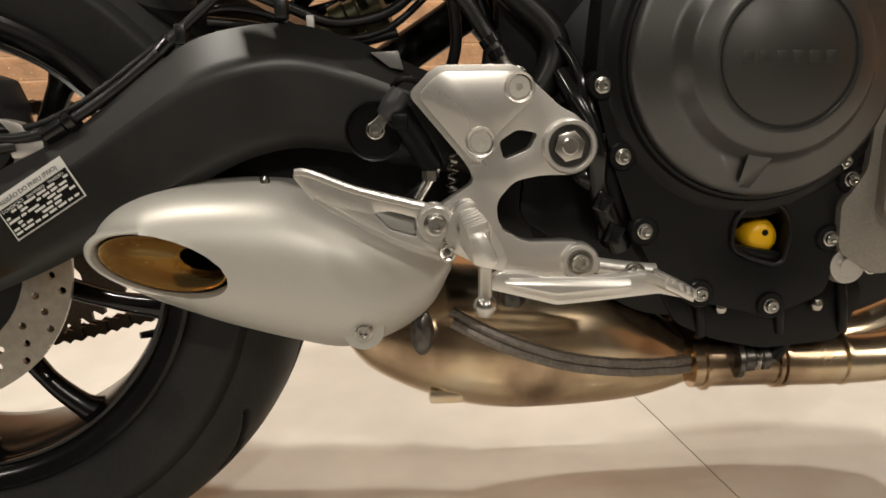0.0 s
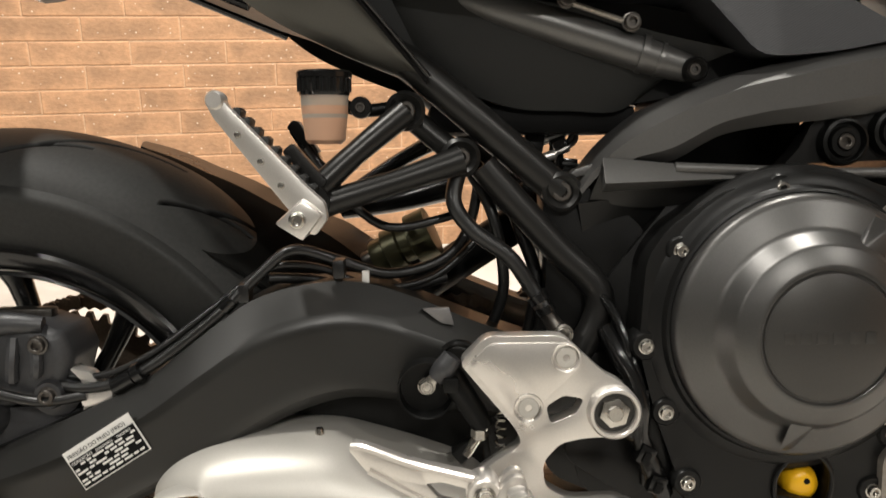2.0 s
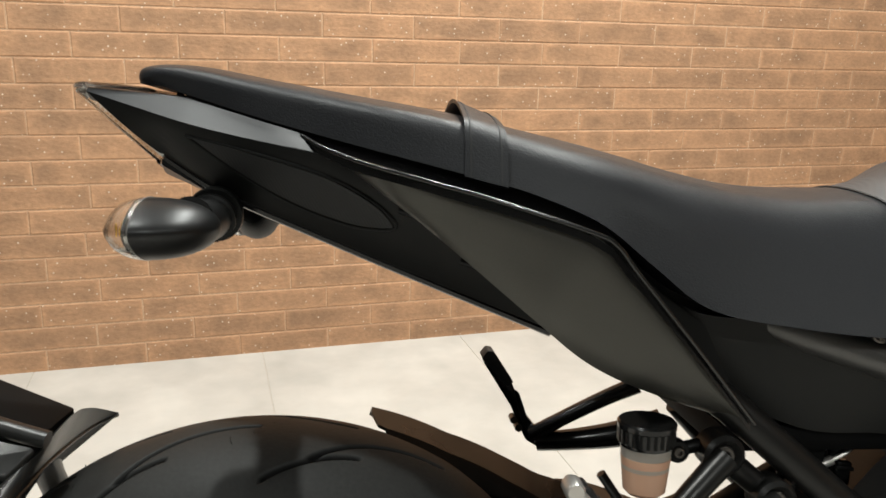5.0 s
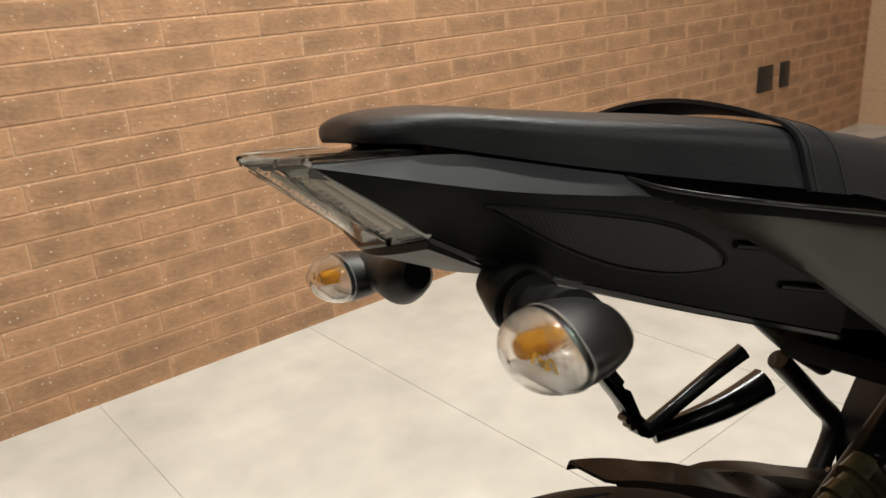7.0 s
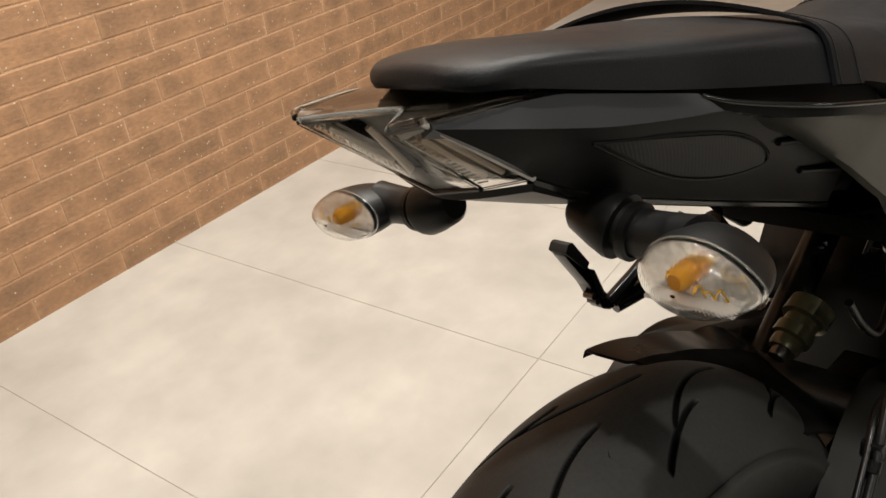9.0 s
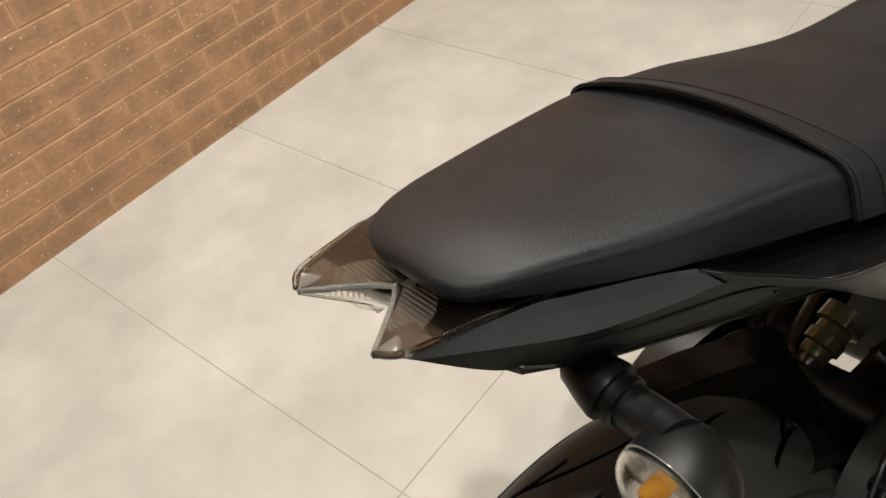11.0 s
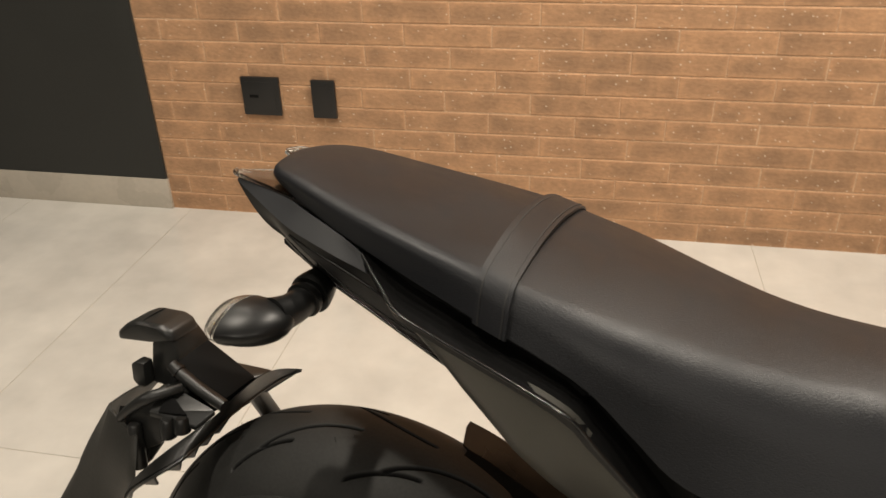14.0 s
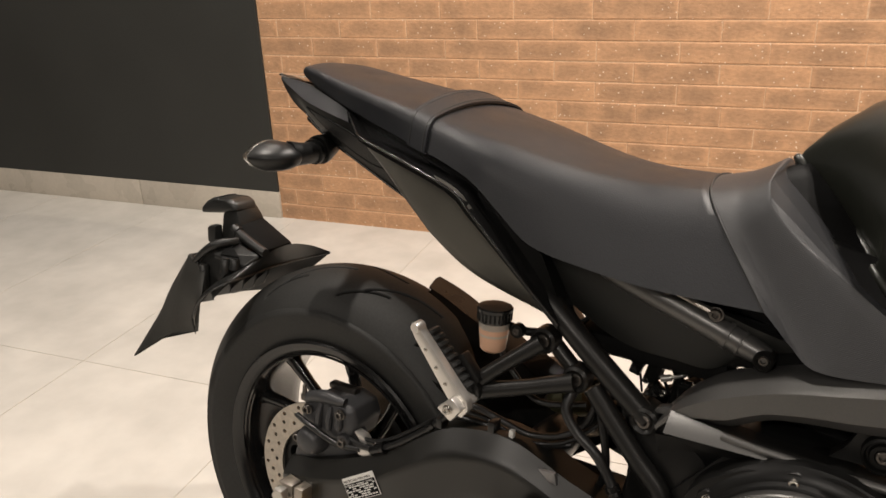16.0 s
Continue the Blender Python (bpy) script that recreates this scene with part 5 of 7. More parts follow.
part("cable_end", tube([(0.488, -0.06, 0.611), (0.504, -0.06, 0.618), (0.512, -0.058, 0.626), (0.508, -0.055, 0.634), (0.49, -0.05, 0.637)], 0.0022, 8, 4), M["alu"], sub, "bare cable end with crimp")
for x, z in ((0.481, 0.625), (0.488, 0.611)):
    part("crimp", tube([(x - 0.008, -0.061, z - 0.003), (x + 0.004, -0.06, z + 0.001)], 0.0045, 10, straight=True), M["alu"], sub)
part("post", tube([(0.498, -0.04, 0.66), (0.495, -0.04, 0.6), (0.49, -0.04, 0.56)], 0.006, 10), M["black_plastic"], sub)
part("coupler", hull([(0.458, -0.07, 0.6), (0.478, -0.07, 0.605), (0.482, -0.07, 0.63), (0.466, -0.07, 0.632), (0.458, -0.045, 0.6), (0.478, -0.045, 0.605), (0.482, -0.045, 0.63), (0.466, -0.045, 0.632)], bevel=0.003), M["black_plastic"], sub)
part("wire_loop", tube([(0.455, -0.06, 0.64), (0.475, -0.062, 0.643), (0.49, -0.06, 0.64), (0.485, -0.058, 0.633)], 0.002, 6, 4), M["hose"], sub)
clutter = random.Random(12)
for k in range(7):
    x = 0.446 + 0.01 * k
    part("wire", tube([(x - 0.012, -0.05, 0.652), (x + clutter.uniform(-0.006, 0.006), -0.056, 0.632), (x + clutter.uniform(-0.012, 0.012), -0.05, 0.606), (x + clutter.uniform(-0.01, 0.014), -0.04, 0.575)], clutter.choice((0.0016, 0.0022, 0.003)), 6, 4), M["hose"], sub)
for x, y, z, turn in ((0.45, -0.062, 0.618, 15), (0.497, -0.052, 0.622, -25), (0.471, -0.05, 0.585, 40), (0.507, -0.05, 0.597, 5)):
    plug = part("plug", box(-0.007, 0.007, -0.006, 0.006, -0.011, 0.011, 0.002), M["gloss_dark"], sub)
    plug.matrix_basis = pose(x, y, z, 0, turn, 0)
    part("plug_collar", box(-0.0085, 0.0085, -0.0075, 0.0075, 0.003, 0.007, 0.0015), M["black_plastic"], plug)
for x, z in ((0.464, 0.604), (0.486, 0.592)):
    bolt(x, -0.066, z, 0.004, sub, "steel")
part("ledge", hull([(0.517, -0.142, 0.611), (0.516, -0.16, 0.59), (0.632, -0.158, 0.5935), (0.636, -0.148, 0.596), (0.58, -0.147, 0.605), (0.52, -0.13, 0.58), (0.636, -0.14, 0.588)], bevel=0.0008), M["frame_grey"], frame_part)
part("lug", hull([(0.49, -0.125, 0.592), (0.498, -0.125, 0.6), (0.52, -0.125, 0.607), (0.522, -0.125, 0.598), (0.49, -0.11, 0.592), (0.498, -0.11, 0.6), (0.52, -0.11, 0.607), (0.522, -0.11, 0.598)], bevel=0.001), M["frame_grey"], frame_part)
part("front_cover", panel([(0.55, 0.72), (0.62, 0.71), (0.7, 0.712), (0.85, 0.74)], [(0.55, 0.655), (0.62, 0.668), (0.7, 0.69), (0.85, 0.72)], lambda s, v: -0.09, 0.02, 16, 4), M["black_plastic"], frame_part)
part("bulkhead", prism(fillet([(0.6, 0.67), (0.72, 0.68), (0.72, 0.56), (0.6, 0.55), (0.59, 0.6)], 0.008), -0.06, 0.06, (), 0.003), M["black_plastic"], frame_part)

# ---- seat ----
def seat_ring(x, zt, zb, wt, wb, crown, n=15, r=0.03, shear=0.0, bow=0.0):
    """Half profile from the lower edge over the top to the other side."""
    half = []
    shoulder, rim = zt - crown - r, wt - r
    slope = 2 * crown / max(rim, 0.01)
    lean = (wt - wb) / max(shoulder - zb, 0.02)
    # the corner where the side's line meets the top's line
    cw = wt + lean * r * 0.9
    cz = zt - crown - slope * (cw - rim)
    for k in range(n + 1):
        t = k / n
        if t < 0.3:
            u = t / 0.3
            half.append((wb + (wt - wb) * u, zb + (shoulder - zb) * u))
        elif t < 0.7:
            u = (t - 0.3) / 0.4
            a, b, c = (1 - u) ** 2, 2 * u * (1 - u), u * u
            half.append((a * wt + b * cw + c * rim, a * shoulder + b * cz + c * (zt - crown)))
        else:
            u = (t - 0.7) / 0.3
            half.append((rim * (1 - u), zt - crown + crown * (1 - (1 - u) ** 2)))
    def along(z):
        u = (zt - z) / max(zt - zb, 0.001)
        return x + shear * (zt - z) + bow * float(np.interp(u, [0, 0.1, 0.22, 0.35, 0.55, 0.8, 1], [0, -0.018, -0.027, -0.019, 0.006, 0.042, 0.072]))

    return [Vector((along(z), -w, z)) for w, z in half] + [Vector((along(z), w, z)) for w, z in half[-2::-1]]


SEAT = [  # x, top, lower edge, half width above, half width below, crown, edge radius, slant
    (-0.108, 0.939, 0.934, 0.02, 0.018, 0.001, 0.003, 0), (-0.1055, 0.944, 0.931, 0.036, 0.033, 0.003, 0.007, 0), (-0.098, 0.947, 0.929, 0.051, 0.048, 0.004, 0.01, 0), (-0.08, 0.948, 0.926, 0.064, 0.061, 0.005, 0.0088, 0),
    (-0.05, 0.946, 0.917, 0.076, 0.074, 0.006, 0.0109, 0), (0, 0.937, 0.902, 0.091, 0.09, 0.007, 0.0122, 0), (0.06, 0.927, 0.886, 0.105, 0.106, 0.008, 0.0136, 0),
    (0.12, 0.9175, 0.871, 0.117, 0.12, 0.009, 0.0156, 0), (0.16, 0.91, 0.861, 0.124, 0.129, 0.01, 0.0177, 0), (0.2, 0.901, 0.85, 0.129, 0.134, 0.01, 0.025, 0),
    (0.25, 0.89, 0.829, 0.132, 0.137, 0.01, 0.032, 0), (0.29, 0.88, 0.798, 0.13, 0.138, 0.009, 0.04, 0), (0.33, 0.869, 0.766, 0.126, 0.14, 0.008, 0.044, 0.05),
    (0.38, 0.858, 0.752, 0.118, 0.14, 0.007, 0.046, 0.25), (0.43, 0.853, 0.744, 0.111, 0.138, 0.007, 0.046, 0.5), (0.503, 0.853, 0.742, 0.102, 0.131, 0.007, 0.046, 0.83),
]
SEAT_F = [
    (0.5035, 0.853, 0.7425, 0.102, 0.131, 0.007, 0.046, 0.83), (0.52, 0.857, 0.716, 0.099, 0.131, 0.008, 0.045, 0.66), (0.54, 0.863, 0.694, 0.094, 0.13, 0.009, 0.041, 0.515),
    (0.56, 0.873, 0.695, 0.091, 0.128, 0.01, 0.036, 0.584), (0.572, 0.881, 0.703, 0.087, 0.126, 0.012, 0.03, 0.69), (0.5765, 0.88, 0.709, 0.083, 0.124, 0.012, 0.026, 0.75),
]


def seat_shell(rows, steps=5, bow=0.0):
    cols = [smooth_line([(r[0], r[k], 0) for r in rows], steps) for k in range(1, 8)]
    rings = []
    for i in range(len(cols[0])):
        v = [c[i].y for c in cols]
        rings.append(seat_ring(cols[0][i].x, v[0], v[1], v[2], v[3], v[4], 30, v[5], v[6], bow * (i / (len(cols[0]) - 1)) ** 1.3))
    return skin(rings)


seat = part("seat", seat_shell(SEAT), M["leather"], bike, "black vinyl dual seat with a pillion strap", 60)
part("seat_front", seat_shell(SEAT_F, bow=1.0), M["ribbed"], seat, "finely ribbed black seat front")
r = SEAT[-1]
part("seam", tube([p + Vector((0.0006, math.copysign(0.0006, p.y), 0.0006)) for p in seat_ring(r[0], r[1], r[2], r[3], r[4], r[5], 30, r[6], r[7])], 0.0013, 6, 1), M["stitch"], seat, "sunken dark seam across the seat")
seat.matrix_basis = pose(0, -0.01, 0)

def strip_over(x0, x1, rear, front, thick, side):
    """A band across the seat whose rear edge stands off it in the middle."""
    cols = [smooth_line([(r[0], r[k], 0) for r in SEAT], 8) for k in range(1, 7)]
    xs = [p.x for p in cols[0]]
    layers = []
    for extra in (thick, 0.0):
        rows = []
        for f in range(9):
            x = x0 + (x1 - x0) * f / 8
            v = [float(np.interp(x, xs, [p.y for p in c])) for c in cols]
            ring = seat_ring(x, v[0], v[1] - 0.003, v[2], v[3], v[4], 24, v[5])
            lift = rear + (front - rear) * (f / 8) ** 0.8
            row = []
            for p in ring:
                mid = max(0.0, 1 - (p.y / v[2]) ** 2)
                away = side + extra
                out = Vector((0, math.copysign(away * min(1.0, abs(p.y) / v[2]) ** 3, p.y), lift * mid + away * (1 - 0.6 * min(1.0, abs(p.y) / v[2]) ** 3)))
                row.append(p + out)
            rows.append(row)
        layers.append(rows)
    outer, inner = layers
    return skin([[outer[f][i] for f in range(9)] + [inner[f][i] for f in range(8, -1, -1)] for i in range(len(outer[0]))])


strap = part("strap", strip_over(0.149, 0.18, 0.0085, 0.002, 0.0032, 0.0012), M["leather"], seat, "stitched vinyl pillion strap")
for a, b in ((0.1535, 0.0072), (0.1755, 0.0031)):
    part("stitching", strip_over(a - 0.0007, a + 0.0007, b, b - 0.0003, 0.0008, 0.0042), M["stitch"], seat)

# ---- tail ----
tail = group_part("tail_unit", "matte graphite tail cover")
UPPER = [(-0.14, -0.062, 0.9255), (-0.07, -0.08, 0.919), (-0.05, -0.087, 0.9145), (0.0, -0.1, 0.9), (0.028, -0.111, 0.892)]
CREASE = [(-0.141, -0.064, 0.9225), (-0.066, -0.098, 0.9005), (-0.03, -0.108, 0.8915), (0.012, -0.117, 0.883), (0.039, -0.122, 0.878), (0.1, -0.128, 0.858), (0.2, -0.134, 0.83)]
BELLY = [(-0.08, -0.069, 0.872), (-0.05, -0.074, 0.853), (-0.02, -0.078, 0.838), (0.03, -0.082, 0.817), (0.1, -0.088, 0.788), (0.225, -0.1, 0.738)]


def at_x(line, x, k):
    return float(np.interp(x, [p[0] for p in line], [p[k] for p in line]))


def tail_y(x, z):
    zc, zb = at_x(CREASE, x, 2), at_x(BELLY, x, 2)
    k = min(max((zc - z) / max(zc - zb, 1e-4), 0.0), 1.0)
    yc, yb = at_x(CREASE, x, 1), at_x(BELLY, x, 1)
    return yc + (yb - yc) * k ** 1.5


for side in (-1, 1):
    def put(name, bm, mat, parent, label=""):
        return part(name, bm if side < 0 else mirrored(bm), mat, parent, label)

    # upper facet, lower body, mesh insert
    put("upper_facet", loft([UPPER, CREASE[:5]], (0, 0.01, -0.006), 24, 5), M["facet_grey"], tail)
    put("tail_cover", face([(p[0], p[2]) for p in CREASE], [(p[0], p[2]) for p in BELLY], tail_y, 0.008, 40, 10), M["black_plastic"], tail)
    # added black sheet that keeps the gap under the seat dark
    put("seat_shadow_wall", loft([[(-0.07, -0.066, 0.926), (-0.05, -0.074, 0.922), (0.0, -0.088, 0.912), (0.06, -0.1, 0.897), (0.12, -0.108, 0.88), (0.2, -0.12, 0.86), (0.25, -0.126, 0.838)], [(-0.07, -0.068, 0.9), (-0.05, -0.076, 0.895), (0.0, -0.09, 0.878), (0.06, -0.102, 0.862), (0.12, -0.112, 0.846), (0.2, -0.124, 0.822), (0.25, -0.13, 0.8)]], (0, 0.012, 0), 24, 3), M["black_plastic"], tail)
    put("grille", face([(-0.056, 0.888), (0.0, 0.8735), (0.05, 0.858), (0.085, 0.838), (0.098, 0.823)], [(-0.052, 0.886), (-0.01, 0.857), (0.03, 0.836), (0.07, 0.823), (0.097, 0.8215)], tail_y, 0.006, 26, 8, 0.0012), M["mesh"], tail, "black mesh grille insert")
    put("grille_rim", tube([(x, tail_y(x, z) - 0.0005, z) for x, z in ((-0.058, 0.8885), (0.0, 0.875), (0.052, 0.859), (0.087, 0.839), (0.1, 0.822), (0.07, 0.8215), (0.03, 0.834), (-0.01, 0.855), (-0.058, 0.8885))], 0.0013, 6, 6), M["black_plastic"], tail)
    put("underside_edge", tube([(p[0], p[1] + 0.002, p[2]) for p in BELLY], 0.004, 8, 8), M["gloss_black"], tail)
    put("side_panel", panel([(0.048, 0.874), (0.1, 0.862), (0.17, 0.843), (0.236, 0.824), (0.262, 0.8), (0.31, 0.746), (0.372, 0.678)], [(0.062, 0.868), (0.11, 0.834), (0.15, 0.802), (0.2, 0.76), (0.245, 0.724), (0.3, 0.697), (0.354, 0.676)], lambda s, v: float(np.interp(s, [0, 0.06, 0.12, 0.3, 0.5, 0.75, 1], [-0.128, -0.144, -0.16, -0.171, -0.177, -0.163, -0.139])) + 0.016 * v, 0.008, 44, 10, curl=0.004), M["side_gloss"], tail, "dark metallic side panel")
    for x0, z0, x1, z1 in ((0.102, 0.836, 0.158, 0.8215), (0.15, 0.797, 0.2, 0.7815)):
        put("recess_rib", tube([(x0, tail_y(x0, z0) - 0.001, z0), (x1, tail_y(x1, z1) - 0.004, z1)], 0.0026, 8, straight=True), M["grey_panel"], tail)
    put("gloss_trim", tube([(0.03, -0.112, 0.89), (0.045, -0.124, 0.882), (0.066, -0.142, 0.8745), (0.09, -0.162, 0.8675), (0.13, -0.17, 0.857), (0.17, -0.175, 0.8465), (0.232, -0.18, 0.827), (0.252, -0.179, 0.817), (0.27, -0.175, 0.796), (0.32, -0.162, 0.74), (0.376, -0.143, 0.676)], 0.0017, 10, 8), M["trim"], tail, "gloss black edge trim")
    put("trim_ledge", loft([[(0.03, -0.112, 0.889), (0.066, -0.141, 0.8725), (0.09, -0.16, 0.866), (0.13, -0.168, 0.8555), (0.232, -0.178, 0.8255), (0.262, -0.174, 0.8), (0.32, -0.159, 0.738), (0.374, -0.141, 0.675)], [(0.03, -0.1, 0.889), (0.066, -0.1, 0.87), (0.09, -0.104, 0.862), (0.13, -0.11, 0.853), (0.232, -0.112, 0.823), (0.262, -0.108, 0.8), (0.32, -0.1, 0.745), (0.374, -0.1, 0.69)]], (0, 0, -0.006), 24, 3), M["gloss_black"], tail)
    put("seat_rail", panel([(0.25, 0.835), (0.28, 0.8), (0.3, 0.778), (0.34, 0.75)], [(0.235, 0.812), (0.262, 0.785), (0.29, 0.755), (0.38, 0.67)], lambda s, v: -0.125, 0.03, 24, 4), M["black_plastic"], tail)
    put("under_seat_filler", panel([(0.25, 0.85), (0.3, 0.82), (0.4, 0.775), (0.5, 0.755), (0.6, 0.735), (0.7, 0.715)], [(0.33, 0.73), (0.4, 0.71), (0.5, 0.69), (0.6, 0.66), (0.72, 0.66)], lambda s, v: -0.085, 0.03, 20, 4), M["black_plastic"], tail)
    put("inner_cover", panel([(0.29, 0.79), (0.34, 0.756), (0.42, 0.748), (0.5, 0.735), (0.574, 0.714), (0.64, 0.7)], [(0.37, 0.688), (0.41, 0.666), (0.453, 0.652), (0.5, 0.65), (0.543, 0.65), (0.575, 0.676)], lambda s, v: -0.095 - 0.012 * (1 - v), 0.012, 30, 8), M["cover"], tail, "charcoal plastic cover under the seat")
# deck under the seat and the belly of the tail
part("tail_deck", skin([[Vector((x, y, z0)) for y in np.linspace(-w, w, 9)] + [Vector((x, y, z1)) for y in np.linspace(w * 0.8, -w * 0.8, 9)] for x, w, z0, z1 in ((-0.07, 0.055, 0.918, 0.872), (0.0, 0.08, 0.895, 0.835), (0.1, 0.09, 0.86, 0.79), (0.22, 0.095, 0.825, 0.742), (0.32, 0.095, 0.75, 0.71))]), M["black_plastic"], tail)

# added black block that hides the bright floor below the seat
part("under_tray", box(0.375, 0.56, -0.088, 0.088, 0.63, 0.656, 0.008), M["matte_black"], tail, "black filler added under the seat to keep the gap dark")

# tail lamp: a V in plan, its face ruled between the top and the lower edge
lampset = group_part("tail_lamp", "clear V-shaped tail lamp with smoked top")


def lamp_face(c, v, push=0.0, grow=1.0):
    top = Vector((-0.108 - 0.047 * abs(c) ** 1.1, -0.044 * c, 0.917 + 0.007 * abs(c)))
    low = Vector((-0.098 + 0.004 * abs(c), -0.038 * c, 0.862 + 0.006 * abs(c)))
    p = top.lerp(low, v)
    return Vector((p.x + push, p.y * grow, p.z))


def lamp_shell(push, thick, c0=-1.0, c1=1.0, v0=0.0, v1=1.0, cols=25, rows=8):
    rings = []
    for i in range(cols):
        c = c0 + (c1 - c0) * i / (cols - 1)
        rings.append([lamp_face(c, v0 + (v1 - v0) * j / rows, push) for j in range(rows + 1)] + [lamp_face(c, v0 + (v1 - v0) * j / rows, push + thick) for j in range(rows, -1, -1)])
    return skin(rings)


part("lens", lamp_shell(0.0, 0.0022), M["clear"], lampset, "clear lamp lens", 30)
part("reflector", lamp_shell(0.02, 0.005, -0.8, 0.8, 0.08, 0.96), M["lamp_grey"], lampset, "grey reflector behind the lens", 30)
REAR = [Vector((-0.155, -0.044, 0.924)), Vector((-0.092, -0.037, 0.867))]
SIDE = [Vector((-0.143, -0.0585, 0.9265)), Vector((-0.081, -0.0705, 0.8735))]
for s in (-1, 1):
    def wing(u, v, deep=0.0):
        p = REAR[0].lerp(REAR[1], v).lerp(SIDE[0].lerp(SIDE[1], v), u)
        return Vector((p.x + deep, (p.y + deep * 0.6) * -s, p.z))

    part("wing_lens", skin([[wing(u, v / 10) for u in (0, 0.25, 0.5, 0.75, 1)] + [wing(u, v / 10, 0.002) for u in (1, 0.75, 0.5, 0.25, 0)] for v in range(11)]), M["clear"], lampset, "clear lens of the lamp's wing", 30)
    part("wing_reflector", skin([[wing(u, 0.05 + 0.09 * v, 0.011) for u in (0.1, 0.4, 0.7, 1)] + [wing(u, 0.05 + 0.09 * v, 0.014) for u in (1, 0.7, 0.4, 0.1)] for v in range(11)]), M["lamp_grey"], lampset, smooth=30)
    for u in (0.3, 0.66):
        part("light_guide", tube([wing(u, v / 6, 0.006) for v in range(1, 6)], 0.0026, 8, 2), M["milky"], lampset)
    part("light_guide", tube([lamp_face(s * 0.55, v / 6, 0.006) for v in range(1, 6)], 0.0026, 8, 2), M["milky"], lampset)
    for k in range(17):
        v = 0.06 + 0.053 * k
        part("hatch", tube([wing(0.05, v, 0.003), wing(0.26, v, 0.003)], 0.0006, 5, straight=True), M["milky"], lampset)
    for u in (0.0, 1.0):
        part("edge_bead", tube([wing(u, v / 8) for v in range(9)], 0.002 if u else 0.0016, 6, 2), M["frost"] if u else M["clear"], lampset)
    part("edge_bead", tube([wing(u / 4, 0.0) for u in range(5)], 0.0014, 6, 2), M["clear"], lampset)
    part("edge_bead", tube([wing(u / 4, 1.0) for u in range(5)], 0.0012, 6, 2), M["clear"], lampset)
    part("tip", hull([wing(0, 0) + Vector((0, 0, 0.003)), wing(0.8, 0) + Vector((0, 0, 0.002)), wing(0, 0.12), wing(0.8, 0.1), wing(0.4, 0.02, 0.012) + Vector((0, 0, 0.002))], bevel=0.0006), M["frost"], lampset)
part("lens_frame", tube([lamp_face(-1 + 2 * k / 16, 1.0) for k in range(17)], 0.002, 8, 3), M["gloss_dark"], lampset)
part("lens_top_edge", tube([lamp_face(-1 + 2 * k / 16, 0.0) + Vector((0, 0, 0.001)) for k in range(17)], 0.0015, 8, 1), M["clear"], lampset)
M["smoke_plate"] = lined("smoked_ribbed_plate", (0.03, 0.026, 0.024), 0.0018, 40, 0.3, 0.0005)
M["smoke_plate"].node_tree.nodes["Principled BSDF"].inputs["Specular IOR Level"].default_value = 0.15
M["clear_ribs"] = lined("clear_ribbed_plate", (0.34, 0.33, 0.3), 0.0022, -52, 0.3, 0.0012)
for side in (-1, 1):
    def flip(pts):
        return [[(x, y * side, z) for x, y, z in p] for p in pts]

    part("top_lens", loft(flip([[(-0.155, 0.045, 0.9275), (-0.143, 0.06, 0.928), (-0.1, 0.071, 0.925), (-0.062, 0.08, 0.9205)], [(-0.152, 0.041, 0.927), (-0.122, 0.014, 0.923), (-0.108, 0.0, 0.921), (-0.06, 0.0, 0.925)]]), (0, 0, -0.0016), 20, 4), M["smoke"], lampset, "smoked top lens", 30)
    part("side_edge", tube(flip([[(-0.155, 0.046, 0.927), (-0.143, 0.0605, 0.9275), (-0.1, 0.0715, 0.9245), (-0.085, 0.0752, 0.9225)]])[0], [0.0022, 0.0024, 0.0018, 0.0012], 8, 5), M["smoke"], lampset, "smoked outer edge")
    part("inner_edge", tube(flip([[(-0.155, 0.0445, 0.9255), (-0.136, 0.027, 0.9235), (-0.12, 0.012, 0.9215), (-0.111, 0.0, 0.9205)]])[0], 0.0019, 8, 5), M["edge_clear"], lampset, "clear inner edge")
    part("rib_plate", loft(flip([[(-0.15, 0.047, 0.9235), (-0.132, 0.048, 0.922), (-0.112, 0.042, 0.9205), (-0.096, 0.026, 0.9195)], [(-0.148, 0.043, 0.9235), (-0.132, 0.027, 0.922), (-0.118, 0.014, 0.9205), (-0.106, 0.004, 0.9195)]]), (0, 0, -0.0025), 14, 3), M["clear_ribs"], lampset, "pale ribbed plate beside the notch")
    part("tip_plate", loft(flip([[(-0.153, 0.0445, 0.9248), (-0.142, 0.057, 0.9255), (-0.126, 0.062, 0.9235)], [(-0.15, 0.041, 0.9245), (-0.136, 0.03, 0.922), (-0.122, 0.03, 0.9205)]]), (0, 0, -0.003), 12, 3), M["lamp_grey"], lampset, "pale plate in the lamp's tip")
    part("top_plate", loft(flip([[(-0.125, 0.058, 0.921), (-0.1, 0.064, 0.9185), (-0.05, 0.076, 0.914)], [(-0.12, 0.036, 0.921), (-0.092, 0.0, 0.918), (-0.05, 0.0, 0.918)]]), (0, 0, -0.004), 16, 4), M["smoke_plate"], lampset, "smoked ribbed plate")
part("under_lip", loft([[(-0.083, -0.07, 0.871), (-0.094, 0.0, 0.861), (-0.083, 0.07, 0.871)], [(-0.04, -0.072, 0.846), (-0.05, 0.0, 0.842), (-0.04, 0.072, 0.846)]], (0, 0, -0.005), 16, 3), M["grey_panel"], lampset)

# ---- indicators ----
M["lens_clear"] = ribbed_glass()
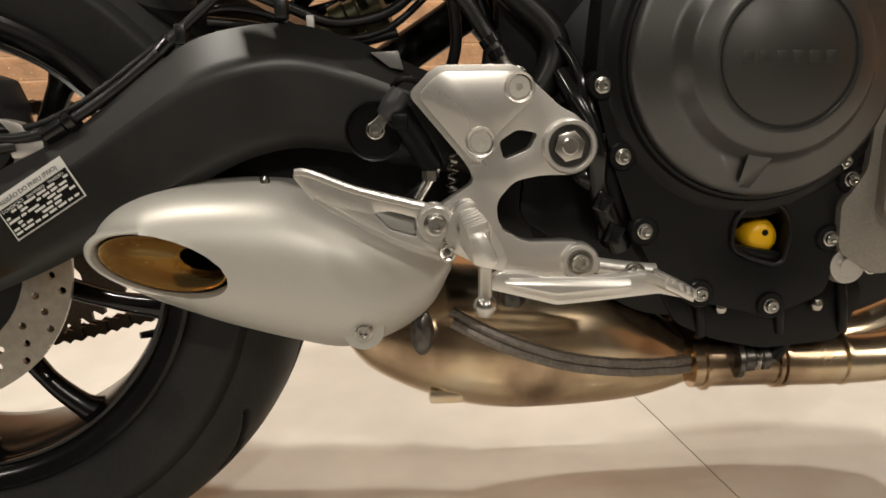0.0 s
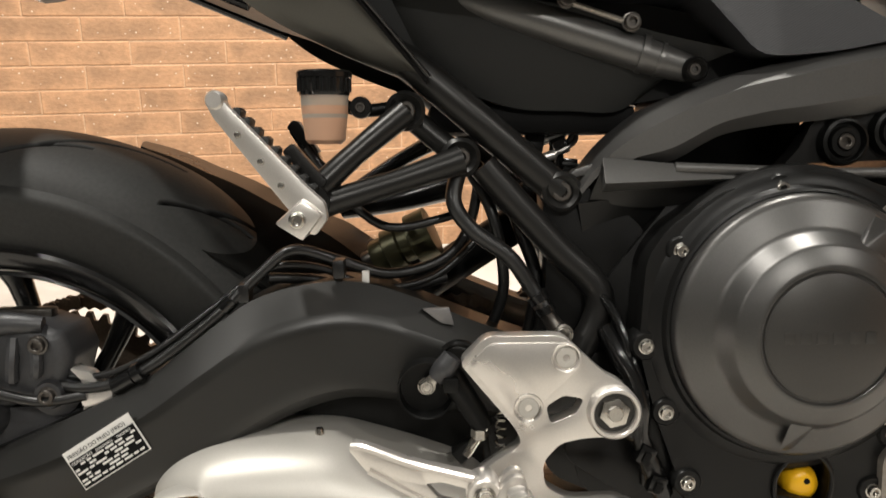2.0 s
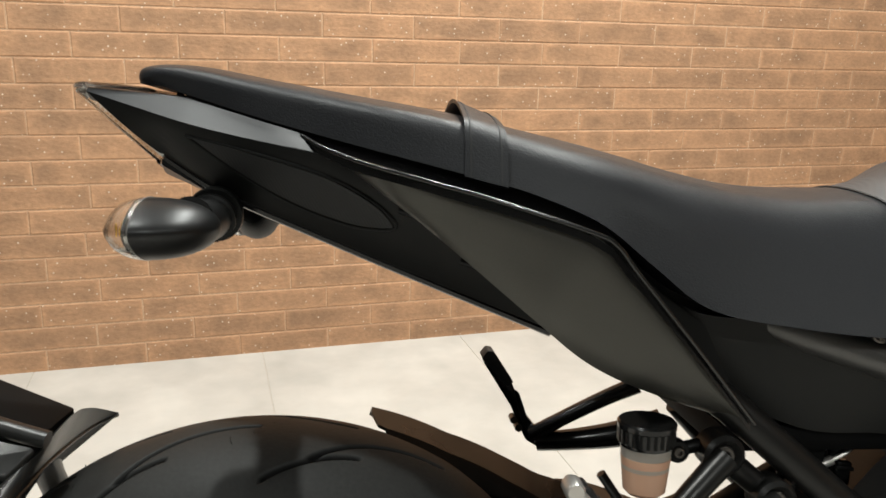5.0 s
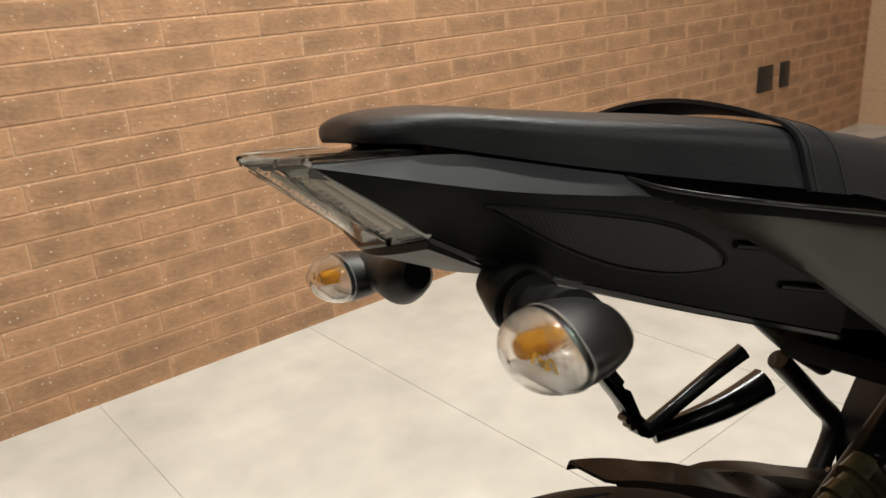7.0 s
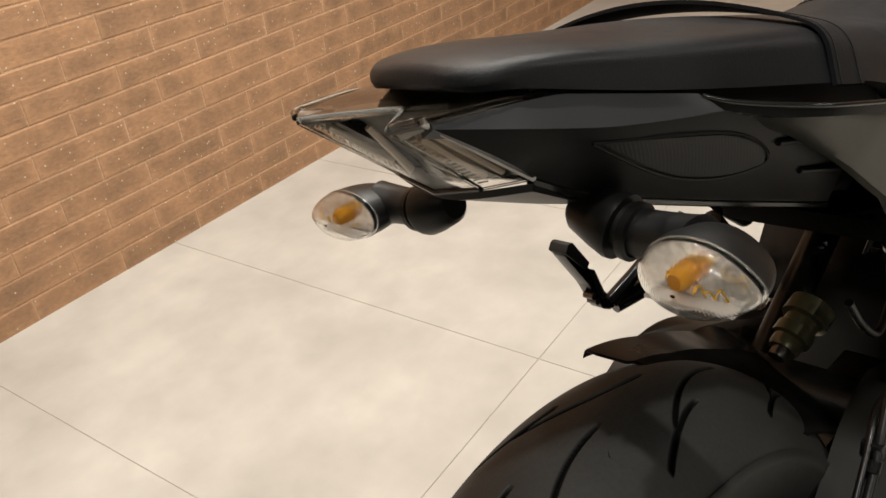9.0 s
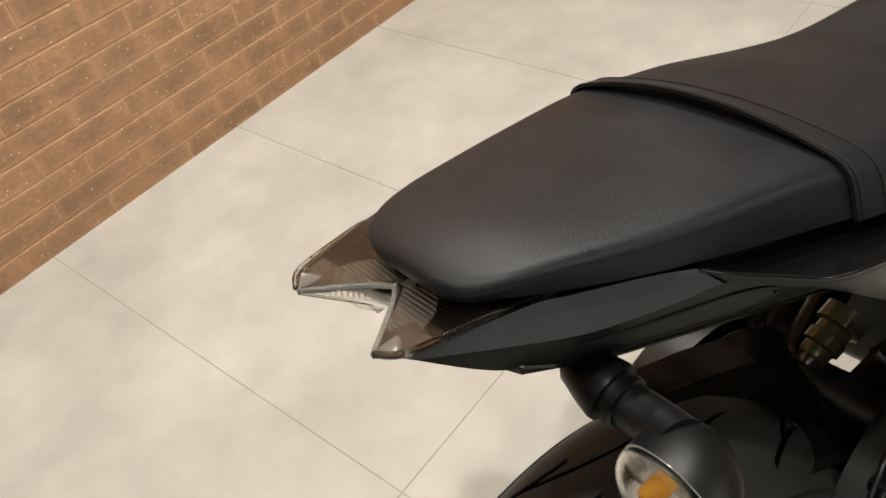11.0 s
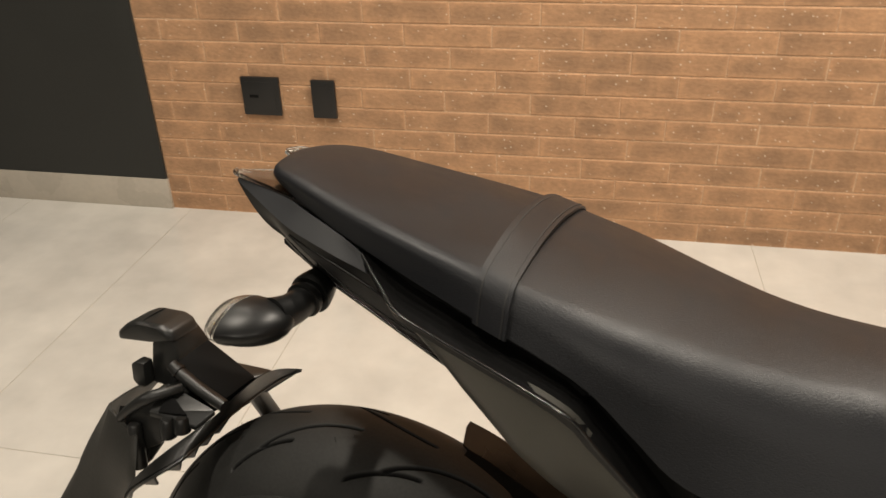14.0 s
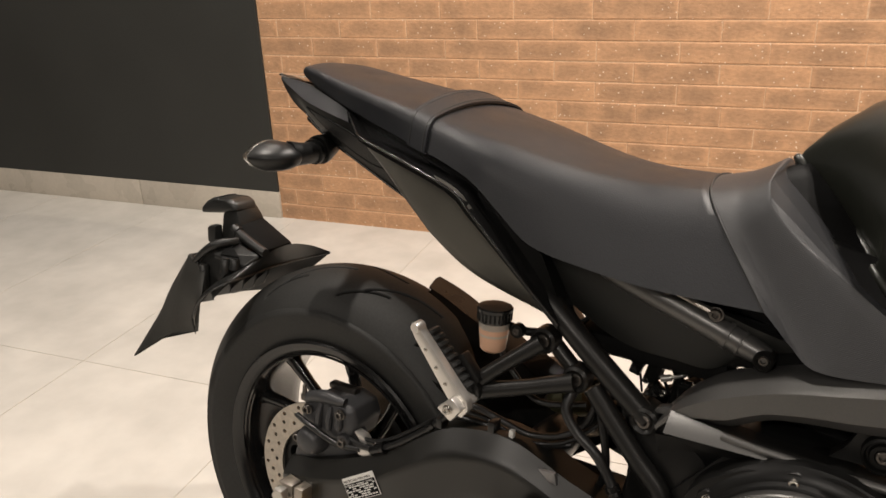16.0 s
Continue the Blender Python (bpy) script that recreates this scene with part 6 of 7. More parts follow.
M["indicator_black"] = material("satin_black_housing", (0.005, 0.005, 0.005), 0.42, spec=0.35, grain=0.04, scale=700)


def almond(a, k, dx, dy, dz):
    """A leaf outline, pointed at its outer end."""
    c, n = math.cos(a), math.sin(a)
    length = 0.0385 if c < 0 else 0.035
    return Vector((dx, dy + length * k * c, dz + 0.0212 * k * n * (1 - 0.34 * max(0.0, -c) ** 2.2)))


def indicator(side):
    ind = group_part("indicator", "black stalk indicator with a clear lens and amber bulb")
    ring = [2 * math.pi * j / 40 for j in range(40)]
    cx, cy, cz = -0.067, -0.164, 0.825

    def yaw(p):
        return Vector((p.x + 0.08 * (p.y - cy), p.y, p.z))

    boot = part("stalk_base", lathe([(0.0, 0.034), (0.011, 0.034), (0.0145, 0.03), (0.0195, 0.012), (0.0215, 0.002), (0.021, -0.002), (0.0, -0.003)], (0, 0, 0), "y", 28, squash=(1.0, 1)), M["black_plastic"], ind)
    boot.matrix_basis = pose(-0.038, -0.094, 0.829, 14, 0, 0)
    part("collar", lathe([(0.0155, 0.003), (0.0185, 0.002), (0.0185, -0.003), (0.0155, -0.004), (0.0155, 0.003)], (0, 0, 0), "y", 28), M["black_plastic"], ind).matrix_basis = pose(-0.0385, -0.104, 0.8275, 10, 0, 0)
    part("stalk", tube([(-0.038, -0.09, 0.83), (-0.038, -0.112, 0.827), (-0.039, -0.132, 0.827), (-0.043, -0.15, 0.828)], [0.0155, 0.0152, 0.016, 0.0185], 18, 5), M["indicator_black"], ind)
    rings = []
    for k in range(19):
        t = k / 18
        grow = max(0.02, (1 - (1 - t) ** 2.3)) ** 0.5
        rings.append([yaw(almond(a, grow, cx + 0.045 * (1 - t), cy + 0.006 * (1 - t), cz)) for a in ring])
    part("housing", skin(rings), M["indicator_black"], ind, "black indicator housing", 60)
    shell = []
    for t, inner in [(k / 12, 0.0) for k in range(13)] + [(k / 12, 0.0016) for k in range(12, -1, -1)]:
        grow = math.sqrt(max(1 - t ** 2.3, 0.002)) - inner / 0.03
        shell.append([yaw(almond(a, max(grow, 0.02), cx - 0.0003 - (0.025 - inner) * t, cy, cz)) for a in ring])
    part("lens", skin(shell + [shell[0]], caps=False), M["lens_clear"], ind, "clear ribbed lens")
    part("lens_seam", tube([yaw(almond(a, 1.005, cx, cy, cz)) for a in ring + ring[:1]], 0.0005, 6, 1), M["edge_clear"], ind)
    bowl = [[yaw(almond(a, g, cx + d, cy, cz)) for a in ring] for g, d in ((0.97, -0.004), (0.9, -0.001), (0.7, 0.003), (0.45, 0.006), (0.2, 0.0075), (0.05, 0.008))]
    part("reflector", skin(bowl), M["lamp_silver"], ind, "silver ribbed reflector", 60)
    part("bulb", lathe([(0.0, -0.01), (0.0045, -0.0095), (0.0066, -0.007), (0.0072, 0.0), (0.0072, 0.008), (0.0055, 0.01), (0.0, 0.01)], (cx - 0.0075, cy + 0.004, cz + 0.003), "x", 10), M["amber"], ind, "faceted amber bulb")
    for k in range(3):
        part("filament", tube([(cx - 0.016, cy - 0.006 - 0.006 * k, cz - 0.002 + 0.003 * (k % 2)), (cx - 0.015, cy - 0.009 - 0.006 * k, cz + 0.004 - 0.003 * (k % 2)), (cx - 0.014, cy - 0.012 - 0.006 * k, cz - 0.003)], 0.0006, 5, 3), M["gold"], ind)
    part("lens_bar", box(cx - 0.014, cx - 0.004, cy - 0.026, cy + 0.026, cz - 0.0125, cz - 0.0105, 0.0006), M["frost"], ind)
    if side > 0:
        ind.scale = (1, -1, 1)
        ind.location = (0.003, 0, -0.018)
    return ind


indicator(-1)
indicator(1)

# ---- tank ----
rings = []
for x, zt, zb, w, wb, sh in ((0.58, 0.876, 0.742, 0.07, 0.11, 1.08), (0.59, 0.893, 0.74, 0.084, 0.12, 0.99), (0.612, 0.918, 0.738, 0.101, 0.131, 0.84), (0.65, 0.948, 0.734, 0.122, 0.143, 0.62), (0.7, 0.975, 0.73, 0.14, 0.153, 0.42), (0.75, 0.998, 0.727, 0.153, 0.161, 0.27), (0.82, 1.02, 0.727, 0.165, 0.17, 0.12), (0.92, 1.03, 0.735, 0.165, 0.17, 0), (1.02, 1.0, 0.76, 0.14, 0.15, 0)):
    rings.append(seat_ring(x, zt, zb, w, wb, 0.02, 18, min(0.07, (zt - zb) * 0.5), sh))
tank = part("fuel_tank", skin(rings), M["tank"], bike, "matte black fuel tank", 60)
part("seat_gap_filler", skin([seat_ring(0.568, 0.868, 0.709, 0.076, 0.116, 0.012, 18, 0.026, 0.75, 1.0), seat_ring(0.6, 0.884, 0.744, 0.07, 0.108, 0.02, 18, 0.06, 1.0)]), M["matte_black"], tank)
part("tank_edge", tube([p.lerp(q, 0.35) for p, q in zip(rings[0], rings[1])], 0.0055, 10, 1), M["tank"], tank, "rounded rear edge of the tank")

# ---- cables, hoses, shock ----
cables = group_part("hoses", "black hoses and cables along the swingarm")
for pts, r in (
    ([(0.03, -0.135, 0.43), (0.09, -0.15, 0.424), (0.14, -0.155, 0.44), (0.2, -0.15, 0.484), (0.235, -0.145, 0.517), (0.262, -0.14, 0.536), (0.3, -0.13, 0.525), (0.34, -0.12, 0.512), (0.385, -0.11, 0.522), (0.41, -0.1, 0.55), (0.42, -0.1, 0.6)], 0.0046),
    ([(0.03, -0.13, 0.436), (0.09, -0.142, 0.431), (0.14, -0.148, 0.449), (0.2, -0.142, 0.492), (0.24, -0.136, 0.52), (0.28, -0.13, 0.52), (0.33, -0.118, 0.5), (0.38, -0.105, 0.507), (0.42, -0.09, 0.54)], 0.0032),
    ([(0.24, -0.135, 0.512), (0.28, -0.125, 0.508), (0.33, -0.115, 0.494), (0.39, -0.1, 0.505)], 0.0045),
    ([(0.4, -0.13, 0.6), (0.395, -0.142, 0.575), (0.41, -0.145, 0.552), (0.44, -0.147, 0.53), (0.458, -0.147, 0.505), (0.47, -0.15, 0.487)], 0.0068),
    ([(0.41, -0.1, 0.6), (0.43, -0.115, 0.56), (0.44, -0.11, 0.5), (0.43, -0.1, 0.46)], 0.005),
    ([(0.44, -0.08, 0.6), (0.455, -0.09, 0.55), (0.47, -0.1, 0.5), (0.46, -0.1, 0.44)], 0.006),
    ([(0.27, -0.1, 0.62), (0.3, -0.1, 0.58), (0.34, -0.1, 0.55), (0.4, -0.09, 0.56)], 0.004),
):
    part("hose", tube(pts, r, 10, 6), M["hose"], cables)
part("banjo_fitting", tube([(0.462, -0.148, 0.498), (0.474, -0.15, 0.478), (0.483, -0.152, 0.465)], [0.008, 0.0065, 0.009], 12, 4), M["dark_steel"], cables)
bolt(0.484, -0.158, 0.467, 0.0065, cables)
for x, z in ((0.222, 0.502), (0.3, 0.521)):
    part("cable_clip", box(x - 0.005, x + 0.005, -0.152, -0.132, z - 0.008, z + 0.008, 0.003), M["hose"], cables)
for a, b, r in (((0.115, -0.1535, 0.4255), (0.131, -0.1545, 0.4345), 0.0075), ((0.133, -0.1545, 0.436), (0.139, -0.155, 0.4395), 0.009), ((0.205, -0.1485, 0.489), (0.213, -0.148, 0.497), 0.0065), ((0.462, -0.1485, 0.4985), (0.466, -0.149, 0.4925), 0.0092), ((0.4685, -0.1495, 0.4885), (0.472, -0.15, 0.4825), 0.0085)):
    part("ferrule", tube([a, b], r, 14, straight=True), M["gloss_dark"], cables)
part("cable_tag", box(0.318, 0.324, -0.136, -0.128, 0.503, 0.517, 0.001), M["paper"], cables)
shock = group_part("rear_shock", "dark rear shock absorber with olive adjuster")
a, b = Vector((0.36, 0.03, 0.47)), Vector((0.5, 0.03, 0.56))
d = (b - a).normalized()
part("body", tube([a - d * 0.03, a + d * 0.08, b + d * 0.02], 0.02, 16, 3), M["black_cast"], shock)
remote = part("remote_body", lathe([(0.0, -0.03), (0.015, -0.03), (0.017, -0.026), (0.017, -0.016), (0.0215, -0.014), (0.0215, 0.0), (0.019, 0.002), (0.019, 0.012), (0.0255, 0.014), (0.0255, 0.035), (0.0, 0.036)], (0, 0, 0), "x", 32), M["olive"], shock, "olive green adjuster body")
remote.matrix_basis = pose(0.348, -0.012, 0.522, 0, -25, -8)
part("knob", lathe([(0.0, -0.012), (0.009, -0.012), (0.01, -0.01), (0.01, 0.0)], (0, 0, 0), "x", 20), M["dark_steel"], shock).matrix_basis = pose(0.322, -0.008, 0.51, 0, -25, -8)

# ---- tyre hugger ----
def hugger_sheet(inner):
    """The glossy strip beside the chain, or the matte part that falls to the near side."""
    rings = []
    for k in range(40):
        a = 74 - 56 * k / 39
        right = float(np.interp(a, [18, 50, 58, 64, 68, 71, 74], [-0.1, -0.1, -0.084, -0.06, -0.038, -0.012, 0.045]))
        top = float(np.interp(a, [18, 37, 43, 49, 60, 74], [0.42, 0.372, 0.35, 0.34, 0.327, 0.323]))
        low = float(np.interp(a, [18, 37, 48, 60, 74], [0.38, 0.345, 0.329, 0.319, 0.318]))
        mid = max(0.014, right)
        if inner:
            ys = [mid + (0.056 - mid) * j / 5 for j in range(6)] + [0.0585, 0.06]
        elif right > 0.012:
            continue
        else:
            ys = [right + (mid - right) * j / 7 for j in range(8)]
        ring = []
        for layer in (0.0, -0.003):
            for y in (ys if layer == 0.0 else ys[::-1]):
                r = low + (top - low) * (y + 0.01) / 0.066 if y > -0.01 else low - 0.044 * ((-0.01 - y) / 0.09) ** 1.2
                r -= 0.005 * (y > 0.059) + 0.003 * (y > 0.057)
                ring.append(Vector(((r + layer) * math.cos(radians(a)) - 0.008, y, AXLE_Z + (r + layer) * math.sin(radians(a)))))
        rings.append(ring)
    return skin(rings)


hugger = part("tyre_hugger", hugger_sheet(True), M["hugger"], bike, "glossy black rear tyre hugger", 12)
part("hugger_side", hugger_sheet(False), M["hugger_matte"], hugger, "matte black side of the hugger", 30)

# ---- rear brake caliper, axle, adjusters ----
cal = part("brake_caliper", hull([(q[0], y, q[1]) for y, g in ((-0.148, 0.84), (-0.14, 1.0), (-0.085, 1.0)) for q in [(0.024 + (x - 0.024) * g, 0.44 + (z - 0.44) * g) for x, z in ((-0.032, 0.425), (-0.026, 0.452), (0.0, 0.472), (0.045, 0.478), (0.07, 0.47), (0.078, 0.448), (0.07, 0.42), (0.02, 0.405), (-0.015, 0.408))]], bevel=0.004), M["caliper"], bike, "dark grey single-piston brake caliper")
piston = part("piston_housing", lathe([(0.0, -0.022), (0.014, -0.022), (0.02, -0.018), (0.024, -0.006), (0.025, 0.02)], (-0.005, -0.142, 0.4), "y", 28), M["caliper"], cal)
for k in range(3):
    part("casting_rib", tube([(0.01 + 0.02 * k, -0.15, 0.426 + 0.005 * k), (0.012 + 0.02 * k, -0.152, 0.445), (0.014 + 0.018 * k, -0.146, 0.466)], 0.005, 8, 4), M["caliper"], cal)
part("slide_boss", tube([(-0.02, -0.142, 0.464), (0.02, -0.146, 0.478), (0.055, -0.142, 0.476)], [0.008, 0.01, 0.007], 12, 4), M["caliper"], cal)
part("bleed_nipple", lathe([(0.0, 0.016), (0.003, 0.015), (0.004, 0.0), (0.006, 0.0), (0.006, -0.008)], (-0.02, -0.146, 0.47), "z", 10), M["dark_steel"], cal)
part("pad_spring", box(0.0, 0.05, -0.115, -0.1, 0.474, 0.484, 0.003), M["dark_steel"], cal)
part("silver_lug", prism(fillet([(0.075, 0.44), (0.092, 0.436), (0.1, 0.425), (0.096, 0.41), (0.088, 0.4), (0.084, 0.402), (0.088, 0.418), (0.084, 0.43)], 0.003), -0.146, -0.132, (), 0.002), M["alu"], cal, "pale alloy lug")
part("hub_boss", lathe([(0.0, -0.012), (0.011, -0.012), (0.0125, -0.008), (0.0125, 0.0), (0.022, 0.002), (0.024, 0.008), (0.024, 0.02)], (0.06, -0.142, 0.419), "y", 26), M["caliper"], cal)
part("carrier_bracket", prism(fillet([(-0.05, 0.36), (-0.03, 0.4), (0.04, 0.405), (0.085, 0.4), (0.1, 0.415), (0.115, 0.405), (0.1, 0.38), (0.03, 0.345), (0.0, 0.285), (-0.04, 0.29)], 0.008), -0.136, -0.122, (), 0.003), M["caliper"], cal)
part("hose_end", tube([(-0.03, -0.152, 0.435), (0.0, -0.158, 0.43), (0.05, -0.155, 0.415), (0.09, -0.15, 0.418)], 0.0045, 10, 5), M["hose"], cal)
part("sensor", box(0.085, 0.112, -0.152, -0.135, 0.408, 0.424, 0.004), M["alu"], cal)
for x, z in ((0.06, 0.419), (-0.028, 0.4), (0.055, 0.462), (-0.008, 0.452)):
    bolt(x, -0.152, z, 0.0065, cal, "dark_steel")
axle = group_part("axle_adjuster", "axle nut and chain adjuster blocks")
part("axle_block", box(-0.04, -0.012, -0.184, -0.15, 0.3, 0.335, 0.003), M["disc"], axle)
part("adjuster_plate", box(-0.005, 0.012, -0.188, -0.15, 0.295, 0.338, 0.002), M["disc"], axle)
part("axle_nut", lathe([(0.0, -0.012), (0.012, -0.012), (0.0145, -0.009), (0.0145, 0.01)], (-0.028, -0.186, 0.317), "y", 6), M["steel"], axle)
spool = part("stand_spool", tube([(0.055, -0.165, 0.298), (0.055, -0.205, 0.296)], 0.011, 20, straight=True), M["gold"], bike, "gold anodised paddock stand spool")
for y in (-0.176, -0.212):
    part("flange", lathe([(0.008, -0.003), (0.0175, -0.003), (0.0185, 0.0), (0.0175, 0.004), (0.008, 0.004), (0.008, -0.003)], (0.055, y, 0.297), "y", 28), M["gold"], spool)
part("spool_face", lathe([(0.0, 0.001), (0.006, 0.0), (0.016, -0.0008), (0.016, 0.001)], (0.055, -0.214, 0.2965), "y", 24), M["gold"], spool)

# ---- number plate carrier ----
car = group_part("plate_carrier", "black plastic plate carrier over the rear tyre")
part("lamp_housing", hull([(q[0], y, q[1]) for y, g in ((-0.045, 0.82), (-0.039, 1.0), (0.002, 1.0), (0.008, 0.82)) for q in [(-0.31 + (x + 0.31) * g, 0.695 + (z - 0.695) * g) for x, z in ((-0.361, 0.676), (-0.36, 0.686), (-0.345, 0.7), (-0.328, 0.7085), (-0.288, 0.711), (-0.274, 0.706), (-0.268, 0.694), (-0.305, 0.684))]], bevel=0.0045), M["carrier"], car)
part("lamp_seam", tube([(-0.318, -0.037, 0.709), (-0.318, -0.018, 0.7105), (-0.318, 0.001, 0.709)], 0.001, 6, 3), M["ink"], car)
part("neck", hull([(-0.306, -0.04, 0.684), (-0.306, 0.004, 0.684), (-0.276, -0.04, 0.706), (-0.276, 0.004, 0.706), (-0.262, -0.042, 0.668), (-0.26, 0.014, 0.672), (-0.308, -0.046, 0.63), (-0.306, 0.02, 0.63), (-0.27, -0.046, 0.63), (-0.262, 0.03, 0.632)], bevel=0.005), M["carrier"], car)
part("top_plate", hull([(-0.268, -0.044, 0.671), (-0.266, 0.012, 0.676), (-0.19, -0.056, 0.641), (-0.184, 0.0, 0.6465), (-0.268, -0.044, 0.64), (-0.266, 0.02, 0.642), (-0.195, -0.052, 0.624), (-0.188, 0.01, 0.626)], bevel=0.003), M["matte_black"], car, "matte black sloping top of the carrier")
part("lug", hull([(x, y, z) for y in (-0.062, -0.045) for x, z in ((-0.322, 0.637), (-0.322, 0.66), (-0.315, 0.665), (-0.302, 0.665), (-0.302, 0.632), (-0.315, 0.631))], bevel=0.003), M["carrier"], car)
part("tray", hull([(-0.316, -0.085, 0.606), (-0.31, 0.05, 0.62), (-0.27, -0.06, 0.632), (-0.2, 0.06, 0.62), (-0.24, -0.055, 0.618), (-0.205, 0.07, 0.606), (-0.31, -0.08, 0.55), (-0.3, 0.06, 0.555), (-0.29, -0.066, 0.57), (-0.24, 0.065, 0.57)], bevel=0.004), M["carrier"], car)
part("rib", tube([(-0.268, -0.05, 0.667), (-0.25, -0.052, 0.658), (-0.222, -0.057, 0.6495), (-0.183, -0.0615, 0.6395)], [0.0075, 0.008, 0.008, 0.0075], 14, 4), M["carrier"], car, "rounded bar along the carrier")
part("tower_body", hull([(-0.304, -0.1, 0.608), (-0.286, -0.096, 0.626), (-0.267, -0.088, 0.641), (-0.25, -0.076, 0.647), (-0.236, -0.058, 0.645), (-0.304, -0.03, 0.62), (-0.25, -0.03, 0.65), (-0.312, -0.1, 0.55), (-0.255, -0.096, 0.585), (-0.235, -0.09, 0.612), (-0.31, -0.03, 0.55), (-0.24, -0.03, 0.6)], bevel=0.004), M["carrier"], car)
part("rib_collar", tube([(-0.259, -0.051, 0.6625), (-0.255, -0.0515, 0.6605)], 0.0092, 14, straight=True), M["carrier"], car)
part("arch", tube([(-0.306, -0.104, 0.612), (-0.288, -0.1, 0.63), (-0.268, -0.094, 0.645), (-0.252, -0.082, 0.65), (-0.24, -0.066, 0.651)], [0.005, 0.0065, 0.0075, 0.007, 0.006], 12, 5), M["carrier"], car)
for x, y, z, h in ((-0.305, -0.1, 0.613, 0.07), (-0.284, -0.104, 0.611, 0.06), (-0.238, -0.098, 0.628, 0.024), (-0.222, -0.092, 0.63, 0.018)):
    part("bolt_tower", lathe([(0.0, 0.0), (0.006, 0.0), (0.0082, -0.003), (0.0102, -h)], (x, y, z), "z", 18), M["carrier"], car)
part("web", hull([(-0.262, -0.066, 0.652), (-0.19, -0.07, 0.636), (-0.205, -0.088, 0.6205), (-0.262, -0.1, 0.632), (-0.262, -0.066, 0.644), (-0.19, -0.07, 0.63), (-0.205, -0.088, 0.6145), (-0.262, -0.1, 0.625)], bevel=0.0015), M["carrier"], car, "grey lit web under the bar")
# proud black block stands in for the shade inside a cut-out
part("web_recess", hull([(-0.25, -0.076, 0.6495), (-0.218, -0.0865, 0.632), (-0.25, -0.0985, 0.6335), (-0.25, -0.078, 0.646), (-0.22, -0.0865, 0.628), (-0.25, -0.0965, 0.63)], bevel=0.0006), M["matte_black"], car)
part("tower_web", hull([(-0.33, -0.082, 0.612), (-0.27, -0.088, 0.626), (-0.335, -0.092, 0.54), (-0.28, -0.092, 0.545), (-0.335, -0.06, 0.54), (-0.28, -0.06, 0.56)], bevel=0.004), M["carrier"], car)
# splash guard arched over the tyre: an outer flange and the shell behind it
FLANGE_UP = [(-0.1765, 0.092, 0.6105), (-0.185, 0.06, 0.626), (-0.186, 0.032, 0.6356), (-0.181, -0.006, 0.6445), (-0.181, -0.044, 0.6425), (-0.187, -0.066, 0.632), (-0.2015, -0.088, 0.6195), (-0.215, -0.108, 0.608), (-0.227, -0.128, 0.597), (-0.2517, -0.138, 0.5705), (-0.282, -0.128, 0.53), (-0.33, -0.09, 0.48)]
FLANGE_LOW = [(-0.177, 0.09, 0.609), (-0.19, 0.068, 0.607), (-0.196, 0.035, 0.606), (-0.197, -0.005, 0.607), (-0.197, -0.04, 0.607), (-0.196, -0.07, 0.605), (-0.195, -0.1, 0.604), (-0.195, -0.13, 0.603), (-0.2136, -0.153, 0.5914), (-0.2485, -0.15, 0.56), (-0.277, -0.135, 0.526), (-0.338, -0.083, 0.474)]
SHELL_LOW = []
for k, (x, y, z) in enumerate(FLANGE_LOW):
    c, s = math.cos(radians(22 - 1.8 * k)), math.sin(radians(22 - 1.8 * k))
    SHELL_LOW.append((c * (x + 0.012) - s * (z - AXLE_Z) - 0.012, y * 0.93, AXLE_Z + s * (x + 0.012) + c * (z - AXLE_Z)))
lip = part("splash_guard", loft([FLANGE_UP, FLANGE_LOW], (-0.004, 0.0, -0.003), 40, 6), M["carrier"], car, "curved black flange over the tyre", 60)
part("flange_edge", tube(FLANGE_LOW, 0.0019, 8, 5), M["carrier"], lip)
part("guard_shell", loft([FLANGE_LOW, SHELL_LOW], (-0.003, 0.0, 0.002), 40, 5), M["matte_black"], lip, "matte black inside of the guard")
for k in range(5):
    p, q = Vector(FLANGE_LOW[k + 4]), Vector(SHELL_LOW[k + 4])
    part("shell_rib", hull([p, q, p + Vector((0.002, 0.003, 0)), q + Vector((0.002, 0.003, 0)), p.lerp(q, 0.5) + Vector((0.014, 0.004, -0.004)), p.lerp(q, 0.5) + Vector((0.012, 0.008, -0.004))], bevel=0.0006), M["carrier"], lip)
# hanging flap, bent round a fold
part("splash_flap", loft([[(-0.278, -0.112, 0.6), (-0.274, -0.128, 0.545), (-0.318, -0.098, 0.481)], [(-0.322, -0.104, 0.62), (-0.342, -0.118, 0.545), (-0.352, -0.126, 0.478)], [(-0.336, -0.09, 0.616), (-0.372, -0.112, 0.54), (-0.392, -0.136, 0.452)], [(-0.342, -0.06, 0.612), (-0.382, -0.1, 0.53), (-0.424, -0.15, 0.424)], [(-0.342, 0.02, 0.606), (-0.384, -0.03, 0.54), (-0.42, -0.1, 0.45)]], (0.003, 0.002, 0.0), 24, 6), M["flap"], car, "bent black rubber splash flap", 60)
part("support_arm", tube([(-0.02, 0.13, 0.33), (-0.18, 0.125, 0.42), (-0.24, 0.1, 0.52), (-0.24, 0.06, 0.59)], 0.014, 12, 6), M["carrier"], car)

# ---- tyre pressure label on the swingarm ----
lo = Vector((0.079, 0.378))
sticker = group_part("pressure_label", "black and white tyre pressure label")


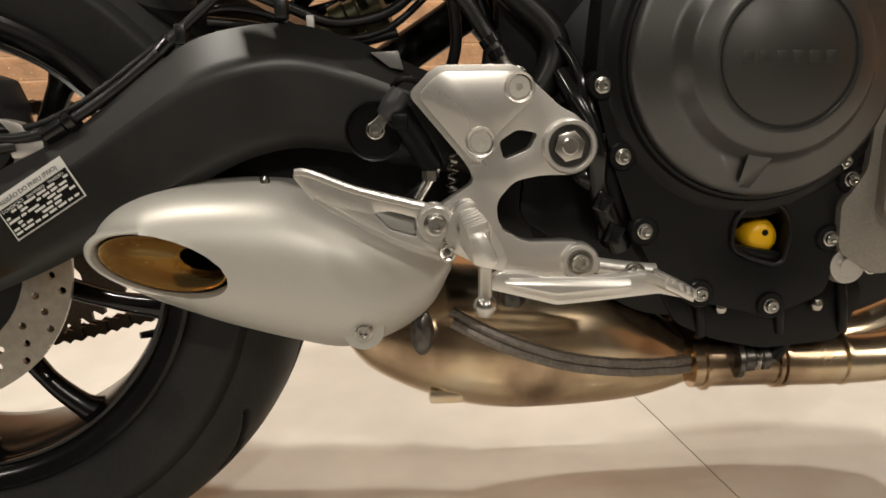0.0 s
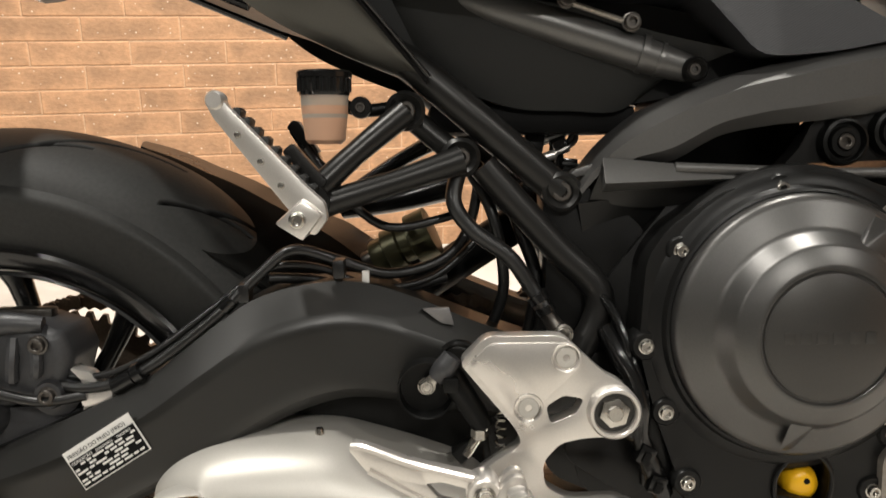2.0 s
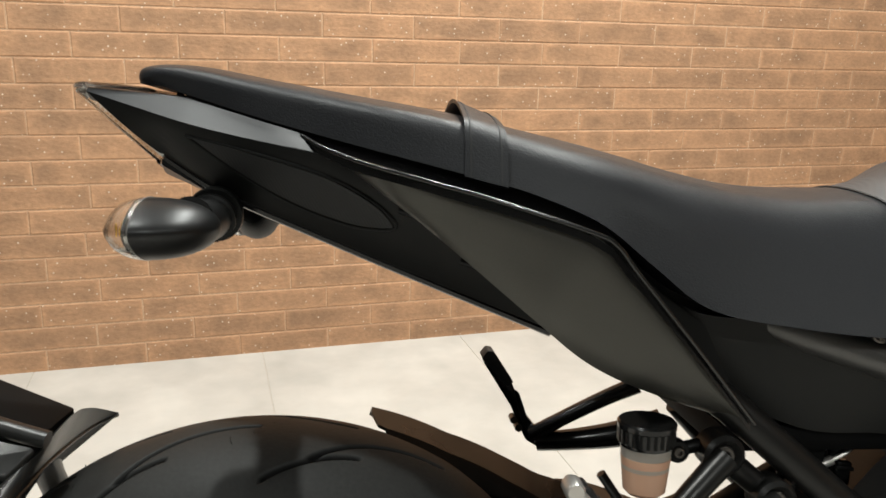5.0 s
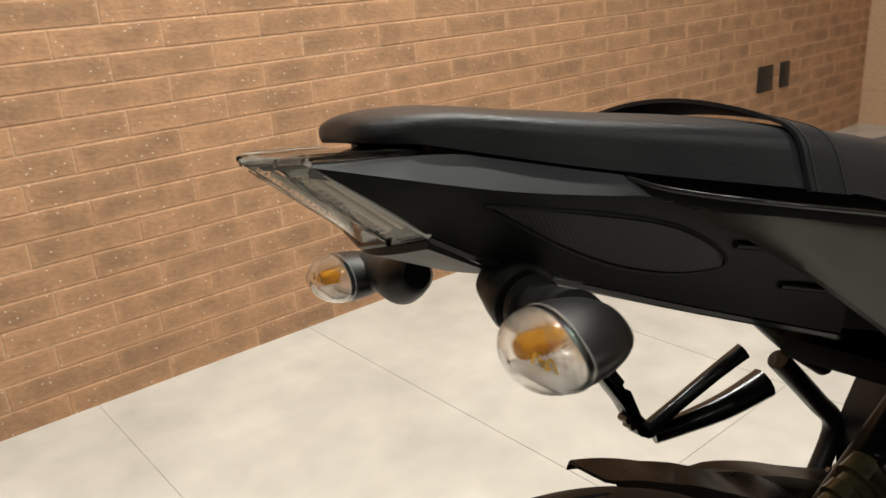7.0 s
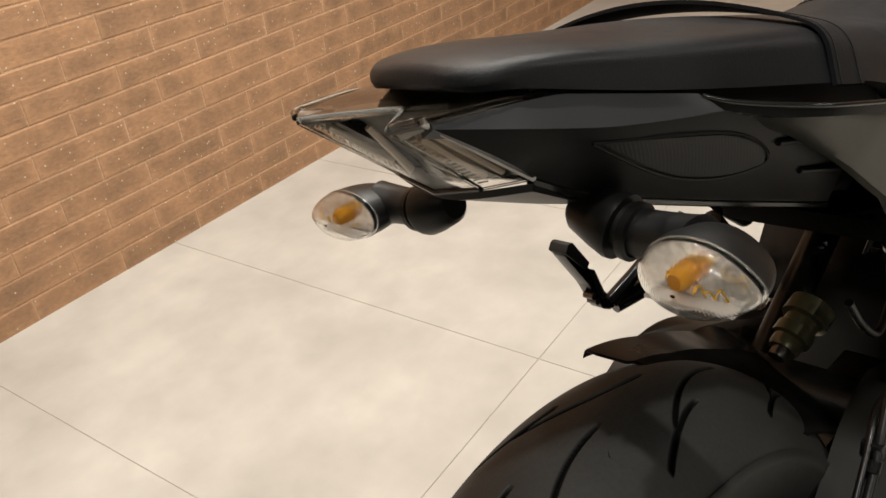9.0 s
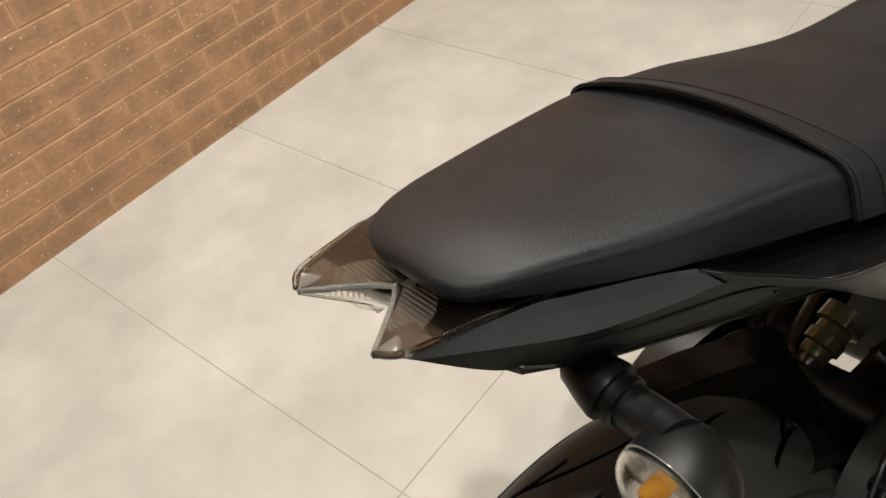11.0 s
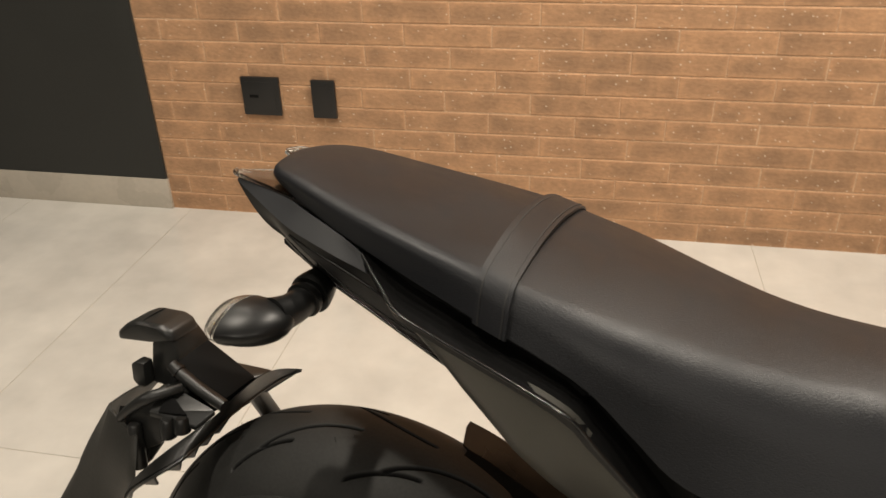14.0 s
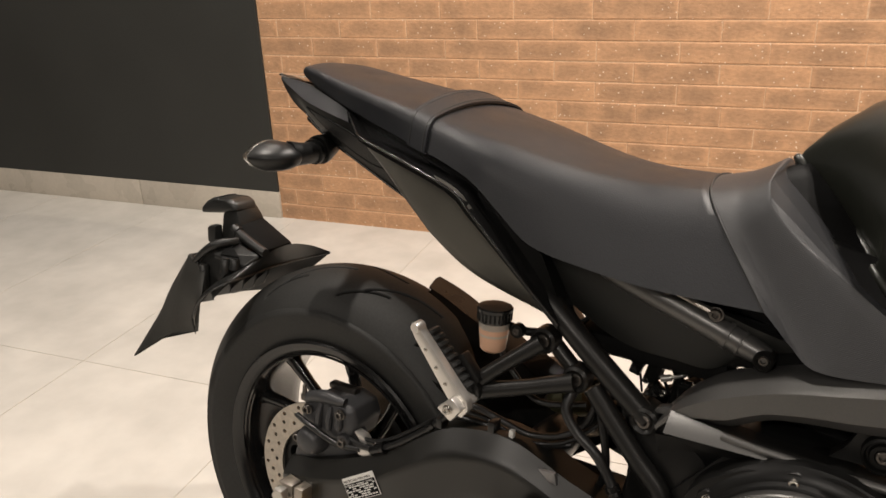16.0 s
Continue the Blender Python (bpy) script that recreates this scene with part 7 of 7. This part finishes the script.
def on_label(u0, u1, v0, v1, y, mat, name):
    p = [lo + Vector((0.054, 0.034)) * u + Vector((0.017, -0.0305)) * v for u, v in ((u0, v0), (u1, v0), (u1, v1), (u0, v1))]
    return part(name, prism([(q.x, q.y) for q in p], y, y + 0.0006), mat, sticker, smooth=0)


LY = -0.1775
on_label(0, 1, 0, 1, LY, M["paper"], "backing")
on_label(0.02, 0.98, 0.26, 0.97, LY - 0.0007, M["ink"], "dark_field")
rr = random.Random(8)
for row in range(1, 7):
    v = 0.3 + 0.092 * row
    u = 0.04
    while u < 0.93:
        w = rr.uniform(0.05, 0.16)
        if rr.random() < 0.75:
            on_label(u, min(u + w, 0.96), v, v + 0.05, LY - 0.0014, M["paper"], "print_bar")
        u += w + 0.03


def words(body, u, v, size, mat, parent):
    curve = bpy.data.curves.new("lettering", "FONT")
    curve.body, curve.size, curve.extrude = body, size, 0.0001
    curve.materials.append(mat)
    ob = new("lettering", curve)
    ob.parent = parent
    p = lo + Vector((0.054, 0.034)) * u + Vector((0.017, -0.0305)) * v
    ob.matrix_basis = Matrix.Translation((p.x, LY - 0.0011, p.y)) @ pose(0, 0, 0, 90, -math.degrees(math.atan2(0.034, 0.054)), 0)
    return ob


words("PRESSÃO DO PNEU (FRIO)", 0.04, 0.2, 0.0047, M["ink"], sticker)
words("CONDIÇÃO", 0.04, 0.365, 0.0036, M["paper"], sticker)
words("DIANTEIRO", 0.4, 0.365, 0.0031, M["paper"], sticker)
words("TRASEIRO", 0.71, 0.365, 0.0031, M["paper"], sticker)

# ---- bricks, last ----
COURSE, LENGTH = 0.0682, 0.2695
M["brick"] = brick_material("brick", True)
M["brick_far"] = brick_material("brick_far", False)


def brick_bm(length, height, bm=None, at=(0, 0, 0), turn=False):
    bm = bm or bmesh.new()
    rim = bm.verts.layers.float.get("rim") or bm.verts.layers.float.new("rim")
    c, d = 0.0034, 0.016
    dx, dz = length / 2 - 0.0007, height / 2 - 0.0007

    def ring(inset, y, value):
        out = []
        for sx, sz in ((-1, -1), (1, -1), (1, 1), (-1, 1)):
            x, z = sx * max(dx - inset, 0.002), sz * (dz - inset)
            v = bm.verts.new((at[0] - y if turn else at[0] + x, at[1] + x if turn else at[1] + y, at[2] + z))
            v[rim] = value
            out.append(v)
        return out

    rings = [ring(0.019, -d / 2, 0.0), ring(c, -d / 2, 1.0), ring(0.0, -d / 2 + 0.0022, 1.0), ring(0.0, d / 2, 1.0)]
    bm.faces.new(rings[0])
    for a, b in zip(rings, rings[1:]):
        for k in range(4):
            bm.faces.new((a[k], b[k], b[(k + 1) % 4], a[(k + 1) % 4]))
    return bm


rng = random.Random(4)
whole = mesh_from(brick_bm(LENGTH, COURSE), "brick", 0)
whole.materials.append(M["brick"])
rest = bmesh.new()
near = 0
for row in range(int(CEILING / COURSE) + 1):
    z = 0.064 + (row - 0.5) * COURSE
    shift = (0.5 * (row % 2) + rng.uniform(-0.06, 0.06)) * LENGTH
    k = int((DARK_X - 1) / LENGTH) - 1
    while True:
        x0 = -0.185 + shift + k * LENGTH
        x1 = x0 + LENGTH
        k += 1
        if x0 > RIGHT_X:
            break
        if x1 < DARK_X:
            continue
        x0, x1 = max(x0, DARK_X), min(x1, RIGHT_X)
        if x1 - x0 < 0.02 or z > CEILING - 0.03:
            continue
        depth = WALL_Y + 0.006 + rng.uniform(-0.0006, 0.0006)
        full = x1 - x0 > LENGTH - 0.001
        if full and near < 300 and -1.5 < x0 < 2.6 and z < 1.45:
            near += 1
            ob = new("brick", whole)
            ob.parent = wall
            ob.matrix_basis = pose((x0 + x1) / 2, depth, z, rng.uniform(-0.4, 0.4), 0, rng.uniform(-0.12, 0.12))
        else:
            brick_bm(x1 - x0, COURSE, rest, ((x0 + x1) / 2, depth, z))
tagged(part("brickwork", rest, M["brick_far"], wall, smooth=0), kind="stuff")
side = bmesh.new()
for row in range(int(CEILING / COURSE) + 1):
    z = 0.064 + (row - 0.5) * COURSE
    shift = (0.5 * (row % 2) + rng.uniform(-0.06, 0.06)) * LENGTH
    for k in range(16):
        y = WALL_Y - 0.14 - shift - k * LENGTH
        if z < CEILING - 0.03:
            brick_bm(LENGTH, COURSE, side, (RIGHT_X + 0.006, y, z), True)
tagged(part("brickwork", side, M["brick_far"], east, smooth=0), kind="stuff")
